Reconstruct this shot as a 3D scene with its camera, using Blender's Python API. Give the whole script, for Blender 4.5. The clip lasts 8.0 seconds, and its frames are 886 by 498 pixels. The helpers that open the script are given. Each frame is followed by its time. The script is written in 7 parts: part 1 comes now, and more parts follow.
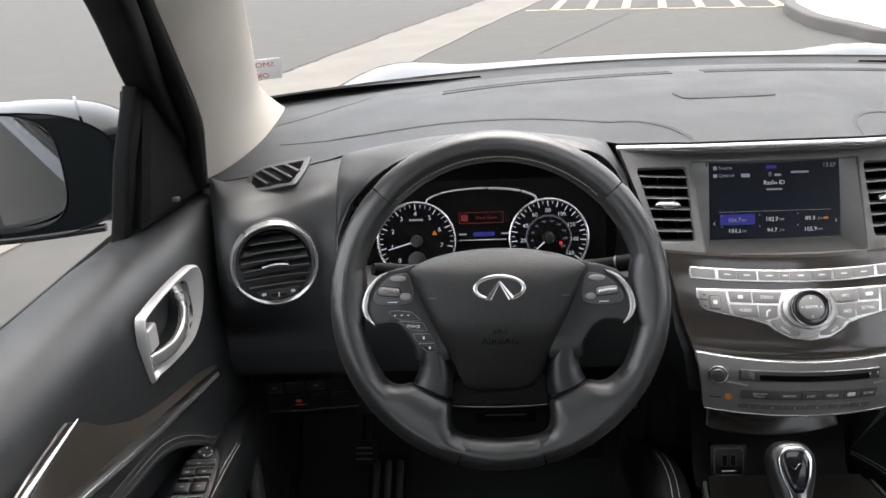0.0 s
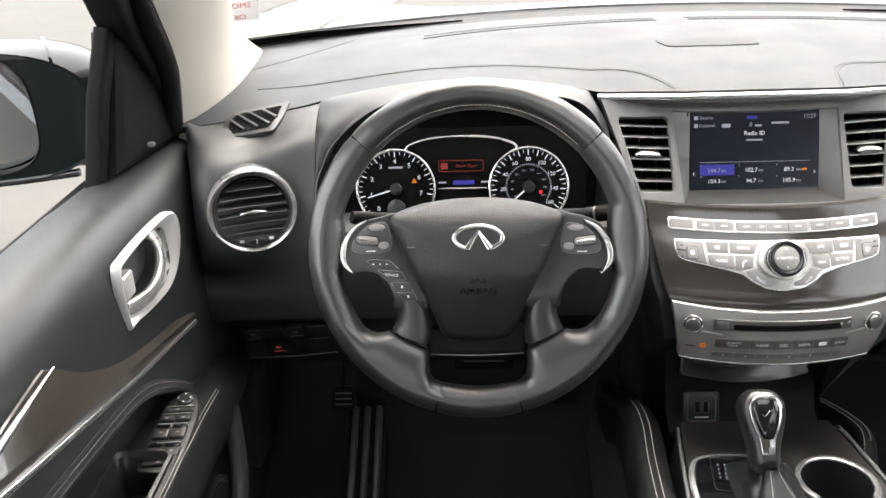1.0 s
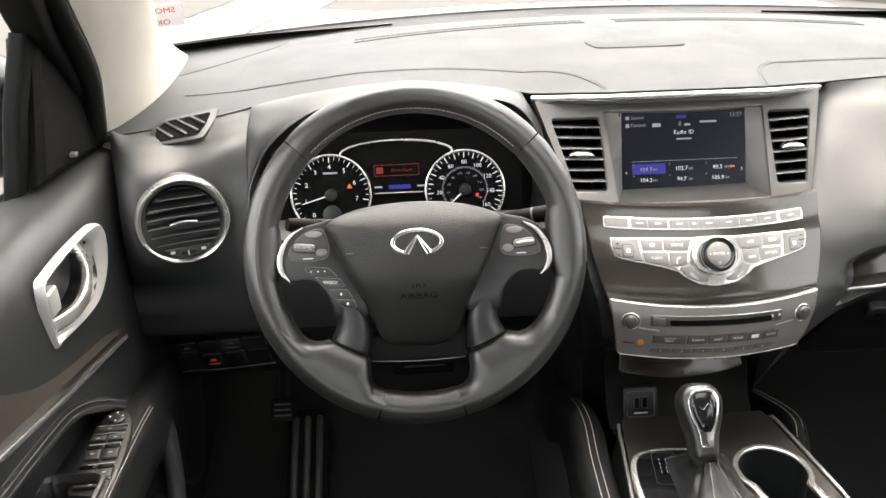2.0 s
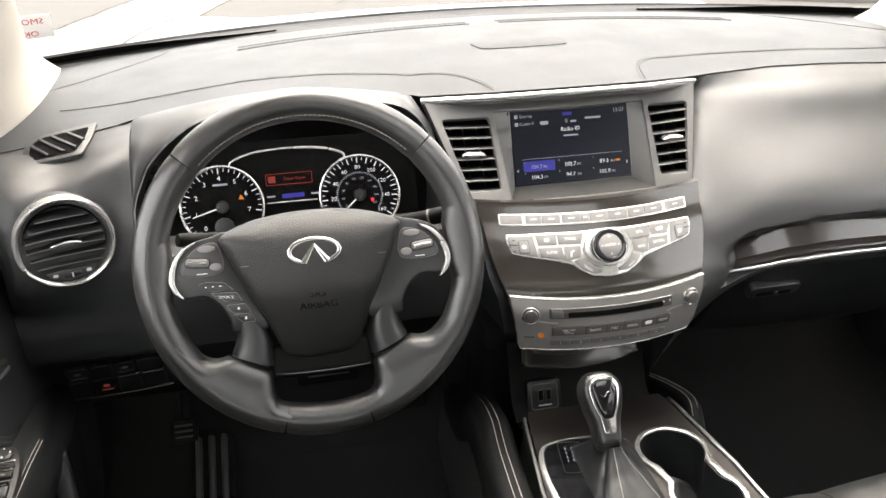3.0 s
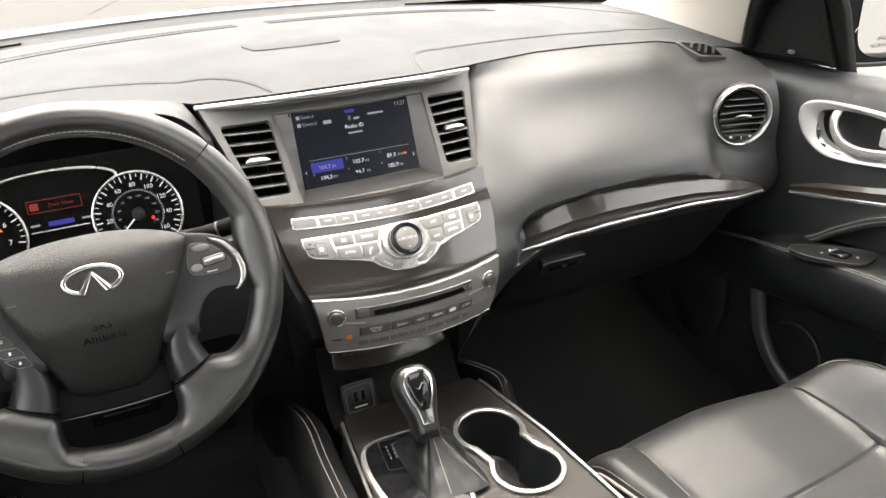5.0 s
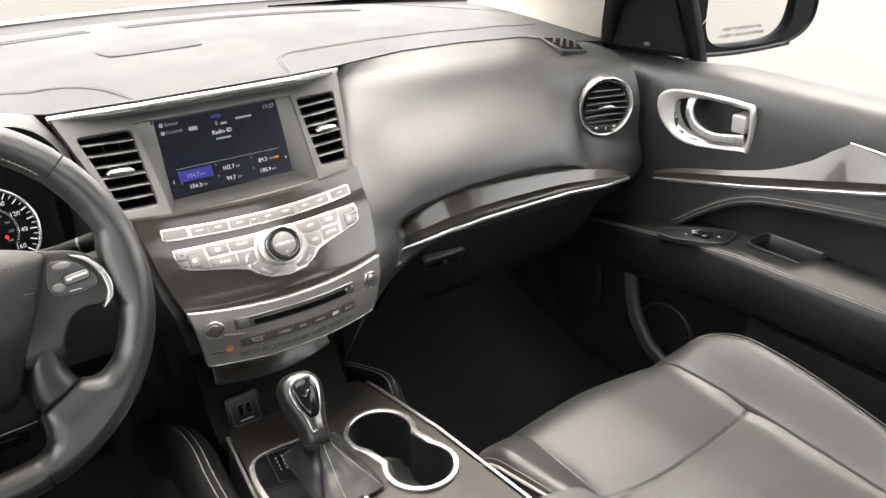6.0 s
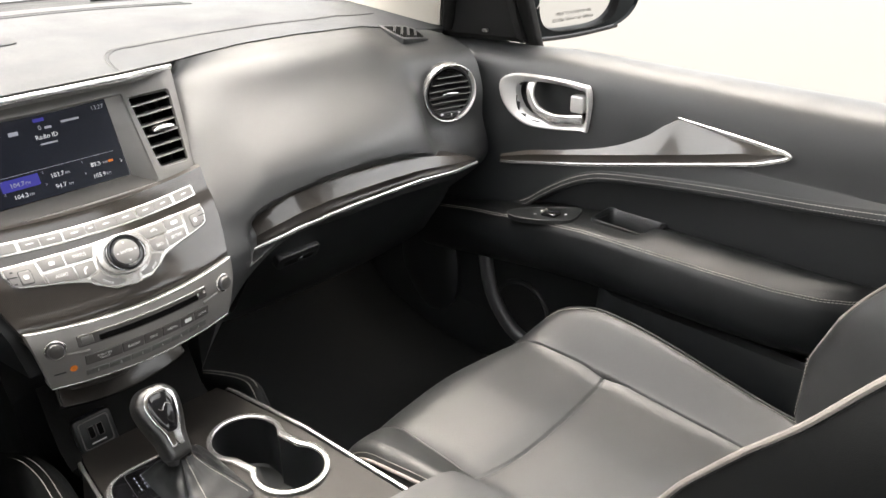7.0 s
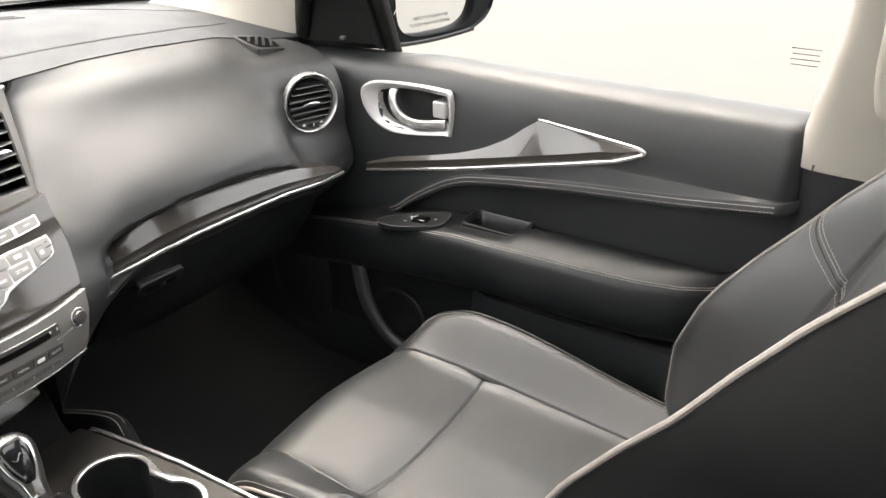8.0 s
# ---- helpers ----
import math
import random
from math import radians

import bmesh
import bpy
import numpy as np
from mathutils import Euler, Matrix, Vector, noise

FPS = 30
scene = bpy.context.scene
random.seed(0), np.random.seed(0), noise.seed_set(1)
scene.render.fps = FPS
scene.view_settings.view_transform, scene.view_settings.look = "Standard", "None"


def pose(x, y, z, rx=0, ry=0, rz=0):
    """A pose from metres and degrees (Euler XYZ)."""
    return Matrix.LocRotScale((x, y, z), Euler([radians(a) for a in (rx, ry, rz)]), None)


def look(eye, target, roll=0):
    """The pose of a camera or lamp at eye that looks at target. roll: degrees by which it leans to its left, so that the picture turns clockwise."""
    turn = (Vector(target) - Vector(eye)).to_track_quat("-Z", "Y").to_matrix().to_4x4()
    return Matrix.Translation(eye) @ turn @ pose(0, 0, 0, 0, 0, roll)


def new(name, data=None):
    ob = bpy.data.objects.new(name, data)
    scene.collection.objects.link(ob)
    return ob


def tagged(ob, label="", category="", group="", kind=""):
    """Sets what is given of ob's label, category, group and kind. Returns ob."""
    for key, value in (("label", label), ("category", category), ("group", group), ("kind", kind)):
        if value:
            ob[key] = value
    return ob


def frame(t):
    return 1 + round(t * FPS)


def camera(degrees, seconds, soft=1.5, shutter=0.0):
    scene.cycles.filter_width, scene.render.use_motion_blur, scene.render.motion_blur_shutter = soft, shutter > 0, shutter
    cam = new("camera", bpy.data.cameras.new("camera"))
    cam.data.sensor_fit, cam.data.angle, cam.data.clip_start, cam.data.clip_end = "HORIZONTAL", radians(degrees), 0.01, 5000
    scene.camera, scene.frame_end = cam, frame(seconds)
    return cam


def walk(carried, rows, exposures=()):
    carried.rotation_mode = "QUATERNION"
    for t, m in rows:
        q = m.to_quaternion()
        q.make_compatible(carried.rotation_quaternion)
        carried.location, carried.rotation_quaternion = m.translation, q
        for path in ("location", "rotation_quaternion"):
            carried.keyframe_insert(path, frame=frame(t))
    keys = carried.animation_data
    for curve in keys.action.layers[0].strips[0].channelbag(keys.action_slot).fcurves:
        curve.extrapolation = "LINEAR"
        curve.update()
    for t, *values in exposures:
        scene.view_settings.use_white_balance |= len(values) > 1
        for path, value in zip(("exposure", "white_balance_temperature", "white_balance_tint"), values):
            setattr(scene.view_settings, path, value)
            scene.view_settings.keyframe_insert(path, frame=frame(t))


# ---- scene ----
cam = camera(56.42, 8.0)
PATH = [
    (0, (-0.3924, -0.8362, 1.4303), (-0.5039, 1.0242, 0.7048), -2.94),
    (0.1, (-0.3929, -0.8375, 1.4279), (-0.4923, 1.012, 0.6733), -2.51),
    (0.2, (-0.3922, -0.8373, 1.4291), (-0.4816, 0.999, 0.6416), -2.29),
    (0.3, (-0.3915, -0.8356, 1.4303), (-0.4767, 0.9895, 0.6168), -2.19),
    (0.5, (-0.3907, -0.8342, 1.4325), (-0.4743, 0.9798, 0.5945), -2.12),
    (1, (-0.39, -0.8315, 1.4328), (-0.4589, 0.9781, 0.5839), -2.03),
    (1.2, (-0.3884, -0.826, 1.4318), (-0.4392, 0.9822, 0.5786), -1.95),
    (2.3, (-0.3969, -0.8235, 1.4294), (-0.2371, 0.9839, 0.5881), -1.54),
    (2.5, (-0.3956, -0.8241, 1.431), (-0.188, 0.9774, 0.5875), -1.61),
    (3, (-0.395, -0.8216, 1.43), (-0.0604, 0.9608, 0.5866), -1.54),
    (3.5, (-0.3935, -0.8189, 1.4284), (0.058, 0.9368, 0.5834), -1.53),
    (4, (-0.3911, -0.8188, 1.4261), (0.1776, 0.9026, 0.5815), -1.52),
    (4.2, (-0.3888, -0.8166, 1.426), (0.2245, 0.8874, 0.5773), -1.62),
    (5.3, (-0.3926, -0.8047, 1.4198), (0.4695, 0.7859, 0.5672), -1.39),
    (5.5, (-0.3895, -0.8078, 1.4186), (0.5158, 0.7586, 0.5662), -1.29),
    (6, (-0.3876, -0.8046, 1.4171), (0.6533, 0.6732, 0.5613), -1.19),
    (6.5, (-0.3882, -0.7996, 1.4142), (0.7862, 0.5686, 0.5489), -0.87),
    (7, (-0.3829, -0.799, 1.413), (0.914, 0.4441, 0.5338), -0.56),
    (7.5, (-0.3758, -0.8023, 1.4157), (1.0104, 0.3345, 0.529), -0.51),
    (8, (-0.366, -0.7916, 1.4193), (1.1213, 0.2169, 0.5411), -0.13),
]
EXPOSURES = [(0, 1.60, 6600, 10), (0.3, 2.01, 6700, 10), (0.6, 2.26, 6800, 10), (1.0, 2.43, 6900, 10), (2.5, 2.46, 7200, 10), (6.0, 2.45, 7150, 10), (8, 2.40, 7100, 10)]
walk(cam, [(t, look(eye, target, roll)) for t, eye, target, roll in PATH], EXPOSURES)

# ---- world and light ----
world = bpy.data.worlds.new("overcast_sky")
scene.world = world
world.use_nodes = True
wn = world.node_tree.nodes
sky = wn.new("ShaderNodeTexSky")
sky.sky_type, sky.sun_disc = "NISHITA", False
sky.sun_elevation, sky.sun_rotation = radians(58), radians(20)
sky.air_density, sky.dust_density, sky.ozone_density = 1.0, 6.0, 1.0
haze = wn.new("ShaderNodeMix")
haze.data_type = "RGBA"
haze.inputs[0].default_value = 0.75
haze.inputs[7].default_value = (9.0, 9.3, 9.8, 1)
world.node_tree.links.new(sky.outputs[0], haze.inputs[6])
world.node_tree.links.new(haze.outputs[2], wn["Background"].inputs[0])
wn["Background"].inputs[1].default_value = 0.12

sun = new("sun", bpy.data.lights.new("sun", "SUN"))
sun.data.energy, sun.data.angle, sun.data.color = 1.0, radians(45), (1.0, 0.97, 0.93)
sun.matrix_world = look((0.6, 3, 9), (0, 0, 1))


# ---- building helpers ----
def place_of(ob):
    return Matrix.Translation(ob.location) if ob.type == "EMPTY" else Matrix.Identity(4)


def thing(name, at, label, category, group="", kind=""):
    """An Empty at the base of a thing."""
    ob = new(name)
    ob.location, ob.empty_display_size = at, 0.04
    return tagged(ob, label, category, group, kind)


def part(name, bm, material, parent=None, label="", sharp=38):
    """Links a bmesh, in world metres, as one mesh object under a thing or a part."""
    me = bpy.data.meshes.new(name)
    bmesh.ops.recalc_face_normals(bm, faces=bm.faces)
    bm.to_mesh(me)
    bm.free()
    me.materials.append(material)
    me.polygons.foreach_set("use_smooth", [True] * len(me.polygons))
    me.set_sharp_from_angle(angle=radians(sharp))
    ob = new(name, me)
    if parent:
        ob.parent = parent
        ob.matrix_parent_inverse = place_of(parent).inverted()
    return tagged(ob, label)


def single(name, bm, material, label, category, kind="", group="", sharp=38):
    return tagged(part(name, bm, material, None, "", sharp), label, category, group, kind)


def basis(o, u, v):
    """A frame at o whose u and v lie in a plane; w points out of it."""
    u, v = Vector(u).normalized(), Vector(v).normalized()
    w = u.cross(v).normalized()
    v = w.cross(u)
    m = Matrix((u, v, w)).transposed().to_4x4()
    m.translation = o
    return m


def curve(points, n=6, closed=False):
    """A smooth line through control points, n steps from one to the next."""
    pts = [Vector(p) for p in points]
    out, k = [], len(pts)
    for i in range(k if closed else k - 1):
        a, b, c, d = (pts[j % k] if closed else pts[min(max(j, 0), k - 1)] for j in (i - 1, i, i + 1, i + 2))
        for s in range(n):
            t = s / n
            out.append(0.5 * (2 * b + (c - a) * t + (2 * a - 5 * b + 4 * c - d) * t * t + (3 * b - a - 3 * c + d) * t**3))
    return out if closed else out + [pts[-1]]


def loft(rows, ring=False, caps=False, bm=None):
    """A skin over rows of points; ring closes each row."""
    bm = bm or bmesh.new()
    made = [[bm.verts.new(p) for p in row] for row in rows]
    n = len(rows[0])
    for a, b in zip(made, made[1:]):
        for i in range(n if ring else n - 1):
            j = (i + 1) % n
            bm.faces.new((a[i], a[j], b[j], b[i]))
    if caps:
        bm.faces.new(made[0][::-1])
        bm.faces.new(made[-1])
    return bm


def shell(rows, depth, bm=None):
    """A skin with thickness: the rows and a copy moved by depth, joined round the border."""
    bm = loft(rows, bm=bm)
    back = bmesh.ops.extrude_face_region(bm, geom=bm.faces[:])
    bmesh.ops.translate(bm, verts=[v for v in back["geom"] if isinstance(v, bmesh.types.BMVert)], vec=depth)
    return bm


def inset(outline, d):
    """A closed flat outline drawn in by d."""
    pts = [Vector((p[0], p[1])) for p in outline]
    k = len(pts)
    area = sum(pts[i].x * pts[(i + 1) % k].y - pts[(i + 1) % k].x * pts[i].y for i in range(k))
    sign, out = (1 if area > 0 else -1), []
    for i in range(k):
        a, b = (pts[i] - pts[i - 1]), (pts[(i + 1) % k] - pts[i])
        a = a.normalized() if a.length > 1e-9 else b.normalized()
        b = b.normalized() if b.length > 1e-9 else a
        n1, n2 = Vector((-a.y, a.x)) * sign, Vector((-b.y, b.x)) * sign
        n = (n1 + n2)
        n = n / max(n.length_squared, 0.4) * 2 if n.length > 1e-6 else n1
        out.append(pts[i] + n * d)
    return out


def prism(outline, m, depth, bevel=0.0, base=0.0, bm=None, shape=None):
    """An outline in the u, v of frame m, raised from base to depth along w, with a rounded upper edge. shape maps a local point instead of m."""
    bm = bm or bmesh.new()
    put = shape or (lambda u, v, w: m @ Vector((u, v, w)))
    levels = [(0, base), (0, depth - bevel)]
    if bevel:
        levels += [(bevel * (1 - math.cos(a)), depth - bevel * (1 - math.sin(a))) for a in (0.5, 1.0, math.pi / 2)]
    rows = []
    for d, w in levels:
        ring = inset(outline, d) if d else [Vector((p[0], p[1])) for p in outline]
        rows.append([put(p.x, p.y, w) for p in ring])
    first = len(bm.verts)
    loft(rows, ring=True, caps=len(outline) <= 12, bm=bm)
    if len(outline) > 12:
        bm.verts.ensure_lookup_table()
        for start in (first, first + (len(rows) - 1) * len(outline)):
            ring = [bm.verts[start + i] for i in range(len(outline))]
            rim = [bm.edges.get((ring[i], ring[(i + 1) % len(ring)])) for i in range(len(ring))]
            bmesh.ops.triangle_fill(bm, edges=rim, use_beauty=True)
            bm.verts.ensure_lookup_table()
    return bm


def rect(w, h, r=0.0, n=4, cx=0.0, cy=0.0):
    """A rounded rectangle about cx, cy."""
    if r <= 0:
        return [(cx - w / 2, cy - h / 2), (cx + w / 2, cy - h / 2), (cx + w / 2, cy + h / 2), (cx - w / 2, cy + h / 2)]
    out = []
    for k, (sx, sy) in enumerate(((1, 1), (-1, 1), (-1, -1), (1, -1))):
        for i in range(n + 1):
            a = (k + i / n) * math.pi / 2
            out.append((cx + sx * (w / 2 - r) + r * math.cos(a), cy + sy * (h / 2 - r) + r * math.sin(a)))
    return out


def rounded(corners, r, n=4):
    """A polygon whose corners are drawn as small arcs."""
    pts, out = [Vector((p[0], p[1])) for p in corners], []
    for i, p in enumerate(pts):
        a, b = (pts[i - 1] - p).normalized() * r, (pts[(i + 1) % len(pts)] - p).normalized() * r
        out += [tuple((p + a).lerp(p, t).lerp(p.lerp(p + b, t), t)) for t in [k / n for k in range(n + 1)]]
    return out


def circle(r, n=32, cx=0.0, cy=0.0, ry=None):
    return [(cx + r * math.cos(2 * math.pi * i / n), cy + (ry or r) * math.sin(2 * math.pi * i / n)) for i in range(n)]


def revolve(profile, m, n=40, bm=None):
    """A profile of (radius, height along w) turned round the w of frame m."""
    rows = [[m @ Vector((r * math.cos(2 * math.pi * i / n), r * math.sin(2 * math.pi * i / n), w)) for i in range(n)] for r, w in profile]
    return loft(rows, ring=True, caps=True, bm=bm)


def sweep(path, section, up=(0, 0, 1), closed=False, bm=None, scale=None):
    """A closed section of (side, up) carried along a path."""
    path = [Vector(p) for p in path]
    k, rows, up = len(path), [], Vector(up)
    for i, p in enumerate(path):
        a = path[i - 1] if i or closed else p
        b = path[(i + 1) % k] if i < k - 1 or closed else p
        t = (b - a).normalized()
        side = t.cross(up).normalized()
        lift = side.cross(t)
        f = scale[i] if scale else 1.0
        rows.append([p + side * (s * f) + lift * (h * f) for s, h in section])
    if closed:
        rows.append(rows[0])
    bm = loft(rows, ring=True, caps=not closed, bm=bm)
    if closed:
        bmesh.ops.remove_doubles(bm, verts=bm.verts[:], dist=1e-6)
    return bm


def tube(path, r, n=8, up=(0, 0, 1), closed=False, bm=None, scale=None):
    return sweep(path, circle(r, n), up, closed, bm, scale)


def box(m, sx, sy, sz, bevel=0.0, bm=None):
    """A box of that size about the origin of m, its long upper edges rounded."""
    return prism(rect(sx, sy, min(bevel * 1.5, sx / 2.2, sy / 2.2), 3), m, sz / 2, min(bevel, sz / 2.2), -sz / 2, bm)


def at(x, y, z, rx=0, ry=0, rz=0):
    return pose(x, y, z, rx, ry, rz)


def smooth_step(a, b, t):
    t = min(1.0, max(0.0, (t - a) / (b - a)))
    return t * t * (3 - 2 * t)


def hermite(x, xs, ys):
    """A smooth curve through uneven stations."""
    k = min(max(int(np.searchsorted(xs, x)) - 1, 0), len(xs) - 2)

    def slope(i):
        lo, hi = max(i - 1, 0), min(i + 1, len(xs) - 1)
        return (ys[hi] - ys[lo]) / (xs[hi] - xs[lo])

    h = xs[k + 1] - xs[k]
    t = (x - xs[k]) / h
    return (2 * t**3 - 3 * t**2 + 1) * ys[k] + (t**3 - 2 * t**2 + t) * h * slope(k) + (3 * t**2 - 2 * t**3) * ys[k + 1] + (t**3 - t**2) * h * slope(k + 1)


def between(x, stations):
    """Profiles at stations of x, blended for an x between them."""
    xs = [st[0] for st in stations]
    return [tuple(hermite(x, xs, [st[1][i][c] for st in stations]) for c in (0, 1)) for i in range(len(stations[0][1]))]


def stitches(path, up, step=0.0054, length=0.0038, r=0.00060, lift=0.0004):
    """A row of threads along a path, as one mesh."""
    path = [Vector(p) for p in path]
    bm, gap, up = bmesh.new(), 0.0, Vector(up).normalized()
    for a, b in zip(path, path[1:]):
        d = (b - a).length
        t = gap
        while t < d:
            p = a + (b - a) * (t / d) + up * lift
            q = p + (b - a).normalized() * length
            tube([p, p.lerp(q, 0.5) + up * r * 0.8, q], r, 4, up, bm=bm)
            t += step
        gap = t - d
    return bm


def lettering(text, size, m, material, parent, name="lettering", label="", shape=None, spread=1.0):
    """Words in the built-in font, centred on m and standing a hair proud of it."""
    data = bpy.data.curves.new("type", "FONT")
    data.body, data.size, data.align_x, data.align_y, data.extrude, data.resolution_u = text, size, "CENTER", "CENTER", 0.0, 2
    ob = bpy.data.objects.new("type", data)
    me = bpy.data.meshes.new_from_object(ob)
    bm = bmesh.new()
    bm.from_mesh(me)
    for v in bm.verts:
        u, w = v.co.x * spread, v.co.y
        v.co = shape(u, w, 0.0004) if shape else m @ Vector((u, w, 0.0004))
    bpy.data.objects.remove(ob)
    bpy.data.curves.remove(data)
    bpy.data.meshes.remove(me)
    me = bpy.data.meshes.new(name)
    bm.to_mesh(me)
    bm.free()
    me.materials.append(material)
    o = new(name, me)
    o.parent = parent
    o.matrix_parent_inverse = place_of(parent).inverted()
    return tagged(o, label)


# ---- materials ----
def material(name, base, rough=0.5, metal=0.0, vary=0.12, big=9.0, fine=220.0, bump=0.0, leather=0.0, cell=420.0, coat=0.0, coat_rough=0.04, rough_vary=0.1, stripes=None, spec=0.5):
    """A surface with variation at two scales, fine relief and, if asked, a leather grain or fine stripes."""
    m = bpy.data.materials.new(name)
    m.use_nodes = True
    nt, n = m.node_tree, m.node_tree.nodes
    b = n["Principled BSDF"]
    link = nt.links.new
    pos = n.new("ShaderNodeTexCoord").outputs["Object"]

    def noise_at(scale, detail=3.0):
        t = n.new("ShaderNodeTexNoise")
        t.inputs["Scale"].default_value, t.inputs["Detail"].default_value = scale, detail
        link(pos, t.inputs["Vector"])
        return t.outputs["Fac"]

    def ramp(src, lo, hi):
        r = n.new("ShaderNodeMapRange")
        r.inputs[1].default_value, r.inputs[2].default_value = 0.3, 0.7
        r.inputs[3].default_value, r.inputs[4].default_value = lo, hi
        link(src, r.inputs[0])
        return r.outputs[0]

    def times(a, c):
        x = n.new("ShaderNodeMath")
        x.operation = "MULTIPLY"
        link(a, x.inputs[0])
        link(c, x.inputs[1])
        return x.outputs[0]

    wide, small = noise_at(big), noise_at(fine, 2.0)
    tone = times(ramp(wide, 1 - vary, 1 + vary), ramp(small, 1 - vary * 0.7, 1 + vary * 0.7))
    mix = n.new("ShaderNodeVectorMath")
    mix.operation = "SCALE"
    mix.inputs[0].default_value = base
    link(tone, mix.inputs["Scale"])
    colour = mix.outputs[0]
    if stripes:
        other, scale, turn, wobble = stripes
        wv = n.new("ShaderNodeTexWave")
        wv.bands_direction = turn
        wv.inputs["Scale"].default_value, wv.inputs["Distortion"].default_value = scale, wobble
        wv.inputs["Detail"].default_value, wv.inputs["Detail Scale"].default_value = 2.0, 0.6
        link(pos, wv.inputs["Vector"])
        st = n.new("ShaderNodeMix")
        st.data_type = "RGBA"
        st.inputs[7].default_value = (*other, 1)
        link(wv.outputs["Fac"], st.inputs[0])
        link(colour, st.inputs[6])
        colour = st.outputs[2]
    link(colour, b.inputs["Base Color"])
    link(ramp(wide, rough * (1 - rough_vary), min(1.0, rough * (1 + rough_vary))), b.inputs["Roughness"])
    b.inputs["Metallic"].default_value = metal
    b.inputs["Coat Weight"].default_value, b.inputs["Coat Roughness"].default_value = coat, coat_rough
    b.inputs["Specular IOR Level"].default_value = spec
    if bump or leather:
        bp = n.new("ShaderNodeBump")
        bp.inputs["Distance"].default_value = 0.0006
        if leather:
            v = n.new("ShaderNodeTexVoronoi")
            v.feature = "DISTANCE_TO_EDGE"
            v.inputs["Scale"].default_value = cell
            link(pos, v.inputs["Vector"])
            bp.inputs["Strength"].default_value = leather
            lo = n.new("ShaderNodeMapRange")
            lo.inputs[2].default_value = 0.16
            link(v.outputs["Distance"], lo.inputs[0])
            link(lo.outputs[0], bp.inputs["Height"])
        else:
            bp.inputs["Strength"].default_value = bump
            link(small, bp.inputs["Height"])
        link(bp.outputs[0], b.inputs["Normal"])
    return m


def glow(name, colour, strength):
    m = bpy.data.materials.new(name)
    m.use_nodes = True
    b = m.node_tree.nodes["Principled BSDF"]
    b.inputs["Base Color"].default_value = (*[c * 0.12 for c in colour], 1)
    b.inputs["Roughness"].default_value, b.inputs["Specular IOR Level"].default_value = 0.25, 0.2
    b.inputs["Emission Color"].default_value = (*colour, 1)
    b.inputs["Emission Strength"].default_value = strength
    return m


def clear(name, tint=(1, 1, 1), rough=0.0):
    m = bpy.data.materials.new(name)
    m.use_nodes = True
    b = m.node_tree.nodes["Principled BSDF"]
    b.inputs["Base Color"].default_value = (*tint, 1)
    b.inputs["Transmission Weight"].default_value = 1.0
    b.inputs["Roughness"].default_value = rough
    b.inputs["IOR"].default_value = 1.02
    return m


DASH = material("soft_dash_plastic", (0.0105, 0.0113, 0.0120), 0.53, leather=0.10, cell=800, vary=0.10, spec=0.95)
# the faint blue in this base stands in for sky reflected on the top
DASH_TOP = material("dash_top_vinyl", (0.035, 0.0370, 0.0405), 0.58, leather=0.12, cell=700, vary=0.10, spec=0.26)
HARD = material("hard_black_plastic", (0.0075, 0.0083, 0.0090), 0.38, bump=0.12, fine=1100, spec=0.7)
DARK = material("matt_black_inside", (0.005, 0.005, 0.005), 0.9, spec=0.03)
GLOSS = material("gloss_black", (0.006, 0.006, 0.007), 0.10, coat=0.3, rough_vary=0.2)
LEATHER = material("black_leather", (0.0098, 0.0105, 0.0111), 0.50, spec=1.0, leather=0.15, cell=430, vary=0.15)
SPOKE = material("satin_spoke_plastic", (0.0110, 0.0116, 0.0124), 0.34, bump=0.08, fine=1300, vary=0.08, spec=0.6)
WHEEL_LEATHER = material("wheel_leather", (0.0115, 0.0114, 0.0112), 0.32, spec=0.95, leather=0.10, cell=600, vary=0.12)
# darker copy of the leather; paints shade on seat and console sides
SHADED_SIDE = material("shaded_side_black", (0.0046, 0.0050, 0.0052), 0.58, spec=0.16, leather=0.15, cell=430, vary=0.15)
SOFT = material("soft_black_armrest", (0.0062, 0.0070, 0.0077), 0.45, leather=0.15, cell=430, vary=0.15, spec=0.5)
COVER = material("grained_cover", (0.0065, 0.0064, 0.0063), 0.42, spec=0.55, leather=0.30, cell=330, vary=0.12)
SILVER = material("satin_silver", (0.60, 0.59, 0.575), 0.26, metal=0.80, vary=0.05, bump=0.03, fine=1500)
GRAPHITE = material("graphite_satin", (0.075, 0.075, 0.078), 0.34, metal=0.3, vary=0.06, bump=0.04, fine=1300)
GREYMETAL = material("dull_silver_grey", (0.125, 0.122, 0.118), 0.38, metal=0.30, vary=0.06, bump=0.05, fine=1300)
PANEL = material("satin_grey_panel", (0.215, 0.207, 0.20), 0.34, metal=0.45, vary=0.05, bump=0.04, fine=1300)
KEYDARK = material("dark_key", (0.060, 0.056, 0.053), 0.40, metal=0.1, vary=0.05, bump=0.04, fine=1300)
KEYGREY = material("key_grey", (0.20, 0.195, 0.19), 0.42, metal=0.15, vary=0.05, bump=0.04, fine=1300)
# pale grey for painted slat glints, and for printed marks and rims
GLINT_PRINT_GREY = material("glint_print_grey", (0.24, 0.235, 0.23), 0.40, metal=0.2, vary=0.05)
BRIGHT = material("bright_strip", (0.82, 0.81, 0.80), 0.20, metal=0.92, vary=0.03)
CHROME = material("chrome", (0.80, 0.80, 0.80), 0.12, metal=1.0, vary=0.03)
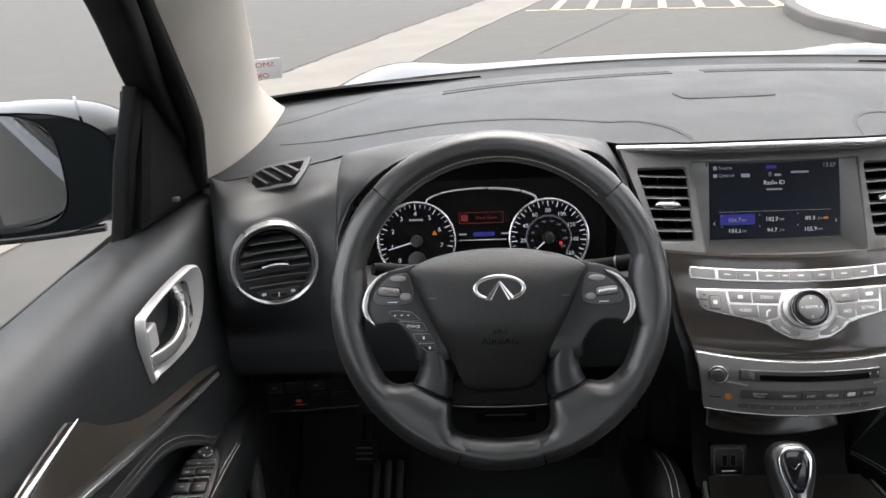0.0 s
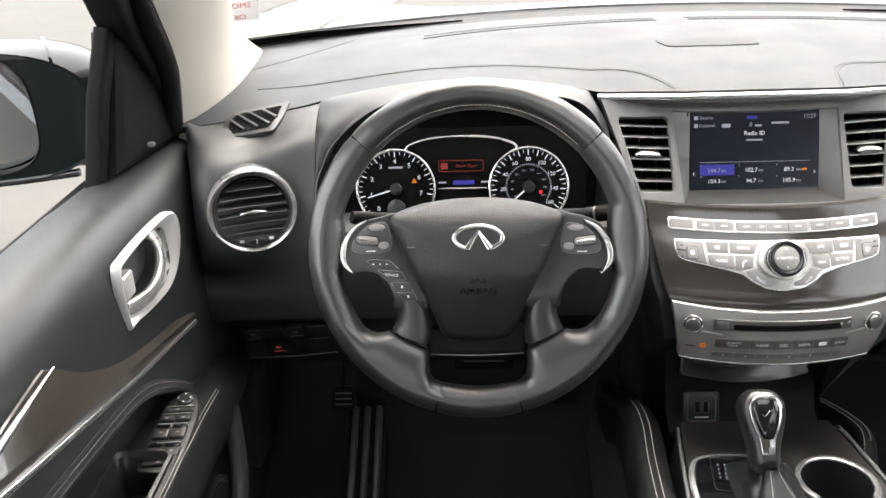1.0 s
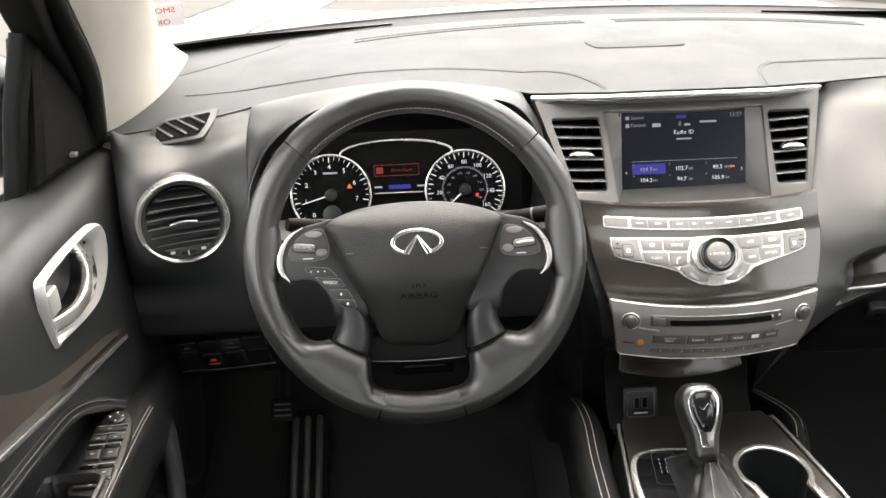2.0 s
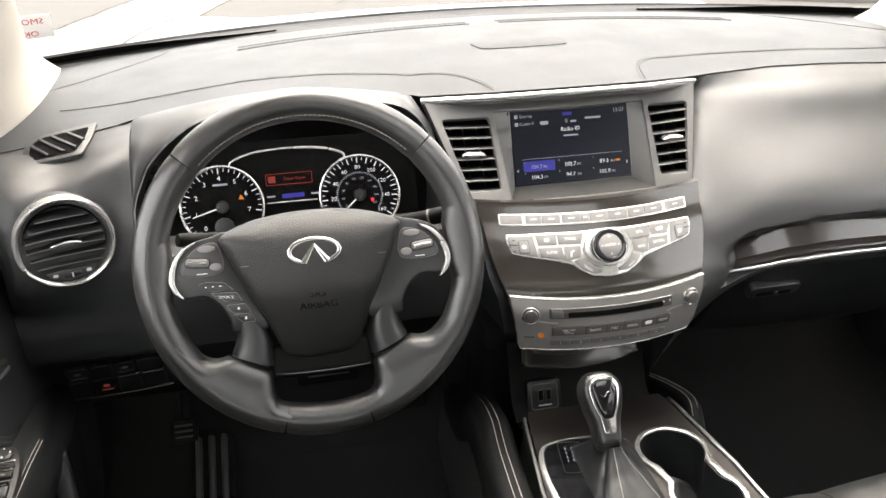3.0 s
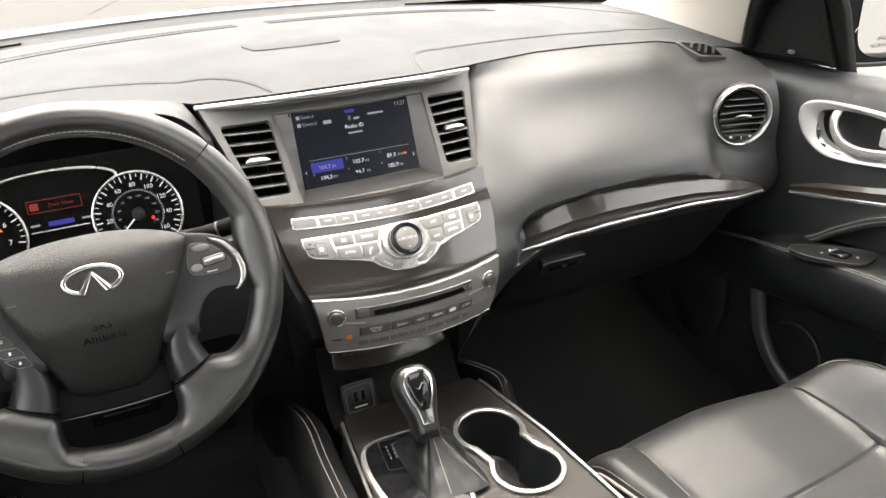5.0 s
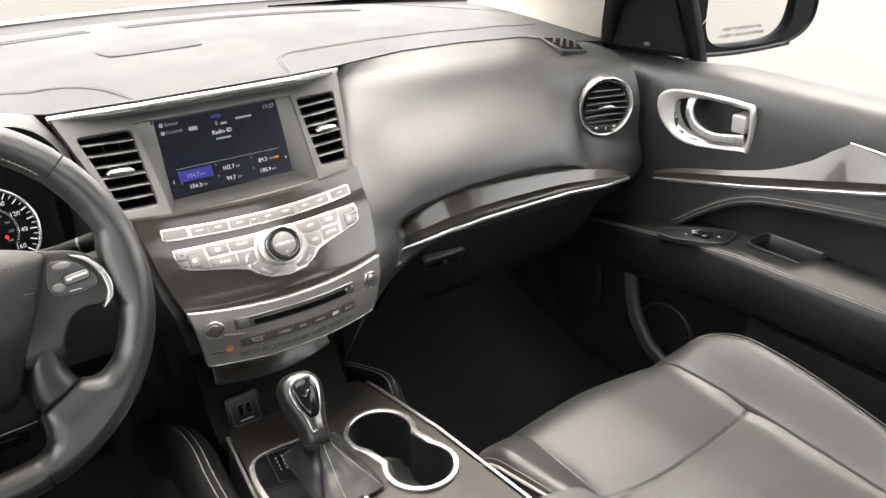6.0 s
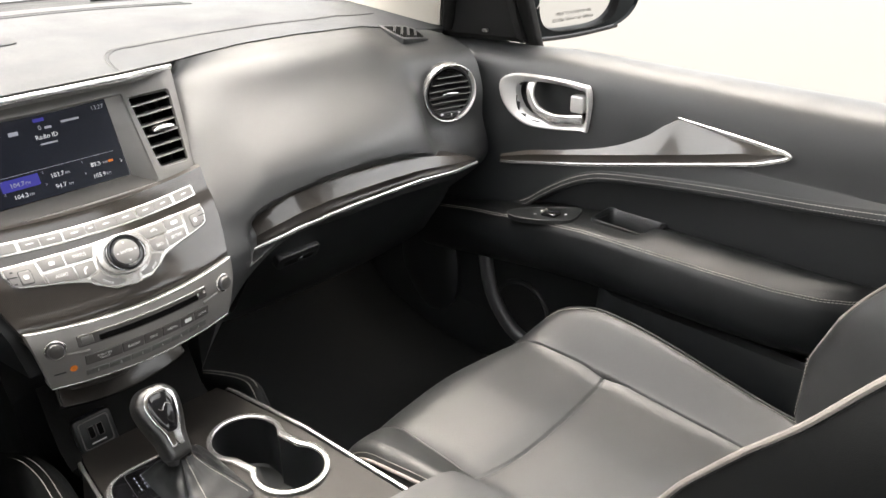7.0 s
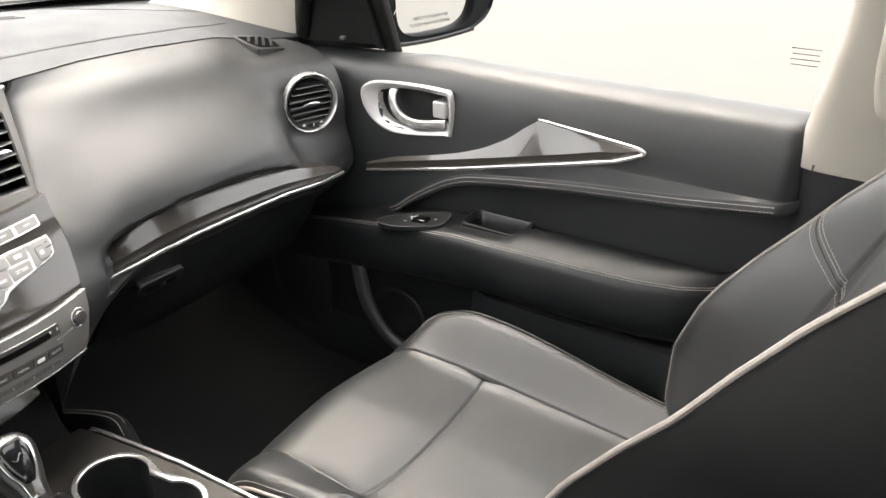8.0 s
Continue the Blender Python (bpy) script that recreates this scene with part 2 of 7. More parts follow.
WOOD = material("dark_lacquered_weave", (0.0060, 0.0048, 0.0040), 0.35, coat=1.0, coat_rough=0.13, spec=0.3, vary=0.2, stripes=((0.026, 0.020, 0.016), 190.0, "X", 0.5))
WOOD_TOP = material("dark_satin_weave", (0.010, 0.0088, 0.0078), 0.42, coat=0.0, spec=0.30, vary=0.2, stripes=((0.022, 0.019, 0.017), 230.0, "X", 1.0))
HANDLE = material("satin_handle", (0.56, 0.55, 0.54), 0.40, metal=0.6, vary=0.05, bump=0.03, fine=1500)
# base paler than WOOD, standing in for window light on the spear
WOOD_DOOR = material("dark_lacquered_weave_door", (0.0150, 0.0122, 0.0100), 0.32, coat=1.0, vary=0.2, spec=0.8, stripes=((0.045, 0.037, 0.029), 190.0, "Y", 0.5))
CLOTH = material("beige_pillar_cloth", (0.36, 0.335, 0.295), 0.95, bump=0.25, fine=1300, vary=0.05)
CARPET = material("black_carpet", (0.0075, 0.0083, 0.0084), 1.0, bump=0.9, fine=700, vary=0.4)
DOOR = material("padded_door_vinyl", (0.0068, 0.0078, 0.0086), 0.49, leather=0.08, cell=800, vary=0.10, spec=0.75)
# rubber base raised to stand in for highlights on ribs and treads
TREAD = material("lightened_rubber", (0.055, 0.055, 0.055), 0.35, bump=0.2, fine=600, vary=0.2)
RUBBER = material("black_rubber", (0.005, 0.005, 0.005), 0.60, bump=0.1, fine=800, spec=0.10)
PAINT = material("black_car_paint", (0.006, 0.008, 0.009), 0.08, spec=0.14, vary=0.05, rough_vary=0.05)
THREAD = material("pale_thread", (0.34, 0.32, 0.295), 0.8, vary=0.1)
THREAD_DIM = material("grey_thread", (0.13, 0.125, 0.12), 0.8, vary=0.1)
SEAM = material("seam_shadow_vinyl", (0.016, 0.016, 0.018), 0.6, spec=0.3)
PIPING = material("grey_piping", (0.23, 0.205, 0.19), 0.5, leather=0.1, cell=800)
WHITE = material("white_print", (0.75, 0.75, 0.75), 0.6, vary=0.02)
ASPHALT = material("asphalt", (0.072, 0.068, 0.062), 0.9, bump=0.6, fine=140, big=2.2, vary=0.22)
CONCRETE = material("concrete", (0.112, 0.105, 0.096), 0.9, bump=0.3, fine=120, big=1.0, vary=0.10)
GUTTER = material("gutter_concrete", (0.170, 0.155, 0.134), 0.9, bump=0.4, fine=120, big=1.5, vary=0.16)
YELLOW = material("worn_yellow_line", (0.36, 0.31, 0.20), 0.9, bump=0.3, fine=60, vary=0.25)
RAIL = material("matt_grey_rail", (0.048, 0.047, 0.046), 0.62, vary=0.06, bump=0.05, fine=1300, spec=0.15)
MESH = material("speaker_mesh", (0.030, 0.0315, 0.034), 0.62, bump=0.5, fine=900, vary=0.2, spec=0.26)
MESH_DARK = material("black_mesh", (0.006, 0.006, 0.0065), 0.7, bump=0.9, fine=900, vary=0.2, spec=0.3)
COWL = material("grained_cowl", (0.022, 0.023, 0.024), 0.95, bump=1.0, fine=260, vary=0.6, spec=0.05)
LIT = glow("lit_white", (0.85, 0.9, 1.0), 0.17)
LIT_DIM = glow("lit_dim", (0.7, 0.75, 0.9), 0.07)
BLUE = glow("lit_blue", (0.10, 0.10, 0.65), 0.065)
SCREEN_BLUE = glow("screen_navy", (0.05, 0.06, 0.10), 0.010)
RED = glow("lit_red", (1.0, 0.05, 0.06), 0.20)
RED_DIM = glow("lit_red_dim", (0.8, 0.14, 0.12), 0.026)
AMBER = glow("lit_amber", (1.0, 0.30, 0.04), 0.10)
AMBER_DIM = glow("lit_amber_dim", (1.0, 0.30, 0.06), 0.045)
GLASS = clear("clear_glass")
ROOF_GLASS = clear("tinted_roof_glass", (0.75, 0.76, 0.76))
TINTED = clear("tinted_glass", (0.46, 0.47, 0.47))
MIRROR = material("mirror_glass", (0.85, 0.87, 0.88), 0.02, metal=1.0, vary=0.01, rough_vary=0.0)

# ---- ground outside ----
ground = single("ground", loft([[(x, y, 0) for x in (-600, -40, 40, 600)] for y in (-600, -40, 40, 600)]), ASPHALT,
                "worn grey asphalt parking lot with cracks", "ground", "structure")


def strip_left(y):
    return -2.63 + 0.275 * (y - 8.37) + 0.012 * math.sin(y * 3.1) + 0.02 * math.sin(y * 0.9)


ys_strip = [-8 + 0.25 * i for i in range(220)]
single("pavement", shell([[Vector((strip_left(y), y, 0.010)), Vector((strip_left(y) + 1.25, y - 0.1, 0.010))] for y in ys_strip], (0, 0, -0.03)), GUTTER, "pale concrete gutter strip across the lot", "pavement", "structure")
TAR = material("tar_crack", (0.018, 0.017, 0.016), 0.8, bump=0.2, fine=90)
random.seed(4)
crack = []
for y in [-8 + 0.06 * i for i in range(900)]:
    o = 0.02 * math.sin(y * 7) + random.uniform(-0.02, 0.02)
    w = 0.012 + 0.02 * random.random() ** 2
    x = strip_left(y) + o - 0.01
    crack.append([Vector((x - w, y, 0.014)), Vector((x + w, y, 0.014))])
single("crack", loft(crack), TAR, "ragged dark crack along the concrete strip", "crack", "structure")
joint = [[Vector((1.1 + 0.42 * (y - 11) - 0.006, y, 0.006)), Vector((1.1 + 0.42 * (y - 11) + 0.006, y, 0.006))] for y in [9 + 0.5 * i for i in range(14)]]
single("joint", loft(joint), TAR, "thin dark joint in the asphalt", "crack", "structure")
# paler slab added so the overexposed ground on the right stays bright
single("pavement_right", shell([[Vector((x, y, 0.016)) for x in (1.6, 8, 40)] for y in (-30, -5, 1.5, 6.5)], (0, 0, -0.03)), CONCRETE, "wide pale slab added beside the car to keep the ground bright", "pavement", "structure")
# painted hatching ahead
hatch = thing("road_marking", (2.4, 13.6, 0), "faded yellow hatched no-parking marking", "road marking", "", "structure")
part("line", prism([(0.36, 14.10), (4.41, 12.85), (4.44, 12.97), (0.39, 14.22)], at(0, 0, 0), 0.008), YELLOW, hatch)
for k in range(7):
    x0 = 0.76 + 0.585 * k
    y0 = 14.02 - 0.309 * (x0 - 0.36)
    part("stripe", prism([(x0, y0 + 0.1), (x0 + 0.14, y0 + 0.06), (x0 + 0.52, y0 + 2.1), (x0 + 0.38, y0 + 2.1)], at(0, 0, 0), 0.008), YELLOW, hatch)
isl = curve([(4.25, 8.35, 0), (3.90, 9.4, 0), (3.88, 10.9, 0), (4.6, 13.2, 0), (7.5, 16.0, 0), (16, 17, 0), (16, 4.5, 0), (7.0, 6.6, 0)], 5, True)
kerb_isl = single("kerb_island", prism([(p.x, p.y) for p in isl][::-1], at(0, 0, 0), 0.15, 0.03, -0.05), CONCRETE, "raised concrete island with a kerb", "kerb", "structure")
single("island_top", prism(inset([(p.x, p.y) for p in isl][::-1], 0.16), at(0, 0, 0), 0.156, 0.0, 0.14), WHITE, "pale bare surface of the island", "pavement", "structure")

# ---- dashboard ----
dashboard = thing("dashboard", (0, 0.4, 0.8), "black soft-touch dashboard with stitched seams, chrome strips and dark trim", "dashboard")


def pad_front(x):
    """Front edge of the dash top: y, z."""
    a = abs(x)
    keys = ((0, 0.256, 1.147), (0.11, 0.264, 1.145), (0.16, 0.292, 1.139), (0.205, 0.318, 1.133), (0.25, 0.325, 1.134), (0.34, 0.330, 1.137), (0.45, 0.330, 1.135), (0.60, 0.335, 1.125), (0.70, 0.335, 1.105), (0.80, 0.340, 1.090))
    y = float(np.interp(a, [k[0] for k in keys], [k[1] for k in keys]))
    z = float(np.interp(a, [k[0] for k in keys], [k[2] for k in keys]))
    if x < -0.12:
        rise = max(0.0, 1 - ((x + 0.41) / 0.20) ** 2)
        z += 0.016 * rise
    return y, z


def pad_point(x, s):
    """The dash top, s from its front edge (0) to the windscreen (1)."""
    yf, zf = pad_front(x)
    yb, zb = 1.045 - 0.29 * (x / 0.83) ** 2, 1.118
    y = yf + (yb - yf) * s
    top = 1.158 - 0.035 * (x / 0.82) ** 2
    z = zf * (1 - s) ** 3 + 3 * (top + 0.004) * s * (1 - s) ** 2 + 3 * top * s * s * (1 - s) + zb * s**3
    return Vector((x, y, z))


def pad_at(x, y):
    yf, _ = pad_front(x)
    yb = 1.045 - 0.29 * (x / 0.83) ** 2
    return pad_point(x, (y - yf) / (yb - yf))


cols = [-0.83 + 1.66 * i / 64 for i in range(65)]
rows = [[pad_point(x, s) for x in cols] for s in [i / 22 for i in range(23)]]
lip = [[pad_point(x, 0) + Vector((0, 0.012 * k, -0.010 * k - 0.002)) for x in cols] for k in (2, 1)]
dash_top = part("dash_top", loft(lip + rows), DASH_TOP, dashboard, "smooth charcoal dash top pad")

# seams pressed into the top pad, with pale threads beside them
for s in (1, -1):
    line = [(0.112, 0.272), (0.126, 0.325), (0.148, 0.370), (0.185, 0.402), (0.243, 0.412), (0.36, 0.408), (0.46, 0.408), (0.58, 0.412), (0.72, 0.440)]
    path = [pad_at(s * p.x, p.y) + Vector((0, 0, 0.0006)) for p in curve([(a, b, 0) for a, b in line], 8)]
    part("seam", tube(path, 0.0005, 6), SEAM, dash_top)
    path = [p + Vector((-0.004 * s, 0.004, 0.0005)) for p in path]
    part("stitching", stitches(path[:60], (0, 0, 1), r=0.00045), THREAD_DIM, dash_top, "grey stitching")
    edge = [pad_at(s * p.x, p.y) + Vector((0, 0, 0.0004)) for p in curve([(0.62, 0.90, 0), (0.60, 0.82, 0), (0.62, 0.72, 0), (0.70, 0.60, 0), (0.80, 0.52, 0)], 8)]
    part("seam", tube(edge, 0.0004, 6), SEAM, dash_top)

# speaker grille let into the middle of the pad
gm = basis(pad_at(0, 0.535), (1, 0, 0), pad_at(0, 0.57) - pad_at(0, 0.50))
part("speaker_grille", prism(curve([(-0.058, -0.034, 0), (0.058, -0.034, 0), (0.076, -0.014, 0), (0.080, 0.020, 0), (0.06, 0.030, 0), (-0.06, 0.030, 0), (-0.080, 0.020, 0), (-0.076, -0.014, 0)], 4, True), gm, 0.0012, 0.0008, -0.002), MESH, dashboard, "fine mesh dash speaker grille")
# defroster slots along the windscreen
for xa, xb, n in ((-0.47, -0.03, 44), (0.03, 0.47, 44)):
    mid = (xa + xb) / 2
    pts = [(xa + (xb - xa) * i / 20) for i in range(21)]
    bm = loft([[pad_at(x, 0.80 - 0.10 * (x / 0.47) ** 2 + d) + Vector((0, 0, h)) for x in pts] for d, h in ((-0.017, -0.001), (-0.016, 0.0014), (-0.012, 0.0018), (-0.010, 0.0004), (0.018, 0.0004), (0.020, 0.0018), (0.024, 0.0014), (0.025, -0.001))])
    slot = part("defroster_slot", bm, MESH, dashboard, "shallow grey defroster slot")
    bm = bmesh.new()
    for i in range(n):
        x = xa + (xb - xa) * (i + 0.5) / n
        y = 0.80 - 0.10 * (x / 0.47) ** 2
        a, b = pad_at(x, y - 0.009), pad_at(x, y + 0.017)
        tube([a + Vector((0, 0, 0.0006)), b + Vector((0, 0, 0.0006))], 0.0012, 4, bm=bm)
    part("slot_insert", bm, SEAM, slot)

# black printed band where the windscreen meets the pad
band = [[Vector((x, 1.045 - 0.29 * (x / 0.83) ** 2 + d, 1.120 + h)) for x in cols] for d, h in ((-0.02, 0.001), (0.0, 0.004), (0.022, 0.010))]
part("windscreen_band", loft(band), MESH, dashboard)
for s in (-1, 1):
    rows = []
    for i in range(17):
        x = 0.40 + 0.415 * i / 16
        wide = 0.006 + 0.026 * smooth_step(0.42, 0.72, x)
        rows.append([Vector((s * x, 1.043 - 0.29 * (x / 0.83) ** 2 - k * wide, 1.1235 + 0.495 * k * wide)) for k in (0.0, 0.5, 1.0)])
    part("printed_edge", loft(rows), RUBBER, dashboard, "black printed corner of the windscreen")

# passenger face, bulging over the glovebox
FACE = [
    (0.168, [(0.318, 1.124), (0.311, 1.110), (0.292, 1.086), (0.230, 1.030), (0.160, 0.975), (0.132, 0.935), (0.113, 0.90), (0.112, 0.865), (0.150, 0.775), (0.215, 0.660)]),
    (0.195, [(0.322, 1.128), (0.313, 1.114), (0.290, 1.094), (0.230, 1.045), (0.152, 0.975), (0.132, 0.935), (0.120, 0.90), (0.124, 0.865), (0.165, 0.80), (0.230, 0.70)]),
    (0.25, [(0.325, 1.132), (0.312, 1.118), (0.285, 1.100), (0.230, 1.058), (0.152, 1.002), (0.130, 0.964), (0.121, 0.912), (0.140, 0.885), (0.200, 0.83), (0.27, 0.76)]),
    (0.36, [(0.330, 1.136), (0.303, 1.122), (0.270, 1.106), (0.226, 1.068), (0.142, 1.012), (0.119, 0.974), (0.115, 0.914), (0.138, 0.885), (0.210, 0.83), (0.30, 0.76)]),
    (0.48, [(0.330, 1.134), (0.303, 1.120), (0.270, 1.104), (0.226, 1.066), (0.144, 1.012), (0.119, 0.972), (0.115, 0.914), (0.138, 0.885), (0.210, 0.83), (0.31, 0.76)]),
    (0.56, [(0.333, 1.129), (0.306, 1.116), (0.275, 1.100), (0.234, 1.064), (0.166, 1.010), (0.134, 0.958), (0.115, 0.912), (0.138, 0.883), (0.210, 0.83), (0.31, 0.76)]),
    (0.63, [(0.335, 1.119), (0.314, 1.106), (0.286, 1.092), (0.246, 1.070), (0.222, 1.010), (0.204, 0.952), (0.150, 0.912), (0.145, 0.880), (0.210, 0.83), (0.31, 0.76)]),
    (0.69, [(0.335, 1.106), (0.312, 1.098), (0.280, 1.086), (0.236, 1.066), (0.214, 1.010), (0.208, 0.952), (0.172, 0.908), (0.165, 0.876), (0.215, 0.83), (0.31, 0.76)]),
    (0.765, [(0.330, 1.098), (0.290, 1.090), (0.250, 1.080), (0.216, 1.060), (0.196, 1.010), (0.194, 0.952), (0.180, 0.905), (0.185, 0.872), (0.225, 0.83), (0.31, 0.76)]),
]


# the first two stations follow the slanting side of the stack
FACE_X = {0.168: (0.2085, 0.205, 0.198, 0.171, 0.161, 0.150, 0.142, 0.134, 0.123, 0.117), 0.195: (0.220, 0.216, 0.212, 0.196, 0.186, 0.180, 0.176, 0.170, 0.160, 0.155)}


def blade(x):
    """Chrome line of the passenger trim and the blade's height above it."""
    z0 = float(np.interp(x, [0.195, 0.223, 0.269, 0.325, 0.388, 0.509, 0.673], [0.884, 0.896, 0.910, 0.9155, 0.917, 0.915, 0.900]))
    h = float(np.interp(x, [0.195, 0.212, 0.226, 0.253, 0.295, 0.344, 0.453, 0.56, 0.605, 0.65, 0.672], [0.024, 0.033, 0.038, 0.042, 0.044, 0.044, 0.041, 0.031, 0.025, 0.015, 0.008]))
    y0 = float(np.interp(x, [0.17, 0.20, 0.23, 0.26, 0.30, 0.40, 0.60, 0.70], [0.165, 0.152, 0.134, 0.122, 0.115, 0.112, 0.114, 0.135]))
    return y0, z0, h


def blade_depth(f):
    """How far the blade leans back at a part f of its height."""
    return float(np.interp(f, [0, 0.5, 1.0], [0.003, -0.003, 0.022]))


def tuck(p):
    """Sets the padded face behind the trim blade."""
    y0, z0, h = blade(min(max(p.x, 0.195), 0.672))
    f = (p.z - z0) / h
    if 0.185 < p.x < 0.69 and -0.15 < f:
        behind = y0 + blade_depth(min(f, 1.0)) * h / 0.055 + 0.003 - 1.1 * max(0.0, p.z - z0 - h)
        ease = min(1.0, (p.x - 0.185) / 0.03, (0.69 - p.x) / 0.02)
        p.y += ease * max(0.0, behind - p.y)
    return p


DRIVER = [
    (0.604, [(0.335, 1.125), (0.312, 1.117), (0.284, 1.105), (0.260, 1.083), (0.234, 1.033), (0.215, 0.952)]),
    (0.632, [(0.335, 1.119), (0.312, 1.111), (0.280, 1.099), (0.252, 1.079), (0.233, 1.028), (0.222, 0.952)]),
    (0.69, FACE[7][1][:6]),
    (0.762, [(0.330, 1.098), (0.294, 1.094), (0.254, 1.085), (0.219, 1.064), (0.198, 1.012), (0.194, 0.952)]),
    (0.797, [(0.335, 1.094), (0.322, 1.102), (0.308, 1.097), (0.298, 1.066), (0.292, 1.012), (0.285, 0.952)])]


def face_rows(x0, x1, n, s=1, cut=10, tail=()):
    out = []
    for i in range(n + 1):
        x = x0 + (x1 - x0) * i / n
        prof = between(x, FACE if s > 0 else DRIVER)[:cut] + list(tail)
        fy, fz = pad_front(x)
        prof[0] = (fy + 0.001, fz - 0.0015)
        if s > 0:
            keys = [st[0] for st in FACE]
            xs = [hermite(x, keys, [FACE_X[k][j] if k in FACE_X else k for k in keys]) for j in range(10)]
        else:
            xs = [x] * len(prof)
        row = [Vector((s * q.x, q.y, q.z)) for q in curve([(c, a, b) for c, (a, b) in zip(xs, prof)], 14)]
        if s > 0:
            row = [tuck(p) for p in row]
        out.append(row)
    return out


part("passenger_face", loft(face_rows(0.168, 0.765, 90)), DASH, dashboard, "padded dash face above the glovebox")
# driver's outer face, down to the lower panel
low = [(0.222, 0.90), (0.220, 0.86), (0.224, 0.825), (0.250, 0.818)]
# same plastic as the dash; darker door vinyl stands in for weaker light
part("driver_face", loft(face_rows(0.604, 0.797, 30, -1, 6, low)), DOOR, dashboard)
# driver's face beneath the instruments
cen = [[Vector((x, y, z)) for x in [-0.60 + 0.44 * i / 12 for i in range(13)]] for y, z in ((0.25, 0.985), (0.205, 0.975), (0.20, 0.93), (0.205, 0.88), (0.222, 0.828), (0.25, 0.82))]
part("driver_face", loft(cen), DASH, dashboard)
# lower panel with its switches
lowp = [[Vector((x, y, z)) for x in (-0.77, -0.60, -0.45, -0.30, -0.165)] for y, z in ((0.250, 0.822), (0.262, 0.815), (0.285, 0.76), (0.31, 0.70), (0.38, 0.66), (0.50, 0.66))]
lower = part("lower_panel", loft(lowp), HARD, dashboard, "dark lower dash panel")
pm = basis((-0.645, 0.270, 0.785), (1, 0, 0.06), (0, -0.40, 0.90))
for k, (u, v, w, h) in enumerate(((-0.087, -0.006, 0.031, 0.030), (-0.054, -0.006, 0.031, 0.030), (-0.021, -0.006, 0.031, 0.030), (0.013, -0.006, 0.033, 0.030), (-0.091, -0.043, 0.031, 0.038), (-0.057, -0.043, 0.032, 0.038), (-0.022, -0.043, 0.033, 0.038), (0.013, -0.043, 0.033, 0.038))):
    b = part("switch", prism(rect(w, h, 0.003, 3, u, v), pm, 0.004, 0.0012, -0.004), HARD, lower)
    if k in (0, 2):
        part("mark", prism(rect(0.022, 0.0012, 0, 1, u, v - 0.006), pm, 0.0048, 0, 0.0038), GLINT_PRINT_GREY, b)
        part("mark", prism(rect(0.009, 0.0045, 0.001, 2, u, v + 0.004), pm, 0.0048, 0, 0.0038), GLINT_PRINT_GREY, b)
    if k == 5:
        part("mark", prism(rect(0.016, 0.0012, 0, 1, u, v - 0.007), pm, 0.0048, 0, 0.0038), RED_DIM, b)
        part("mark", prism(rect(0.008, 0.0055, 0.001, 2, u, v + 0.003), pm, 0.0048, 0, 0.0038), RED_DIM, b)
part("switch_sill", tube([pm @ Vector((-0.112 + 0.145 * i / 8, -0.067 - 0.003 * math.sin(math.pi * i / 8), 0.002)) for i in range(9)], 0.0016, 6), HARD, lower)

# trim blade and chrome strip along the passenger side
xs = [0.195 + (0.672 - 0.195) * i / 40 for i in range(41)]


bm = loft([[Vector((x, blade(x)[0] + blade_depth(f) * blade(x)[2] / 0.055 + o, blade(x)[1] + f * blade(x)[2])) for x in xs] for f, o in ((1.0, 0.10), (1.0, 0.0008), (0.985, 0.0), (0.75, 0.0), (0.5, 0.0), (0.25, 0.0), (0.05, 0.0), (0.0, 0.007))])
part("trim_blade", bm, WOOD, dashboard, "dark lacquered woven trim blade", 20)
part("chrome_strip", sweep([(x, blade(x)[0] - 0.003, blade(x)[1]) for x in xs], rect(0.0065, 0.0060, 0.0022, 3)), BRIGHT, dashboard, "bright chrome strip")

# glovebox door with its latch
gx = [0.215 + 0.44 * i / 16 for i in range(17)]
bm = shell([[Vector((x, y + 0.02 * abs((x - 0.43) / 0.22) ** 4, z)) for x in gx] for y, z in ((0.128, 0.897), (0.140, 0.872), (0.172, 0.815), (0.225, 0.74), (0.30, 0.685))], (0, 0.02, -0.006))
glovebox = part("glovebox_door", bm, HARD, dashboard)
lm = basis((0.285, 0.151, 0.846), (1, 0, 0), (0, -0.50, 0.86))
latch = part("latch", prism(rect(0.080, 0.028, 0.008, 4), lm, 0.003, 0.002, -0.01), HARD, glovebox)
part("latch_recess", prism(rect(0.056, 0.010, 0.003, 3, 0, -0.004), lm, 0.0034, 0, 0.002), DARK, latch)
part("lock_button", prism(circle(0.0038, 14, 0.004, -0.004), lm, 0.005, 0.001, 0.002), GRAPHITE, latch)

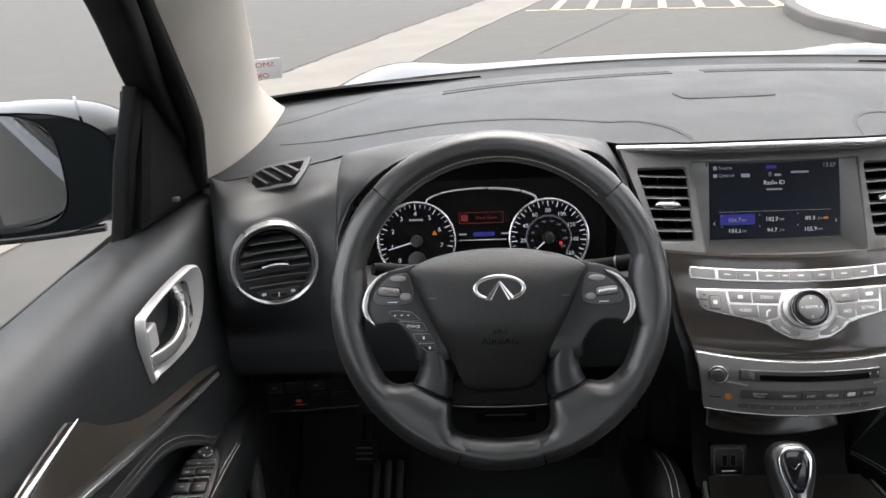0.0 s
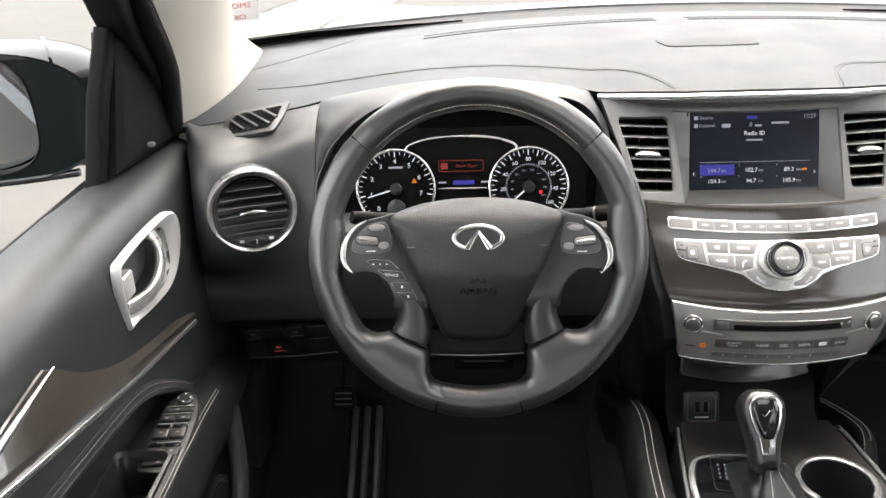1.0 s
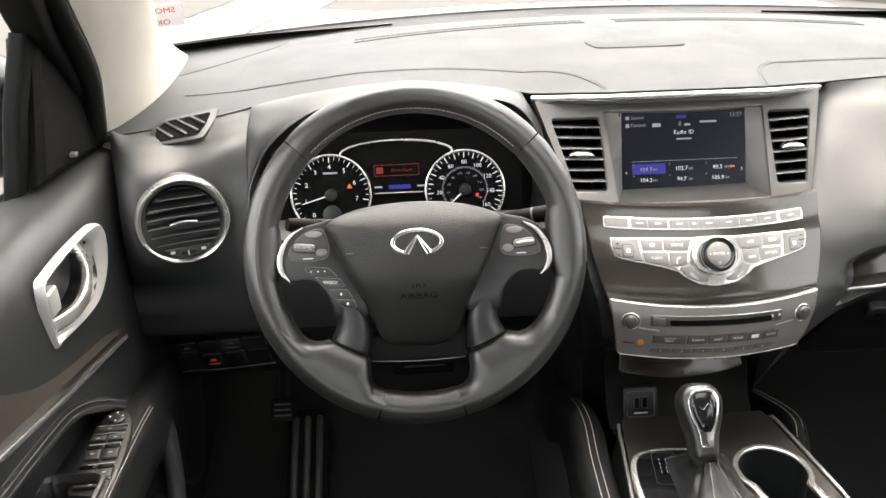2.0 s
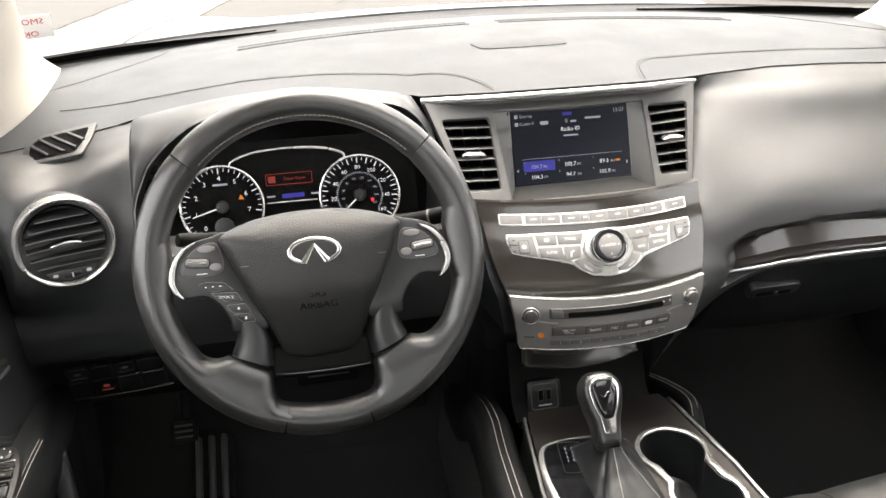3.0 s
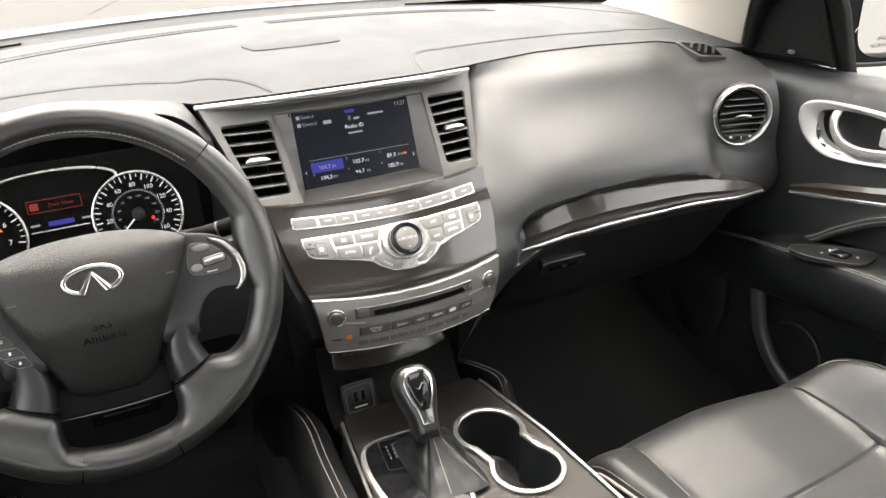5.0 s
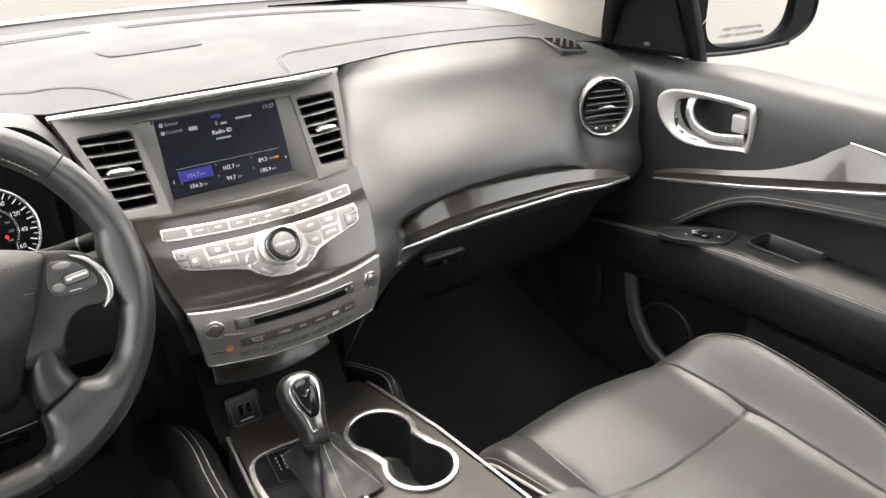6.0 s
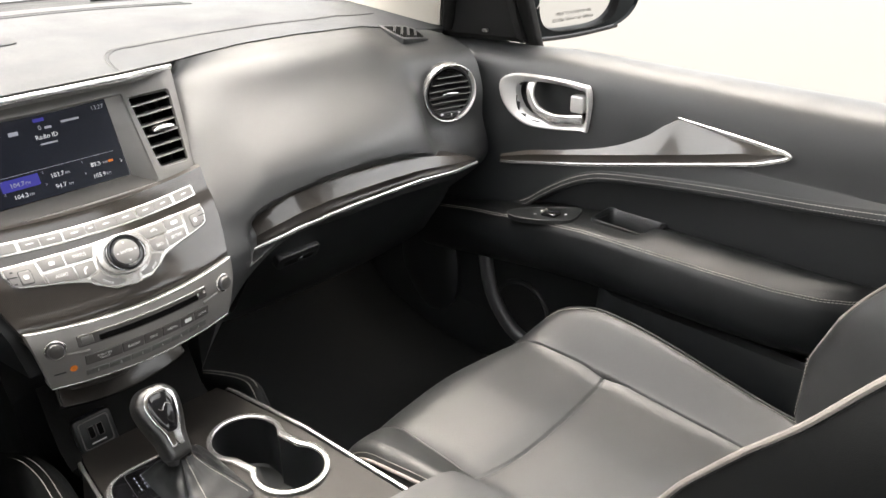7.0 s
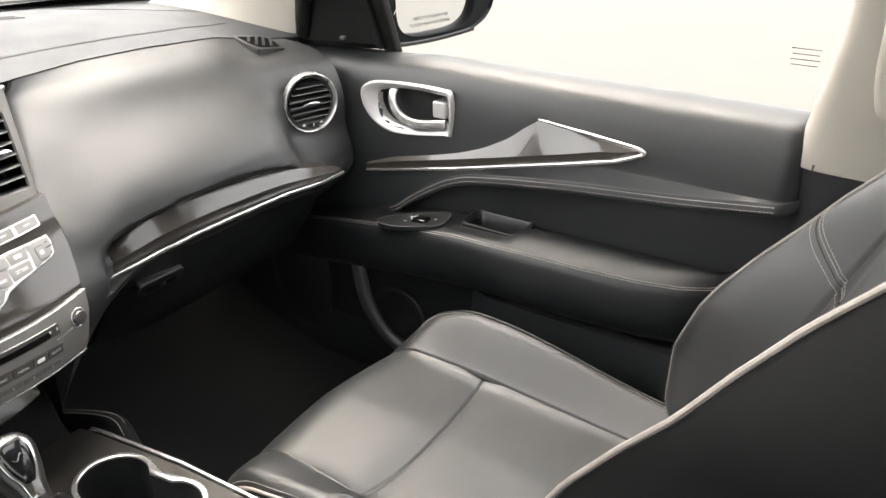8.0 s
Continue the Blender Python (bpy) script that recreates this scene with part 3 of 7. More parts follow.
# round outer vents
for s in (1, -1):
    o = Vector((s * 0.687, 0.204, 1.009))
    n = Vector((-0.30 * s, -0.95, 0.05)).normalized()
    m = basis(o, Vector((0, 0, 1)).cross(n), (0, 0, 1))
    if s > 0:
        m = m @ Matrix.Diagonal((0.89, 0.89, 0.89, 1))
    vent = part("round_vent", revolve([(0.0585, -0.035), (0.0585, -0.006), (0.0540, -0.004), (0.0505, -0.005), (0.0485, -0.009), (0.0475, -0.035)], m, 56), GRAPHITE, dashboard, "round air vent in a bright ring")
    ring = [(0.0605, -0.012), (0.0605, 0.000), (0.0597, 0.0022), (0.0580, 0.0026), (0.0560, 0.0010), (0.0535, -0.0040), (0.0530, -0.012)]
    part("vent_ring", loft([[m @ Vector((r * math.cos(a), r * math.sin(a), w)) for r, w in ring] for a in [2 * math.pi * i / 72 for i in range(73)]], ring=True), SILVER, vent, "satin silver ring")
    part("vent_hole", revolve([(0.0478, -0.034), (0.0478, -0.0335)], m, 40), DARK, vent)
    part("vent_throat", loft([[m @ Vector((0.0474 * math.cos(a), 0.0474 * math.sin(a), w)) for a in [2 * math.pi * i / 48 for i in range(49)]] for w in (-0.033, -0.004)]), DARK, vent)
    m = m @ at(0, 0, -0.0025)
    for k in range(6):
        v = 0.036 - k * 0.0125
        half = math.sqrt(0.0468**2 - v * v)
        bow = [(-half + 2 * half * i / 10, v) for i in range(11)]
        part("slat", sweep([m @ Vector((u, v, -0.006 + 0.004 * (u / 0.047) ** 2)) for u, _ in bow], rect(0.016, 0.0016, 0.0007, 2), m.to_3x3() @ Vector((0, 1, 0.45))), HARD, vent)
        # grey tube paints the light caught by the slat's front edge
        part("slat_glint", tube([m @ Vector((u, v - 0.0030, 0.0018 + 0.004 * (u / 0.047) ** 2)) for u, _ in bow], 0.0007, 6), GREYMETAL, vent)
    for u in (-0.024, 0.0, 0.024):
        part("rear_vane", box(m @ at(u, 0.006, -0.022), 0.0016, 0.076, 0.012), DARK, vent)
    part("vent_tab", prism(curve([(-0.019, 0.0012, 0), (-0.008, 0.005, 0), (0.008, 0.005, 0), (0.019, 0.0012, 0), (0.008, -0.0025, 0), (-0.008, -0.0025, 0)], 4, True), m @ at(0, -0.003, 0), 0.006, 0.002, -0.006), CHROME, vent, "chrome vent tab")
    low_m = m @ at(0, -0.0455, 0.001)
    part("vent_sill", prism([(-0.030, 0.008), (-0.024, -0.001), (0, -0.0055), (0.024, -0.001), (0.030, 0.008)], low_m, 0.002, 0.001, -0.03), GRAPHITE, vent)
    part("thumb_wheel", prism(rect(0.022, 0.0065, 0.0028, 3, 0, 0.002), low_m, 0.0055, 0.0015, 0), HARD, vent)
    part("thumb_mark", prism(rect(0.0016, 0.006, 0, 1, 0, 0.002), low_m, 0.0060, 0, 0.005), WHITE, vent)
    for u in (-0.020, 0.020):
        part("print", prism(rect(0.006, 0.004, 0.001, 2, u, 0.0035), low_m, 0.0024, 0, 0.0018), WHITE, vent)

    # small slanted demister grille on the corner of the pad
    gm2 = basis((s * 0.700, 0.318, 1.1020) if s < 0 else (0.682, 0.312, 1.1035), (1, -0.10 * s, -0.17 * s), (-0.2 * s, 0.90, 0.30)) @ Matrix.Scale(1.0 if s < 0 else 0.86, 4)

    def slant(points, s=s):
        pts = [(-s * u, v) for u, v in points]
        return rounded(pts if s < 0 else pts[::-1], 0.005)

    shape = ((0.030, -0.036), (0.044, -0.004), (0.053, 0.034), (-0.022, 0.036), (-0.042, 0.026), (-0.046, 0.004), (-0.043, -0.030))
    mouth = ((0.023, -0.027), (0.034, -0.004), (0.042, 0.026), (-0.020, 0.028), (-0.033, 0.019), (-0.037, 0.002), (-0.035, -0.022))
    dg = part("demister_grille", prism(slant(shape), gm2, 0.0014, 0.0010, -0.016), DOOR, dashboard, "slanted side demister grille")
    # flat black plate paints the shade inside the grille
    part("grille_opening", prism(slant(mouth), gm2, 0.0019, 0, 0.001), DARK, dg)
    for (ua, va), (ub, vb) in (((-0.034, 0.012), (-0.012, -0.021)), ((-0.024, 0.024), (0.008, -0.021)), ((-0.008, 0.025), (0.024, -0.018)), ((0.012, 0.025), (0.034, -0.004))):
        a, b = gm2 @ Vector((-s * ua, va, 0.0024)), gm2 @ Vector((-s * ub, vb, 0.0024))
        part("grille_bar", sweep([a, a.lerp(b, 0.5), b], rect(0.0046, 0.0030, 0.0008, 2), gm2.to_3x3() @ Vector((0, 0, 1))), HARD, dg)

# ---- centre stack ----
stack = thing("centre_stack", (0, 0.15, 0.75), "centre stack with screen, air vents, climate buttons and disc player", "centre stack")
STZ = [0.740, 0.760, 0.800, 0.831, 0.860, 0.893, 0.915, 0.930, 0.960, 0.978, 0.995, 1.017, 1.03]
STY = [0.165, 0.145, 0.108, 0.086, 0.076, 0.071, 0.077, 0.090, 0.108, 0.121, 0.137, 0.152, 0.156]


def on_stack(x, z, w=0.0):
    """A point w in front of the bowed face of the centre stack."""
    y = float(np.interp(z, STZ, STY))
    slope = float(np.interp(z + 0.012, STZ, STY) - np.interp(z - 0.012, STZ, STY)) / 0.024
    k = 1 / math.hypot(1, slope)
    return Vector((x, y + 1.2 * x * x - w * k, z + w * slope * k))


def half_width(z):
    return float(np.interp(z, [0.74, 0.80, 0.831, 0.915, 0.935, 0.965, 1.02], [0.108, 0.114, 0.120, 0.136, 0.144, 0.152, 0.160]))


def stack_skin(z0, z1, n, w, grow=0.0, cols=24, edge=0.006, sag=(0.0, 0.0)):
    """A slab that follows the face between two heights; w may vary with the height, sag lowers the middle of its two ends."""
    rows = []
    for i in range(n + 1):
        f = i / n
        z = z0 + (z1 - z0) * f
        hw = half_width(z) + grow
        lift = w(z) if callable(w) else w
        low = sag[0] + (sag[1] - sag[0]) * f
        row = [on_stack(-hw, z, -edge)]
        row += [on_stack(-hw + 2 * hw * j / cols, z - low * (1 - (2 * j / cols - 1) ** 2), lift) for j in range(cols + 1)]
        row.append(on_stack(hw, z, -edge))
        rows.append(row)
    first = [p + Vector((0, edge + 0.004, 0)) for p in rows[0]]
    last = [p + Vector((0, edge + 0.004, 0)) for p in rows[-1]]
    return loft([first] + rows + [last])


def stack_prism(outline, w, bevel=0.001, base=-0.003):
    """A raised outline that follows the bow of the stack."""
    bm = prism(outline, None, w, bevel, base, shape=lambda u, v, q: Vector((u, v, q)))
    lo, hi = min(p[0] for p in outline), max(p[0] for p in outline)
    for k in range(int(lo / 0.012), int(hi / 0.012) + 1):
        if lo < k * 0.012 < hi:
            bmesh.ops.bisect_plane(bm, geom=bm.verts[:] + bm.edges[:] + bm.faces[:], plane_co=(k * 0.012, 0, 0), plane_no=(1, 0, 0))
    for v in bm.verts:
        v.co = on_stack(*v.co)
    return bm


part("stack_body", loft([[Vector((x, y, z)) for x, y in ((-hw - g, 0.40), (-hw - g, 0.22), (-hw - 0.004, yy), (hw + 0.004, yy), (hw + g, 0.22), (hw + g, 0.40))]
     for z, hw, yy, g in ((1.0, 0.155, 0.205, 0.004), (0.93, 0.15, 0.135, 0.012), (0.90, 0.14, 0.125, 0.014), (0.842, 0.128, 0.130, 0.017), (0.834, 0.126, 0.205, 0.018), (0.76, 0.115, 0.225, 0.022), (0.68, 0.112, 0.235, 0.022), (0.55, 0.112, 0.26, 0.02))]), HARD, stack)
part("trim_panel", stack_skin(0.902, 1.019, 30, lambda z: 0.002 - 0.012 * max(0.0, (0.928 - z) / 0.020) ** 2), WOOD, stack, "dark lacquered woven trim panel")
silver_panel = part("audio_panel", stack_skin(0.8405, 0.9145, 8, 0.006, sag=(0.0045, 0.0050)), PANEL, stack, "satin grey audio panel")
part("chrome_edge", sweep([on_stack(-0.136 + 0.272 * i / 24, 0.9155 - 0.005 * (1 - (i / 12 - 1) ** 2), 0.0045) for i in range(25)], rect(0.0026, 0.0030, 0.0010, 3)), SILVER, stack)
part("chrome_edge", sweep([on_stack(-0.121 + 0.242 * i / 24, 0.8390 - 0.0045 * (1 - (i / 12 - 1) ** 2), 0.0055) for i in range(25)], rect(0.0022, 0.0026, 0.0008, 3)), SILVER, stack)

# pocket lid set back under the audio panel
lidm = basis((0, 0.184, 0.762), (1, 0, 0), (0, 0.048, 0.066))


def lid_shape(u, v, w):
    return lidm @ Vector((u, v - 0.010 * (1 - (u / 0.1) ** 2), w)) + Vector((0, 1.0 * u * u, 0))


def lid_prism(outline, w, bevel, base):
    bm = prism(outline, None, w, bevel, base, shape=lambda u, v, q: Vector((u, v, q)))
    for k in range(-6, 7):
        bmesh.ops.bisect_plane(bm, geom=bm.verts[:] + bm.edges[:] + bm.faces[:], plane_co=(k * 0.015, 0, 0), plane_no=(1, 0, 0))
    for v in bm.verts:
        v.co = lid_shape(*v.co)
    return bm


lid = part("pocket_lid", lid_prism(rounded([(-0.0900, -0.015), (0.0925, -0.015), (0.0830, 0.040), (-0.0820, 0.040)], 0.004), 0.003, 0.0015, -0.012), WOOD, stack, "dark lacquered pocket lid")
# raised strip stands in for a reflection on the lid
part("lid_glint", lid_prism(rounded([(-0.0720, 0.0060), (0.0060, 0.0060), (0.0080, 0.0170), (-0.0760, 0.0170)], 0.004), 0.0055, 0.002, 0.002), WOOD, lid, "raised strip for a reflection")
part("lid_notch", tube([lid_shape(0.020 + 0.048 * i / 12, 0.020 - 0.014 * math.sin(math.pi * i / 12), 0.0032) for i in range(13)], 0.0010, 6), GREYMETAL, lid)
for sx in (-1, 1):
    # grey lines paint the light along the lid's two sides
    part("lid_edge_glint", tube([lid_shape(sx * 0.0845, 0.030, 0.0025), lid_shape(sx * 0.0905, -0.012, 0.0025)], 0.0011, 6), GREYMETAL, lid)

# climate button row
row_frame = part("row_frame", stack_prism(rect(0.267, 0.0135, 0.003, 4, -0.002, 0.9985), 0.0040, 0.0012), SILVER, stack, "silver framed climate button row")
for k, (xa, xb) in enumerate(((-0.1330, -0.1050), (-0.1010, -0.0800), (-0.0795, -0.0555), (-0.0535, -0.0280), (-0.0275, -0.0160), (-0.0155, 0.0108), (0.0113, 0.0358), (0.0400, 0.0632), (0.0637, 0.0915), (0.0960, 0.1285))):
    b = part("button", stack_prism(rect(xb - xa, 0.0098, 0.0010, 2, (xa + xb) / 2, 0.9985), 0.0048, 0.0006, 0.003), KEYGREY, row_frame)
    if 0 < k:
        part("print", stack_prism(rect(min(0.008, (xb - xa) * 0.45), 0.0011, 0.0006, 2, (xa + xb) / 2, 0.9985), 0.0053, 0, 0.0047), WHITE, b)

# control plate round the dial
half = ((0.0, 0.9855), (0.012, 0.9853), (0.026, 0.9845), (0.075, 0.9843), (0.1295, 0.9825), (0.1305, 0.9750), (0.1262, 0.9630), (0.1185, 0.9600), (0.091, 0.9565), (0.068, 0.9530), (0.049, 0.9485), (0.042, 0.9430), (0.024, 0.9345), (0.0, 0.9318))
plate = list(half) + [(-x, z) for x, z in half[-2:0:-1]]
frame_plate = part("control_plate", stack_prism(plate, 0.0045, 0.0015), SILVER, stack, "silver wing-shaped control plate")


def keycap(points, s):
    return [(s * x, z) for x, z in (points if s > 0 else points[::-1])]


for s, words in ((-1, ("", "", "STATUS", "AUDIO", "phone", "TRACK")), (1, ("", "", "APPS", "SETTING", "INFO", "BACK"))):
    caps = (((0.0925, 0.9587), (0.0958, 0.9812), (0.1272, 0.9802), (0.1278, 0.9745), (0.1242, 0.9645), (0.1180, 0.9618)),
            ((0.0658, 0.9712), (0.0658, 0.9820), (0.0930, 0.9815), (0.0912, 0.9706)),
            ((0.0345, 0.9712), (0.0290, 0.9822), (0.0643, 0.9820), (0.0643, 0.9712)),
            ((0.0595, 0.9558), (0.0600, 0.9692), (0.0905, 0.9686), (0.0888, 0.9582)),
            ((0.0372, 0.9580), (0.0358, 0.9692), (0.0585, 0.9692), (0.0580, 0.9550), (0.0500, 0.9540)),
            ((0.0125, 0.9375), (0.0110, 0.9415), (0.0215, 0.9450), (0.0305, 0.9515), (0.0340, 0.9560), (0.0465, 0.9530), (0.0375, 0.9432), (0.0235, 0.9375)))
    for k, (cap, word) in enumerate(zip(caps, words)):
        b = part("button", stack_prism(keycap(cap, s)[::-1], 0.0052, 0.0006, 0.003), KEYGREY, frame_plate)
        cx, cz = s * sum(p[0] for p in cap) / len(cap), sum(p[1] for p in cap) / len(cap)
        if k == 5:
            lettering(word, 0.0038, None, WHITE, b, shape=lambda u, v, w2, s=s: on_stack(s * 0.0300 + u * 0.85 + s * v * -0.5, 0.9435 + v * 0.85 + s * u * 0.55, 0.0054 + w2))
        elif word and word != "phone":
            lettering(word, 0.0044, None, WHITE, b, shape=lambda u, v, w2, cx=cx, cz=cz: on_stack(cx + u, cz + v, 0.0054 + w2))
        elif word == "phone":
            part("print", stack_prism([(cx - 0.003, cz - 0.003), (cx - 0.0015, cz - 0.004), (cx - 0.0005, cz + 0.001), (cx + 0.003, cz + 0.0025), (cx + 0.002, cz + 0.004), (cx - 0.002, cz + 0.002)], 0.0058, 0, 0.0050), WHITE, b)
        elif k == 1:
            part("print", stack_prism(rect(0.010 if s > 0 else 0.006, 0.0035, 0.001, 2, cx, cz), 0.0058, 0, 0.0050), WHITE, b)
        else:
            part("button", stack_prism(rect(0.0125, 0.0125, 0.002, 3, cx - s * 0.005, cz - 0.001), 0.0066, 0.0008, 0.005), KEYGREY, b)
            part("groove", stack_prism(rect(0.0135, 0.0138, 0.002, 3, cx - s * 0.005, cz - 0.001), 0.0055, 0, 0.0045), HARD, b)
            part("groove", stack_prism(rect(0.010, 0.0011, 0, 1, cx + s * 0.008, cz + 0.001), 0.0058, 0, 0.0050), HARD, b)
            for dz in (0.006, -0.0055):
                part("print", stack_prism(rect(0.003, 0.0014, 0, 1, cx + s * 0.007, cz + dz), 0.0058, 0, 0.0050), HARD, b)
            part("print", stack_prism(rect(0.005, 0.004, 0.001, 2, cx - s * 0.005, cz - 0.001), 0.0072, 0, 0.0064), WHITE, b)
dc = on_stack(0, 0.9655, 0.003)
dn = (on_stack(0, 0.9655, 0.02) - dc).normalized()
dm = basis(dc, (1, 0, 0), dn.cross(Vector((1, 0, 0))))
dial = part("dial", revolve([(0.0335, 0), (0.0335, 0.005), (0.0325, 0.0065), (0.0275, 0.007), (0.0270, 0.004), (0.0265, 0.004)], dm @ Matrix.Diagonal((0.98, 0.76, 1, 1)), 56), SILVER, frame_plate, "round selector dial in a silver ring")
dm = dm @ Matrix.Diagonal((0.86, 0.86, 0.80, 1))
part("dial_grip", revolve([(0.0262, 0.003), (0.0262, 0.015), (0.0250, 0.0175), (0.0205, 0.0180), (0.0190, 0.0172), (0.0185, 0.0168)], dm, 56), GLOSS, dial)
part("dial_band", revolve([(0.0266, 0.0125), (0.0266, 0.0145), (0.0255, 0.0150), (0.0255, 0.0120)], dm, 56), CHROME, dial)
part("dial_cap", revolve([(0.0178, 0.0150), (0.0178, 0.0172), (0.0165, 0.0182), (0.0, 0.0184)][:3] + [(0.001, 0.0184)], dm, 40), KEYGREY, dial)
lettering("ENTER", 0.0062, dm @ at(0, 0, 0.0184), WHITE, dial)
for k in range(4):
    part("arrow", prism([(-0.0016, 0), (0.0016, 0), (0, 0.0022)], dm @ at(0, 0, 0, 0, 0, 90 * k) @ at(0, 0.0125, 0.0180), 0.0008), WHITE, dial)

# audio panel: knobs, slot and keys
for s in (-1, 1):
    kc = on_stack(s * 0.1115, 0.894, 0.005)
    km = basis(kc, (1, s * 0.26, 0), (0, 0.05, 1))
    knob = part("knob", revolve([(0.0112, 0), (0.0112, 0.0022), (0.0104, 0.0030), (0.0092, 0.0030), (0.0090, 0.0065), (0.0083, 0.0074), (0.0073, 0.0074)], km, 40), GRAPHITE, silver_panel, "dark rotary knob in a silver ring")
    part("knob_ring", loft([[km @ Vector((r * math.cos(a), r * math.sin(a), w)) for r, w in ((0.0122, 0.0), (0.0122, 0.0022), (0.0112, 0.0030), (0.0104, 0.0026), (0.0104, 0.0))] for a in [2 * math.pi * i / 40 for i in range(41)]], ring=True), SILVER, knob)
    part("knob_face", revolve([(0.0078, 0.0060), (0.0078, 0.0076), (0.0070, 0.0081), (0.001, 0.0080)], km, 9), KEYDARK, knob)
    part("knob_bar", tube([on_stack(s * 0.101, 0.8845, 0.0055), on_stack(s * 0.076, 0.8815, 0.0055)], 0.0022, 8), PANEL, silver_panel)
slot = part("disc_slot", stack_prism(rect(0.170, 0.0135, 0.002, 3, -0.003, 0.8955), 0.0072, 0.0005, 0.003), KEYDARK, silver_panel, "disc slot in a grey surround")
part("slot_mouth", stack_prism(rect(0.132, 0.0062, 0.0018, 3, 0.002, 0.8940), 0.0079, 0, 0.0068), DARK, slot)
part("slot_rim", sweep([on_stack(-0.086 + 0.166 * i / 16, 0.9015, 0.0072) for i in range(17)], circle(0.0008, 6)), SILVER, slot)
part("eject_key", stack_prism(rect(0.014, 0.0085, 0.001, 2, -0.0775, 0.8955), 0.0080, 0.0006, 0.007), GREYMETAL, slot)
for x in (0.068, 0.078):
    part("print", stack_prism(rect(0.003, 0.003, 0.001, 2, x, 0.8965), 0.0084, 0, 0.007), SILVER, slot)
for xa, xb, word in ((-0.0830, -0.0400, "SEEK/CAT\nTRACK"), (-0.0395, -0.0125, "RADIO"), (-0.0120, 0.0125, "DISC"), (0.0130, 0.0390, "MEDIA"), (0.0395, 0.0600, ""), (0.0605, 0.0830, "SCAN")):
    b = part("button", stack_prism(rect(xb - xa, 0.0135, 0.0010, 2, (xa + xb) / 2, 0.8695), 0.0078, 0.0008, 0.004), KEYDARK, silver_panel)
    if word:
        lettering(word, 0.0050 if "\n" not in word else 0.0040, None, WHITE, b, shape=lambda u, v, w2, x=(xa + xb) / 2: on_stack(x + u, 0.8695 + v, 0.0078 + w2))
    else:
        part("print", stack_prism(rect(0.010, 0.005, 0.001, 2, (xa + xb) / 2, 0.8695), 0.0083, 0, 0.0076), WHITE, b)
for k in range(6):
    x = -0.0700 + 0.0272 * k
    b = part("button", stack_prism(rect(0.0266, 0.0090, 0.0010, 2, x, 0.8500), 0.0066, 0.0004, 0.004), GREYMETAL, silver_panel)
    lettering(str(k + 1), 0.0052, None, WHITE, b, shape=lambda u, v, w2, x=x: on_stack(x + u, 0.8500 + v, 0.0070 + w2))
part("airbag_lamp", stack_prism(circle(0.0042, 10, -0.0965, 0.863), 0.0066, 0, 0.005), AMBER_DIM, silver_panel, "glowing amber warning lamp")
part("print", stack_prism(rect(0.013, 0.0016, 0, 1, -0.1115, 0.861), 0.0066, 0, 0.005), HARD, silver_panel)

# bezel with the screen and two vents
bvm = basis((0, 0.205, 1.020), (1, 0, 0), (0, 0.0745, 0.0965))


def bezel_shape(u, v, w):
    """The bezel leans back and bows away at its ends."""
    p = bvm @ Vector((u, v, w))
    p.y += (0.4 + 1.64 * v) * u * u
    return p


VENT = [(0.1175, 0.002), (0.1600, -0.001), (0.1845, 0.1045), (0.1190, 0.1075)]
WELL = [(-0.1045, -0.0155), (0.1045, -0.0155), (0.1120, 0.1150), (-0.1120, 0.1150)]
openings = [rounded([(k * u, v) for u, v in VENT][::k], 0.006) for k in (1, -1)] + [rounded(WELL, 0.003, 2)]
rim = [(-0.1575, -0.034), (0.1575, -0.034), (0.2060, 0.135), (-0.2060, 0.135)]
bm = bmesh.new()
edges = []
for ring in [rim] + [inset(o, -0.0022) for o in openings]:
    vs = [bm.verts.new((p[0], p[1], 0.004)) for p in ring]
    edges += [bm.edges.new((vs[i], vs[(i + 1) % len(vs)])) for i in range(len(vs))]
bmesh.ops.triangle_fill(bm, edges=edges, use_beauty=True)
for o in openings:
    loft([[Vector((p[0], p[1], w)) for p in inset(o, d)] for d, w in ((-0.0022, 0.004), (-0.0008, 0.0036), (0.0, 0.0018), (0.0, -0.004))], ring=True, bm=bm)
loft([[Vector((p[0], p[1], w)) for p in rim] for w in (0.004, -0.012)], ring=True, bm=bm)
bmesh.ops.remove_doubles(bm, verts=bm.verts[:], dist=1e-5)
for k in range(-13, 14):
    bmesh.ops.bisect_plane(bm, geom=bm.verts[:] + bm.edges[:] + bm.faces[:], plane_co=(k * 0.015, 0, 0), plane_no=(1, 0, 0))
for v in bm.verts:
    v.co = bezel_shape(*v.co)
bezel = part("screen_bezel", bm, GREYMETAL, stack, "dull silver screen and vent surround", 25)

# the screen stands back in a well with sloping cheeks and a ledge
sm = basis((0, 0.2615, 1.0625), (1, 0, 0), (0, 0.037, 0.0975))
front = [bezel_shape(u, v, 0.0) for u, v in WELL]
back_edge = [sm @ Vector((u, v, 0.0002)) for u, v in ((-0.0885, -0.0545), (0.0885, -0.0545), (0.0875, 0.0530), (-0.0875, 0.0530))]
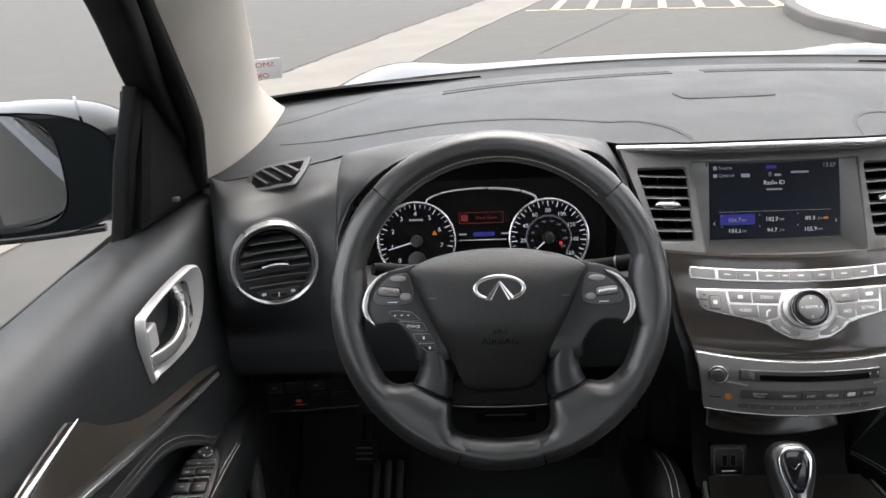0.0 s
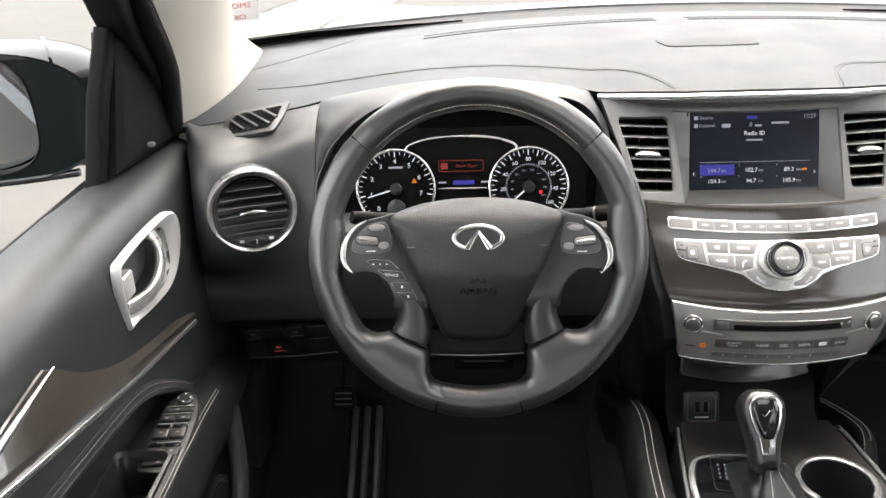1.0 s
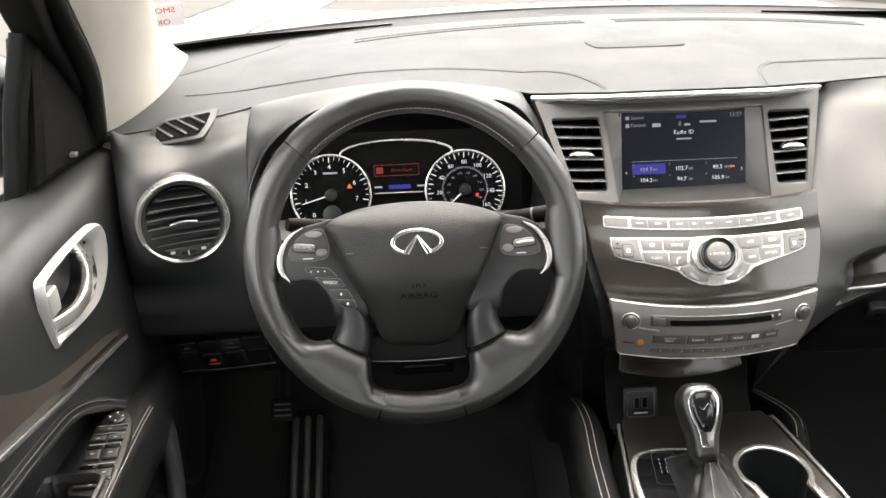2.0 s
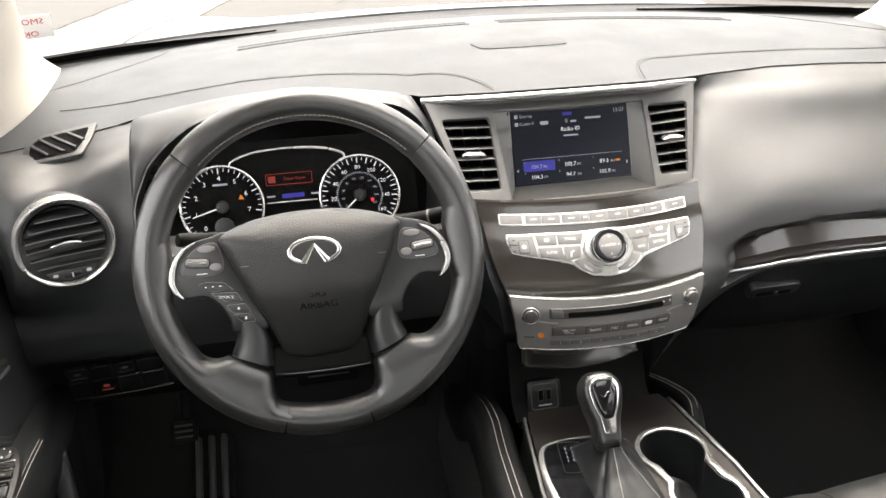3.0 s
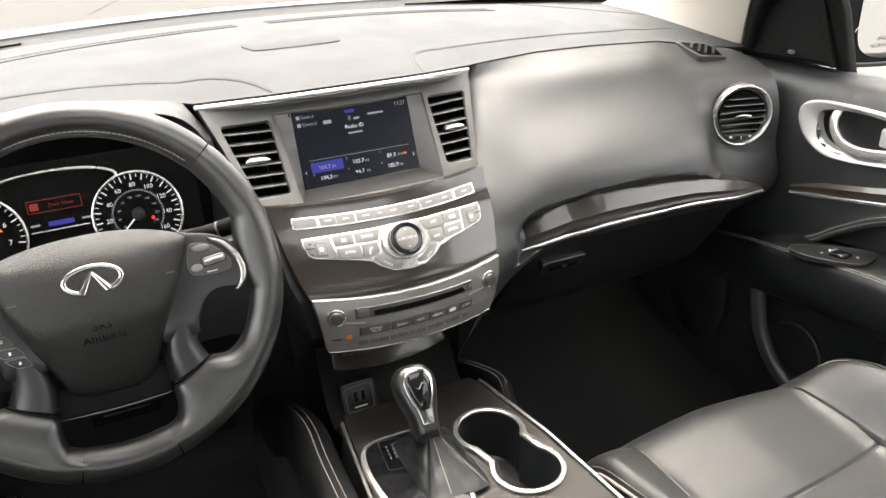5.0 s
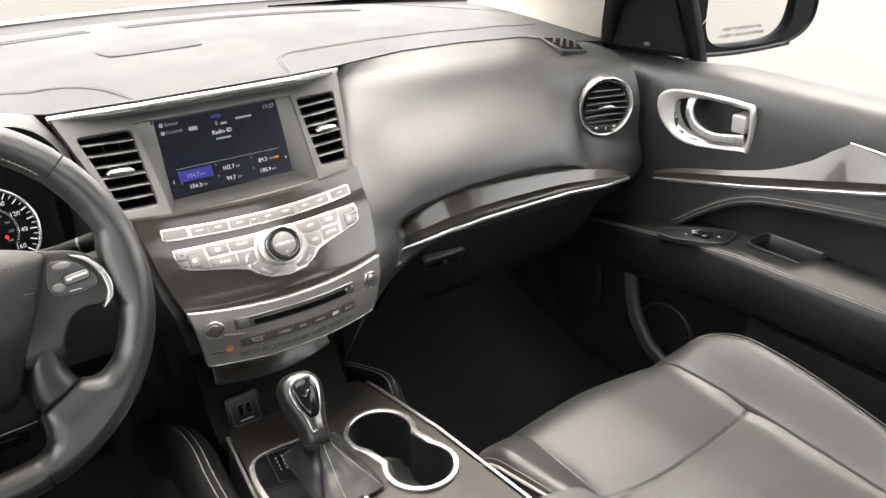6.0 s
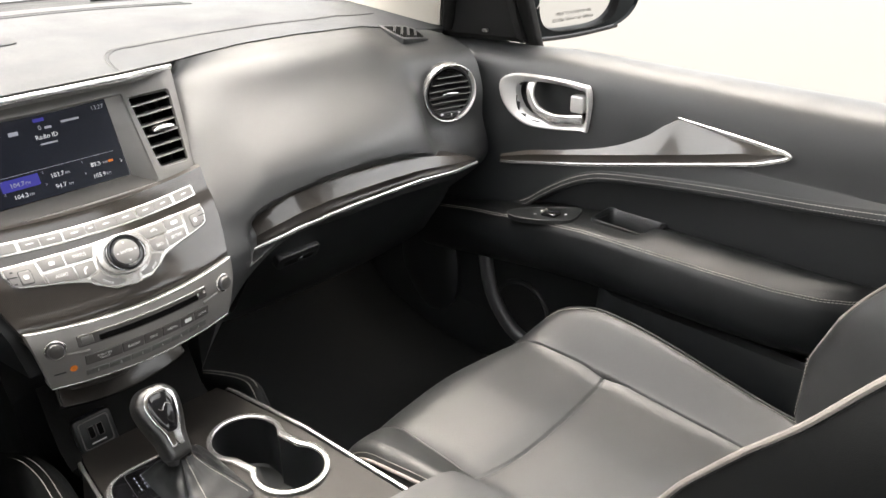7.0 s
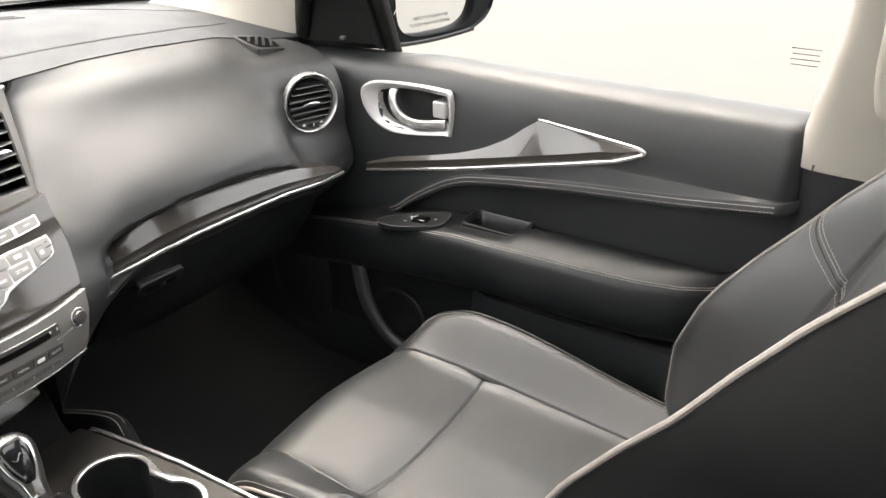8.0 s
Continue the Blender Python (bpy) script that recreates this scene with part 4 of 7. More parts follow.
for name, i, j in (("screen_ledge", 0, 1), ("screen_cheek", 1, 2), ("screen_cheek", 3, 0), ("screen_head", 2, 3)):
    n = 14
    rows = [[front[i].lerp(front[j], k / n).lerp(back_edge[i].lerp(back_edge[j], k / n), f) for k in range(n + 1)] for f in (0.0, 0.5, 1.0)]
    if name == "screen_ledge":
        rows[0] = [bezel_shape(WELL[0][0] + (WELL[1][0] - WELL[0][0]) * k / n, WELL[0][1], 0.003) for k in range(n + 1)]
    part(name, loft(rows), RAIL if name == "screen_ledge" else GREYMETAL, bezel)
screen = part("touch_screen", prism(rect(0.182, 0.112, 0.002, 2, 0, -0.0008), sm, 0.0, 0.0, -0.01), GLOSS, stack, "dark touch screen showing radio presets")
part("display", prism(rect(0.174, 0.1055, 0, 1, 0, -0.0008), sm, 0.0006, 0, 0.0), SCREEN_BLUE, screen)


def on_screen(x, y):
    """A place on the screen from its left and top, in parts of its width and height."""
    return sm @ at(-0.087 + 0.174 * x, 0.0520 - 0.1055 * y, 0.0008)


for word, x, y, size, mt in (("Source", 0.125, 0.080, 0.0066, LIT_DIM), ("Control", 0.130, 0.180, 0.0066, LIT_DIM), ("13:27", 0.925, 0.085, 0.0080, LIT_DIM), ("0", 0.47, 0.180, 0.0085, LIT_DIM), ("Radio ID", 0.50, 0.290, 0.0080, LIT),
                             ("104.7", 0.185, 0.765, 0.0080, LIT_DIM), ("102.7", 0.475, 0.765, 0.0080, LIT), ("89.3", 0.77, 0.765, 0.0080, LIT), ("104.3", 0.185, 0.905, 0.0080, LIT), ("94.7", 0.475, 0.905, 0.0080, LIT), ("105.9", 0.77, 0.905, 0.0080, LIT)):
    lettering(word, size, on_screen(x, y), mt, screen)
    if "." in word:
        lettering("FM", 0.0050, on_screen(x + 0.075, y + 0.008), LIT_DIM, screen)
for k in range(6):
    lettering(str(k + 1), 0.0042, on_screen(0.085 + 0.295 * (k % 3), 0.700 + 0.145 * (k // 3)), LIT_DIM, screen)
for x, y, w, h, mt in ((0.48, 0.085, 0.014, 0.0045, BLUE), (0.50, 0.375, 0.022, 0.0022, LIT_DIM), (0.28, 0.185, 0.012, 0.005, LIT_DIM), (0.70, 0.16, 0.024, 0.0028, LIT_DIM), (0.53, 0.19, 0.009, 0.003, LIT_DIM), (0.045, 0.080, 0.0052, 0.0052, LIT_DIM), (0.045, 0.180, 0.0052, 0.0052, LIT_DIM), (0.89, 0.765, 0.007, 0.003, AMBER)):
    part("bar", prism(rect(w, h, 0.001, 2), on_screen(x, y), 0.0002), mt, screen)
part("selected_preset", prism(rect(0.047, 0.0145, 0.001, 2), on_screen(0.21, 0.755) @ at(0, 0, -0.0004), 0.0003), BLUE, screen)
part("divider", prism(rect(0.150, 0.0005, 0, 1), on_screen(0.5, 0.655), 0.0002), LIT_DIM, screen)
for x, s in ((0.035, -1), (0.962, 1)):
    part("arrow", prism([(0, 0.003), (s * 0.0025, 0), (0, -0.003), (s * 0.0012, 0)], on_screen(x, 0.80), 0.0002), LIT, screen)

# the two middle vents
for s in (-1, 1):
    hole = rounded([(s * u, v) for u, v in VENT][::s], 0.006)
    vent = part("centre_vent", loft([[bezel_shape(u, v, w) for u, v in hole] for w in (-0.003, -0.034)], ring=True), DARK, stack, "louvred air vent with a chrome tab")
    part("vent_back", loft([[bezel_shape(s * u, v, -0.033) for u in (0.115, 0.15, 0.187)] for v in (-0.003, 0.11)]), DARK, vent)
    for k in range(7):
        v = 0.0985 - k * 0.0155
        u0, u1 = 0.1183, 0.1600 + (v + 0.001) / 0.1055 * 0.0245 - 0.0008
        path = [bezel_shape(s * (u0 + (u1 - u0) * i / 6), v, -0.0075) for i in range(7)]
        part("slat", sweep(path, rect(0.017, 0.0026, 0.0012, 3), (0, 0.16, 0.98)), HARD, vent)
        # pale tube stands in for the glint along each louvre
        part("slat_glint", tube([p + Vector((0, -0.0086, 0.0006)) for p in path], 0.0010, 6), GLINT_PRINT_GREY, vent)
    for u in (0.132, 0.152, 0.170):
        part("rear_vane", loft([[bezel_shape(s * u, v, w) for v in (0.002, 0.103)] for w in (-0.018, -0.030)]), HARD, vent)
    tabm = basis(bezel_shape(s * 0.1475, 0.0530, 0.0015), (1, 0.1 * s, 0), (0, 0.1, 1))
    part("vent_tab", prism(curve([(-0.0175, 0.0, 0), (-0.010, 0.0045, 0), (0.010, 0.0045, 0), (0.0175, 0.0, 0), (0.010, -0.003, 0), (-0.010, -0.003, 0)], 4, True), tabm, 0.007, 0.003, -0.008), CHROME, vent, "chrome vent tab")

# chrome strip along the front of the pad
path = [(x, pad_front(x)[0] - 0.0035, min(pad_front(x)[1], pad_front(-abs(x) if abs(x) < 0.12 else abs(x))[1]) - 0.0065) for x in [-0.207 + 0.414 * i / 40 for i in range(41)]]
part("chrome_strip", sweep(path, rect(0.010, 0.0085, 0.003, 3)), BRIGHT, stack, "bright chrome strip above the screen")
part("brow", loft([[Vector((x, y + dy, z + dz)) for x, y, z in path] for dy, dz in ((0.002, -0.003), (0.004, -0.010), (0.030, -0.016))]), GREYMETAL, stack)

# ---- instrument binnacle ----
binnacle = thing("instrument_cluster", (-0.40, 0.25, 1.0), "instrument cluster with two round dials under a hood", "instrument cluster")
BX = -0.397


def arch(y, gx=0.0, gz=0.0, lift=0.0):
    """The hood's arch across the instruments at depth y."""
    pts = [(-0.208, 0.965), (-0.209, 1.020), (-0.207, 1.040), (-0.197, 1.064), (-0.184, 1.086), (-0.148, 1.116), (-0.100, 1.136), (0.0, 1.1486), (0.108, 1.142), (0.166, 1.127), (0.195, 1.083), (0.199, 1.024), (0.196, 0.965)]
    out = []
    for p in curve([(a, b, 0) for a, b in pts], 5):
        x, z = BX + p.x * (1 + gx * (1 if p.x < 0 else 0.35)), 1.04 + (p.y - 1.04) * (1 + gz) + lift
        out.append(Vector((x, y + 0.52 * max(0.0, z - 1.0), z)))  # the opening leans back; outline and lean fitted to the camera's view
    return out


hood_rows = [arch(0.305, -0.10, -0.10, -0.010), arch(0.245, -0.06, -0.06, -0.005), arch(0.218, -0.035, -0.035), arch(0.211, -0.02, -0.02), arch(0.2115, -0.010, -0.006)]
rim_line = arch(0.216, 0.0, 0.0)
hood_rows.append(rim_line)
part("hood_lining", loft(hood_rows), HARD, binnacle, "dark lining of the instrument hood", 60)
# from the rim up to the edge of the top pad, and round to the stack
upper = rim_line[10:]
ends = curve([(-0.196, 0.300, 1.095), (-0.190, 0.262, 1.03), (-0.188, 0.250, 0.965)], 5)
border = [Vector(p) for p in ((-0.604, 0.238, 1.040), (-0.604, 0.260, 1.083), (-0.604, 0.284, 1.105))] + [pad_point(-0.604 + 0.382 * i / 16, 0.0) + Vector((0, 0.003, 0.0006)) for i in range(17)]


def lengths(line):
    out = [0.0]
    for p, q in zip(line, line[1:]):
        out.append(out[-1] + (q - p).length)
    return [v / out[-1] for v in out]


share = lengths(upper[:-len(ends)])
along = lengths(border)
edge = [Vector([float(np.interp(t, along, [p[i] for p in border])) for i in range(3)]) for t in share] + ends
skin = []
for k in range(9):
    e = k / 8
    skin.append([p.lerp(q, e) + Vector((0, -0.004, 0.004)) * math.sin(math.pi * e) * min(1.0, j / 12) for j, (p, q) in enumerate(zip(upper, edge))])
# darker door vinyl tones down the light on the hood
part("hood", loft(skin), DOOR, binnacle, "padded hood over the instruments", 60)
for k in range(3):
    part("side_key", prism(rect(0.012, 0.015, 0.002, 3), basis((-0.594 + 0.0075 * k, 0.250 + 0.0100 * k, 1.040 + 0.0175 * k), (0.80, -0.55, 0.1), (0.36, 0.45, 0.85)), 0.001, 0.0006, -0.004), RUBBER, binnacle)
cm = basis((BX, 0.272, 1.040), (1, 0, 0), (0, 0.30, 0.95))
part("cluster_face", prism(rect(0.345, 0.165, 0.055, 6, -0.003, -0.025), cm, 0.0, 0, -0.01), DARK, binnacle)


def gauge(u, v, r, marks, start, span, step_minor, numbers, size, needle, inner=()):
    m = cm @ at(u, v, 0.002)
    g = part("gauge", revolve([(r, 0), (r, 0.001), (r - 0.001, 0.0016)], m, 56), DARK, binnacle, "round dial with white marks")
    ring = [(r + 0.0032, 0.0), (r + 0.0030, 0.006), (r + 0.0012, 0.0068), (r - 0.0004, 0.005), (r - 0.0004, 0.0)]
    part("gauge_ring", loft([[m @ Vector((q * math.cos(a), q * math.sin(a), w)) for q, w in ring] for a in [2 * math.pi * i / 64 for i in range(65)]], ring=True), SILVER, g)
    bm = bmesh.new()
    for i in range(marks + 1):
        a = radians(start - span * i / marks)
        big = i % step_minor == 0
        ln, wd = (0.0078, 0.0014) if big else (0.0045, 0.0008)
        prism([(r - 0.0012, -wd / 2), (r - 0.0012, wd / 2), (r - 0.0012 - ln, wd / 2), (r - 0.0012 - ln, -wd / 2)], m @ at(0, 0, 0, 0, 0, math.degrees(a)), 0.0022, 0, 0.0017, bm)
    part("scale", bm, LIT, g)
    for i, word in enumerate(numbers):
        a = radians(start - span * i / (len(numbers) - 1))
        lettering(word, size, m @ at((r - 0.0175) * math.cos(a), (r - 0.0150) * math.sin(a), 0.0018), LIT, g)
    for i, word in enumerate(inner):
        a = radians(start - span * (0.0 + i) / (len(inner) - 1) * 0.98)
        lettering(word, 0.0040, m @ at(0.0235 * math.cos(a), 0.0235 * math.sin(a), 0.0018), LIT_DIM, g)
    a = radians(needle)
    part("needle", prism([(-0.006, -0.0012), (0.042, -0.0006), (0.042, 0.0006), (-0.006, 0.0012)], m @ at(0, 0, 0, 0, 0, needle), 0.006, 0.0004, 0.004), LIT, g)
    part("needle_hub", revolve([(0.0085, 0.001), (0.0085, 0.007), (0.007, 0.009), (0.001, 0.0094)], m, 28), HARD, g)
    return g, m


tach, tm = gauge(-0.0980, -0.0265, 0.0535, 28, 226, 236, 4, "0 1 2 3 4 5 6 7".split(), 0.0092, 196)
part("print", prism(rect(0.020, 0.0028, 0.0005, 2, 0, 0.030), tm, 0.0022, 0, 0.0017), LIT_DIM, tach)
part("warning_lamp", prism([(0.022, 0.008), (0.030, 0.008), (0.026, 0.015)], tm, 0.0022, 0, 0.0017), AMBER, tach, "glowing amber triangle")
part("sub_dial", revolve([(0.013, 0.001), (0.013, 0.0035), (0.011, 0.004)], tm @ at(0, -0.028, 0), 28), HARD, tach)
speed, spm = gauge(0.0890, -0.0272, 0.0535, 32, 216, 252, 2, "0 20 40 60 80 100 120 140 160".split(), 0.0080, 222, ["20", "40", "60", "80", "100", "120", "140", "160", "220", "240"])
part("warning_lamp", prism(rect(0.0045, 0.0050, 0.002, 3, 0.017, -0.008), spm, 0.0022, 0, 0.0017), RED, speed, "glowing red lamp")
bm = bmesh.new()
for i in range(49):
    a = 216 - 252 * i / 48
    prism([(0.0300, -0.0005), (0.0300, 0.0005), (0.0325, 0.0005), (0.0325, -0.0005)], spm @ at(0, 0, 0, 0, 0, a), 0.0022, 0, 0.0017, bm)
part("inner_scale", bm, LIT_DIM, speed)
# middle display under a bright arch
arch_path = [cm @ Vector((p.x, p.y, 0.006)) for p in curve([(-0.083, 0.026, 0), (-0.078, 0.034, 0), (-0.050, 0.0425, 0), (-0.005, 0.0455, 0), (0.040, 0.0425, 0), (0.068, 0.034, 0), (0.073, 0.026, 0)], 6)]
part("bright_arch", tube(arch_path, 0.0017, 8, (0, -1, 0)), SILVER, binnacle, "bright arch over the trip display")
mid = part("trip_display", prism([(-0.074, 0.032), (-0.048, 0.0405), (-0.005, 0.043), (0.038, 0.0405), (0.064, 0.032), (0.040, 0.004), (0.033, -0.029), (-0.040, -0.029), (-0.048, 0.004)][::-1], cm, 0.003, 0.0005, 0), DARK, binnacle)
part("display_foot", tube([cm @ Vector((-0.038, -0.0275, 0.004)), cm @ Vector((0.030, -0.0275, 0.004))], 0.0012, 6), SILVER, mid)
part("message_frame", loft([[cm @ Vector((u, v, w)) for u, v in rect(0.063 - q, 0.0158 - q, 0.001, 2, -0.0055, 0.0040)] for q, w in ((0, 0.0032), (0, 0.0036), (0.0016, 0.0036), (0.0016, 0.0032))], ring=True), RED_DIM, mid)
lettering("Door Open", 0.0062, cm @ at(0.002, 0.0040, 0.0034), RED_DIM, mid)
part("icon", prism(rect(0.010, 0.009, 0.001, 2, -0.029, 0.0040), cm, 0.0036, 0, 0.0030), RED_DIM, mid)
part("info_bar", prism(rect(0.030, 0.0060, 0.001, 2, -0.002, -0.0195), cm, 0.0036, 0, 0.0030), BLUE, mid)
for u in (-0.032, 0.028):
    part("info_text", prism(rect(0.011, 0.0024, 0.0005, 2, u, -0.0190), cm, 0.0036, 0, 0.0030), LIT_DIM, mid)

# ---- steering wheel ----
tilt = radians(23.5)
WM = basis((-0.3835, -0.003, 1.044), (1, 0, 0), (0, math.sin(tilt), math.cos(tilt)))
wheel = thing("steering_wheel", (-0.3835, -0.003, 1.044), "black leather steering wheel with silver button pods and a chrome emblem", "steering wheel")
RIM_R = 0.1705
wn3 = WM.to_3x3() @ Vector((0, 0, 1))


def on_wheel(u, v, w):
    return WM @ Vector((u, v, w))


def rim_path(a0, a1, n, dr=0.0, w=0.0):
    return [on_wheel((RIM_R + dr) * math.cos(radians(a0 + (a1 - a0) * i / n)), (RIM_R + dr) * math.sin(radians(a0 + (a1 - a0) * i / n)), w) for i in range(n + 1)]


def rim_section(k=1.0):
    return [(0.0165 * k * math.cos(t) * (1 + 0.08 * math.cos(2 * t)), 0.0170 * k * math.sin(t)) for t in [2 * math.pi * i / 20 for i in range(20)]]


rim_cuts = (42, 137, 254.5, 284.5, 402)
for a, b in zip(rim_cuts, rim_cuts[1:]):
    n = max(8, int(abs(b - a) / 3))
    path = rim_path(a + 0.16, b - 0.16, n)
    sc = [1.0] * (n + 1)
    sc[0] = sc[-1] = 0.955
    part("rim", sweep(path, rim_section(), wn3, scale=sc), WHEEL_LEATHER, wheel, "leather rim section")
    part("rim_core", sweep(rim_path(a - 0.4, a + 0.4, 2), rim_section(0.955), wn3), DARK, wheel)
part("stitching", stitches(rim_path(45, 134, 60, -0.0135, 0.0095), wn3, 0.0050, 0.0036, 0.0006), THREAD, wheel, "grey stitching inside the rim")
for a, b in ((-30, 36), (144, 210), (257, 282), (217, 246), (293, 323)):
    part("stitching", stitches(rim_path(a, b, 30, -0.0160, 0.0045), wn3, 0.0055, 0.0034, 0.0005), THREAD, wheel)

# padded centre cover
cov = curve([(-0.0955, 0.036, 0), (-0.068, 0.0490, 0), (-0.034, 0.0550, 0), (0.0, 0.0568, 0), (0.034, 0.0550, 0), (0.068, 0.0485, 0), (0.0945, 0.036, 0), (0.0905, 0.020, 0), (0.0775, -0.010, 0), (0.0620, -0.042, 0), (0.0480, -0.074, 0), (0.0385, -0.096, 0), (0.0220, -0.1030, 0), (0, -0.1045, 0), (-0.0240, -0.1030, 0), (-0.0405, -0.096, 0), (-0.0500, -0.074, 0), (-0.0640, -0.042, 0), (-0.0790, -0.010, 0), (-0.0915, 0.020, 0)], 4, True)
c0 = Vector((0, -0.008, 0))
rows = []
for k, w in ((1.0, -0.020), (1.0, 0.010), (0.988, 0.0155), (0.965, 0.0195), (0.92, 0.0228), (0.86, 0.0250), (0.75, 0.0275), (0.5, 0.0305), (0.25, 0.0320), (0.05, 0.0325)):
    row = []
    for p in cov:
        q = c0 + (p - c0) * k
        brow = 0.016 * smooth_step(0.030, 0.056, q.y)
        row.append(on_wheel(q.x, q.y, w - max(0.0, -q.y - 0.03) * 0.34 - brow))
    rows.append(row)
part("centre_cover", loft(rows, ring=True, caps=True), COVER, wheel, "grained black airbag cover", 60)
part("column_shroud", loft([[Vector((-0.385 + sx * a, y, z - 0.035 - 0.38 * (y - 0.045))) for a, z in ((0.062, 0.965), (0.070, 1.0), (0.060, 1.045), (0.03, 1.065), (-0.03, 1.065), (-0.060, 1.045), (-0.070, 1.0), (-0.062, 0.965), (-0.03, 0.945), (0.03, 0.945))] for sx, y in ((0.9, 0.045), (1.0, 0.06), (1.0, 0.24))], ring=True, caps=True), HARD, wheel)
part("lower_cover", prism(rect(0.115, 0.034, 0.010, 5, -0.002, -0.104), WM, -0.010, 0.006, -0.034), RUBBER, wheel, "black lower hub cover")
part("lower_line", tube([on_wheel(u, -0.1205 + 0.8 * u * u, -0.012) for u in [-0.054 + 0.104 * i / 12 for i in range(13)]], 0.0008, 6, wn3), GREYMETAL, wheel)


def spoke_skin(mid_line, widths, crown, base):
    """A padded spoke: a rounded skin carried along a line, with its half widths and heights given at each station."""
    rows = []
    for i, (p, wd, h) in enumerate(zip(mid_line, widths, crown)):
        a, b = mid_line[max(i - 1, 0)], mid_line[min(i + 1, len(mid_line) - 1)]
        side = Vector((-(b - a).y, (b - a).x, 0)).normalized()
        row = []
        for k in range(15):
            f = -1 + 2 * k / 14
            e = (1 - abs(f) ** 3.2) ** 0.55 if abs(f) < 1 else 0.0
            q = p + side * (wd[0] * f if f < 0 else wd[1] * f)
            row.append(on_wheel(q.x, q.y, base + (h - base) * e))
        rows.append(row)
    return loft(rows)


for s in (-1, 1):
    dx = 0.0 if s < 0 else -0.003

    def sp(points, s=s, dx=dx):
        pts = [(-s * x + dx, y) for x, y in points]
        return pts if s < 0 else pts[::-1]

    # upper arm: a flat satin plate from the hub to the silver arc, running down beside the cover
    plate = curve([(-0.088, 0.040, 0), (-0.104, 0.0375, 0), (-0.122, 0.0335, 0), (-0.137, 0.0255, 0), (-0.1475, 0.010, 0), (-0.1500, -0.006, 0), (-0.1460, -0.019, 0), (-0.1365, -0.0265, 0), (-0.1240, -0.0255, 0), (-0.1130, -0.0275, 0), (-0.1010, -0.0380, 0), (-0.0940, -0.0530, 0), (-0.0900, -0.066, 0), (-0.0560, -0.066, 0), (-0.060, -0.045, 0), (-0.074, -0.014, 0), (-0.086, 0.016, 0)], 4, True)
    bm = prism(sp([(p.x, p.y) for p in plate]), WM, 0.0078, 0.0035, -0.016)
    for v in bm.verts:
        q = WM.inverted() @ v.co
        q.z += 0.05 * max(0.0, 0.112 - abs(q.x)) - 0.10 * max(0.0, -0.045 - q.y) - 0.22 * max(0.0, -0.056 - q.y)
        v.co = WM @ q
    spoke = part("spoke", bm, SPOKE, wheel, "satin black spoke")
    # lower satin limb that turns out to the leather
    line = [Vector(p) for p in ((-0.0775, -0.046, 0), (-0.0745, -0.055, 0), (-0.0720, -0.064, 0), (-0.0705, -0.074, 0), (-0.0710, -0.084, 0), (-0.0725, -0.092, 0), (-0.0755, -0.0990, 0))]
    bm = spoke_skin(line, [(0.0180, 0.0165), (0.0185, 0.0160), (0.0188, 0.0160), (0.0205, 0.0165), (0.0225, 0.0185), (0.0235, 0.0205), (0.0240, 0.0235)], (0.0078, 0.0080, 0.0082, 0.0085, 0.0089, 0.0093, 0.0096), -0.016)
    for v in bm.verts:
        q = WM.inverted() @ v.co
        v.co = on_wheel(-s * q.x + dx, q.y, q.z)
    part("spoke_limb", bm, SPOKE, spoke, "satin black lower limb", 70)
    # leather web from the limb into the rim
    web = []
    bend = curve([(206, 0.1600, 0), (212, 0.1565, 0), (217, 0.1520, 0), (220, 0.1455, 0), (222.5, 0.1360, 0), (226, 0.1300, 0), (232, 0.1265, 0), (238, 0.1245, 0), (242.5, 0.1255, 0), (245, 0.1330, 0), (247, 0.1450, 0), (250, 0.1545, 0), (256, 0.1600, 0)], 8)
    for k in range(101):
        g = 206 + 50 * k / 100
        r_in = float(np.interp(g, [p.x for p in bend], [p.y for p in bend]))
        drop = 1 - smooth_step(220, 226, g) * (1 - smooth_step(240.5, 245.5, g))
        ang = radians(g) if s < 0 else radians(180 - g)
        col = []
        for f, w in ((0.0, -0.016), (0.0, -0.005), (0.015, 0.0010), (0.05, 0.0060), (0.10, 0.0092), (0.17, 0.0116), (0.26, 0.0134), (0.38, 0.0150), (0.5, 0.0162), (0.62, 0.0170), (0.74, 0.0176), (0.86, 0.0178), (0.95, 0.0176), (1.0, 0.0172)):
            r = r_in + (0.1725 - r_in) * f
            flat = float(np.interp(f, [0, 0.15, 0.3, 0.5, 0.65, 0.8, 1.0], [0.0094, 0.0138, 0.0164, 0.0180, 0.0183, 0.0179, 0.0166])) if f > 0 or w > -0.01 else w
            col.append(on_wheel(r * math.cos(ang) + dx * (1 - f), r * math.sin(ang), flat + (w - flat) * drop))
        web.append(col)
    bm = loft(web)
    for _ in range(6):
        bmesh.ops.smooth_vert(bm, verts=[v for v in bm.verts if not v.is_boundary], factor=0.5, use_axis_x=True, use_axis_y=True, use_axis_z=True)
    part("lower_spoke", bm, WHEEL_LEATHER, wheel, "leather lower spoke", 70)
    seam = [on_wheel(-s * x + dx, y, w) for x, y, w in ((-0.0990, -0.0890, 0.004), (-0.0940, -0.0915, 0.0085), (-0.0820, -0.0985, 0.0105), (-0.0670, -0.1060, 0.0095), (-0.0560, -0.1105, 0.0045))]
    part("seam", tube(curve(seam, 4), 0.0008, 6, wn3), DARK, spoke)
    # leather gusset from the rim in to the silver arc
    gus = []
    for k in range(25):
        g = 158 + 36 * k / 24
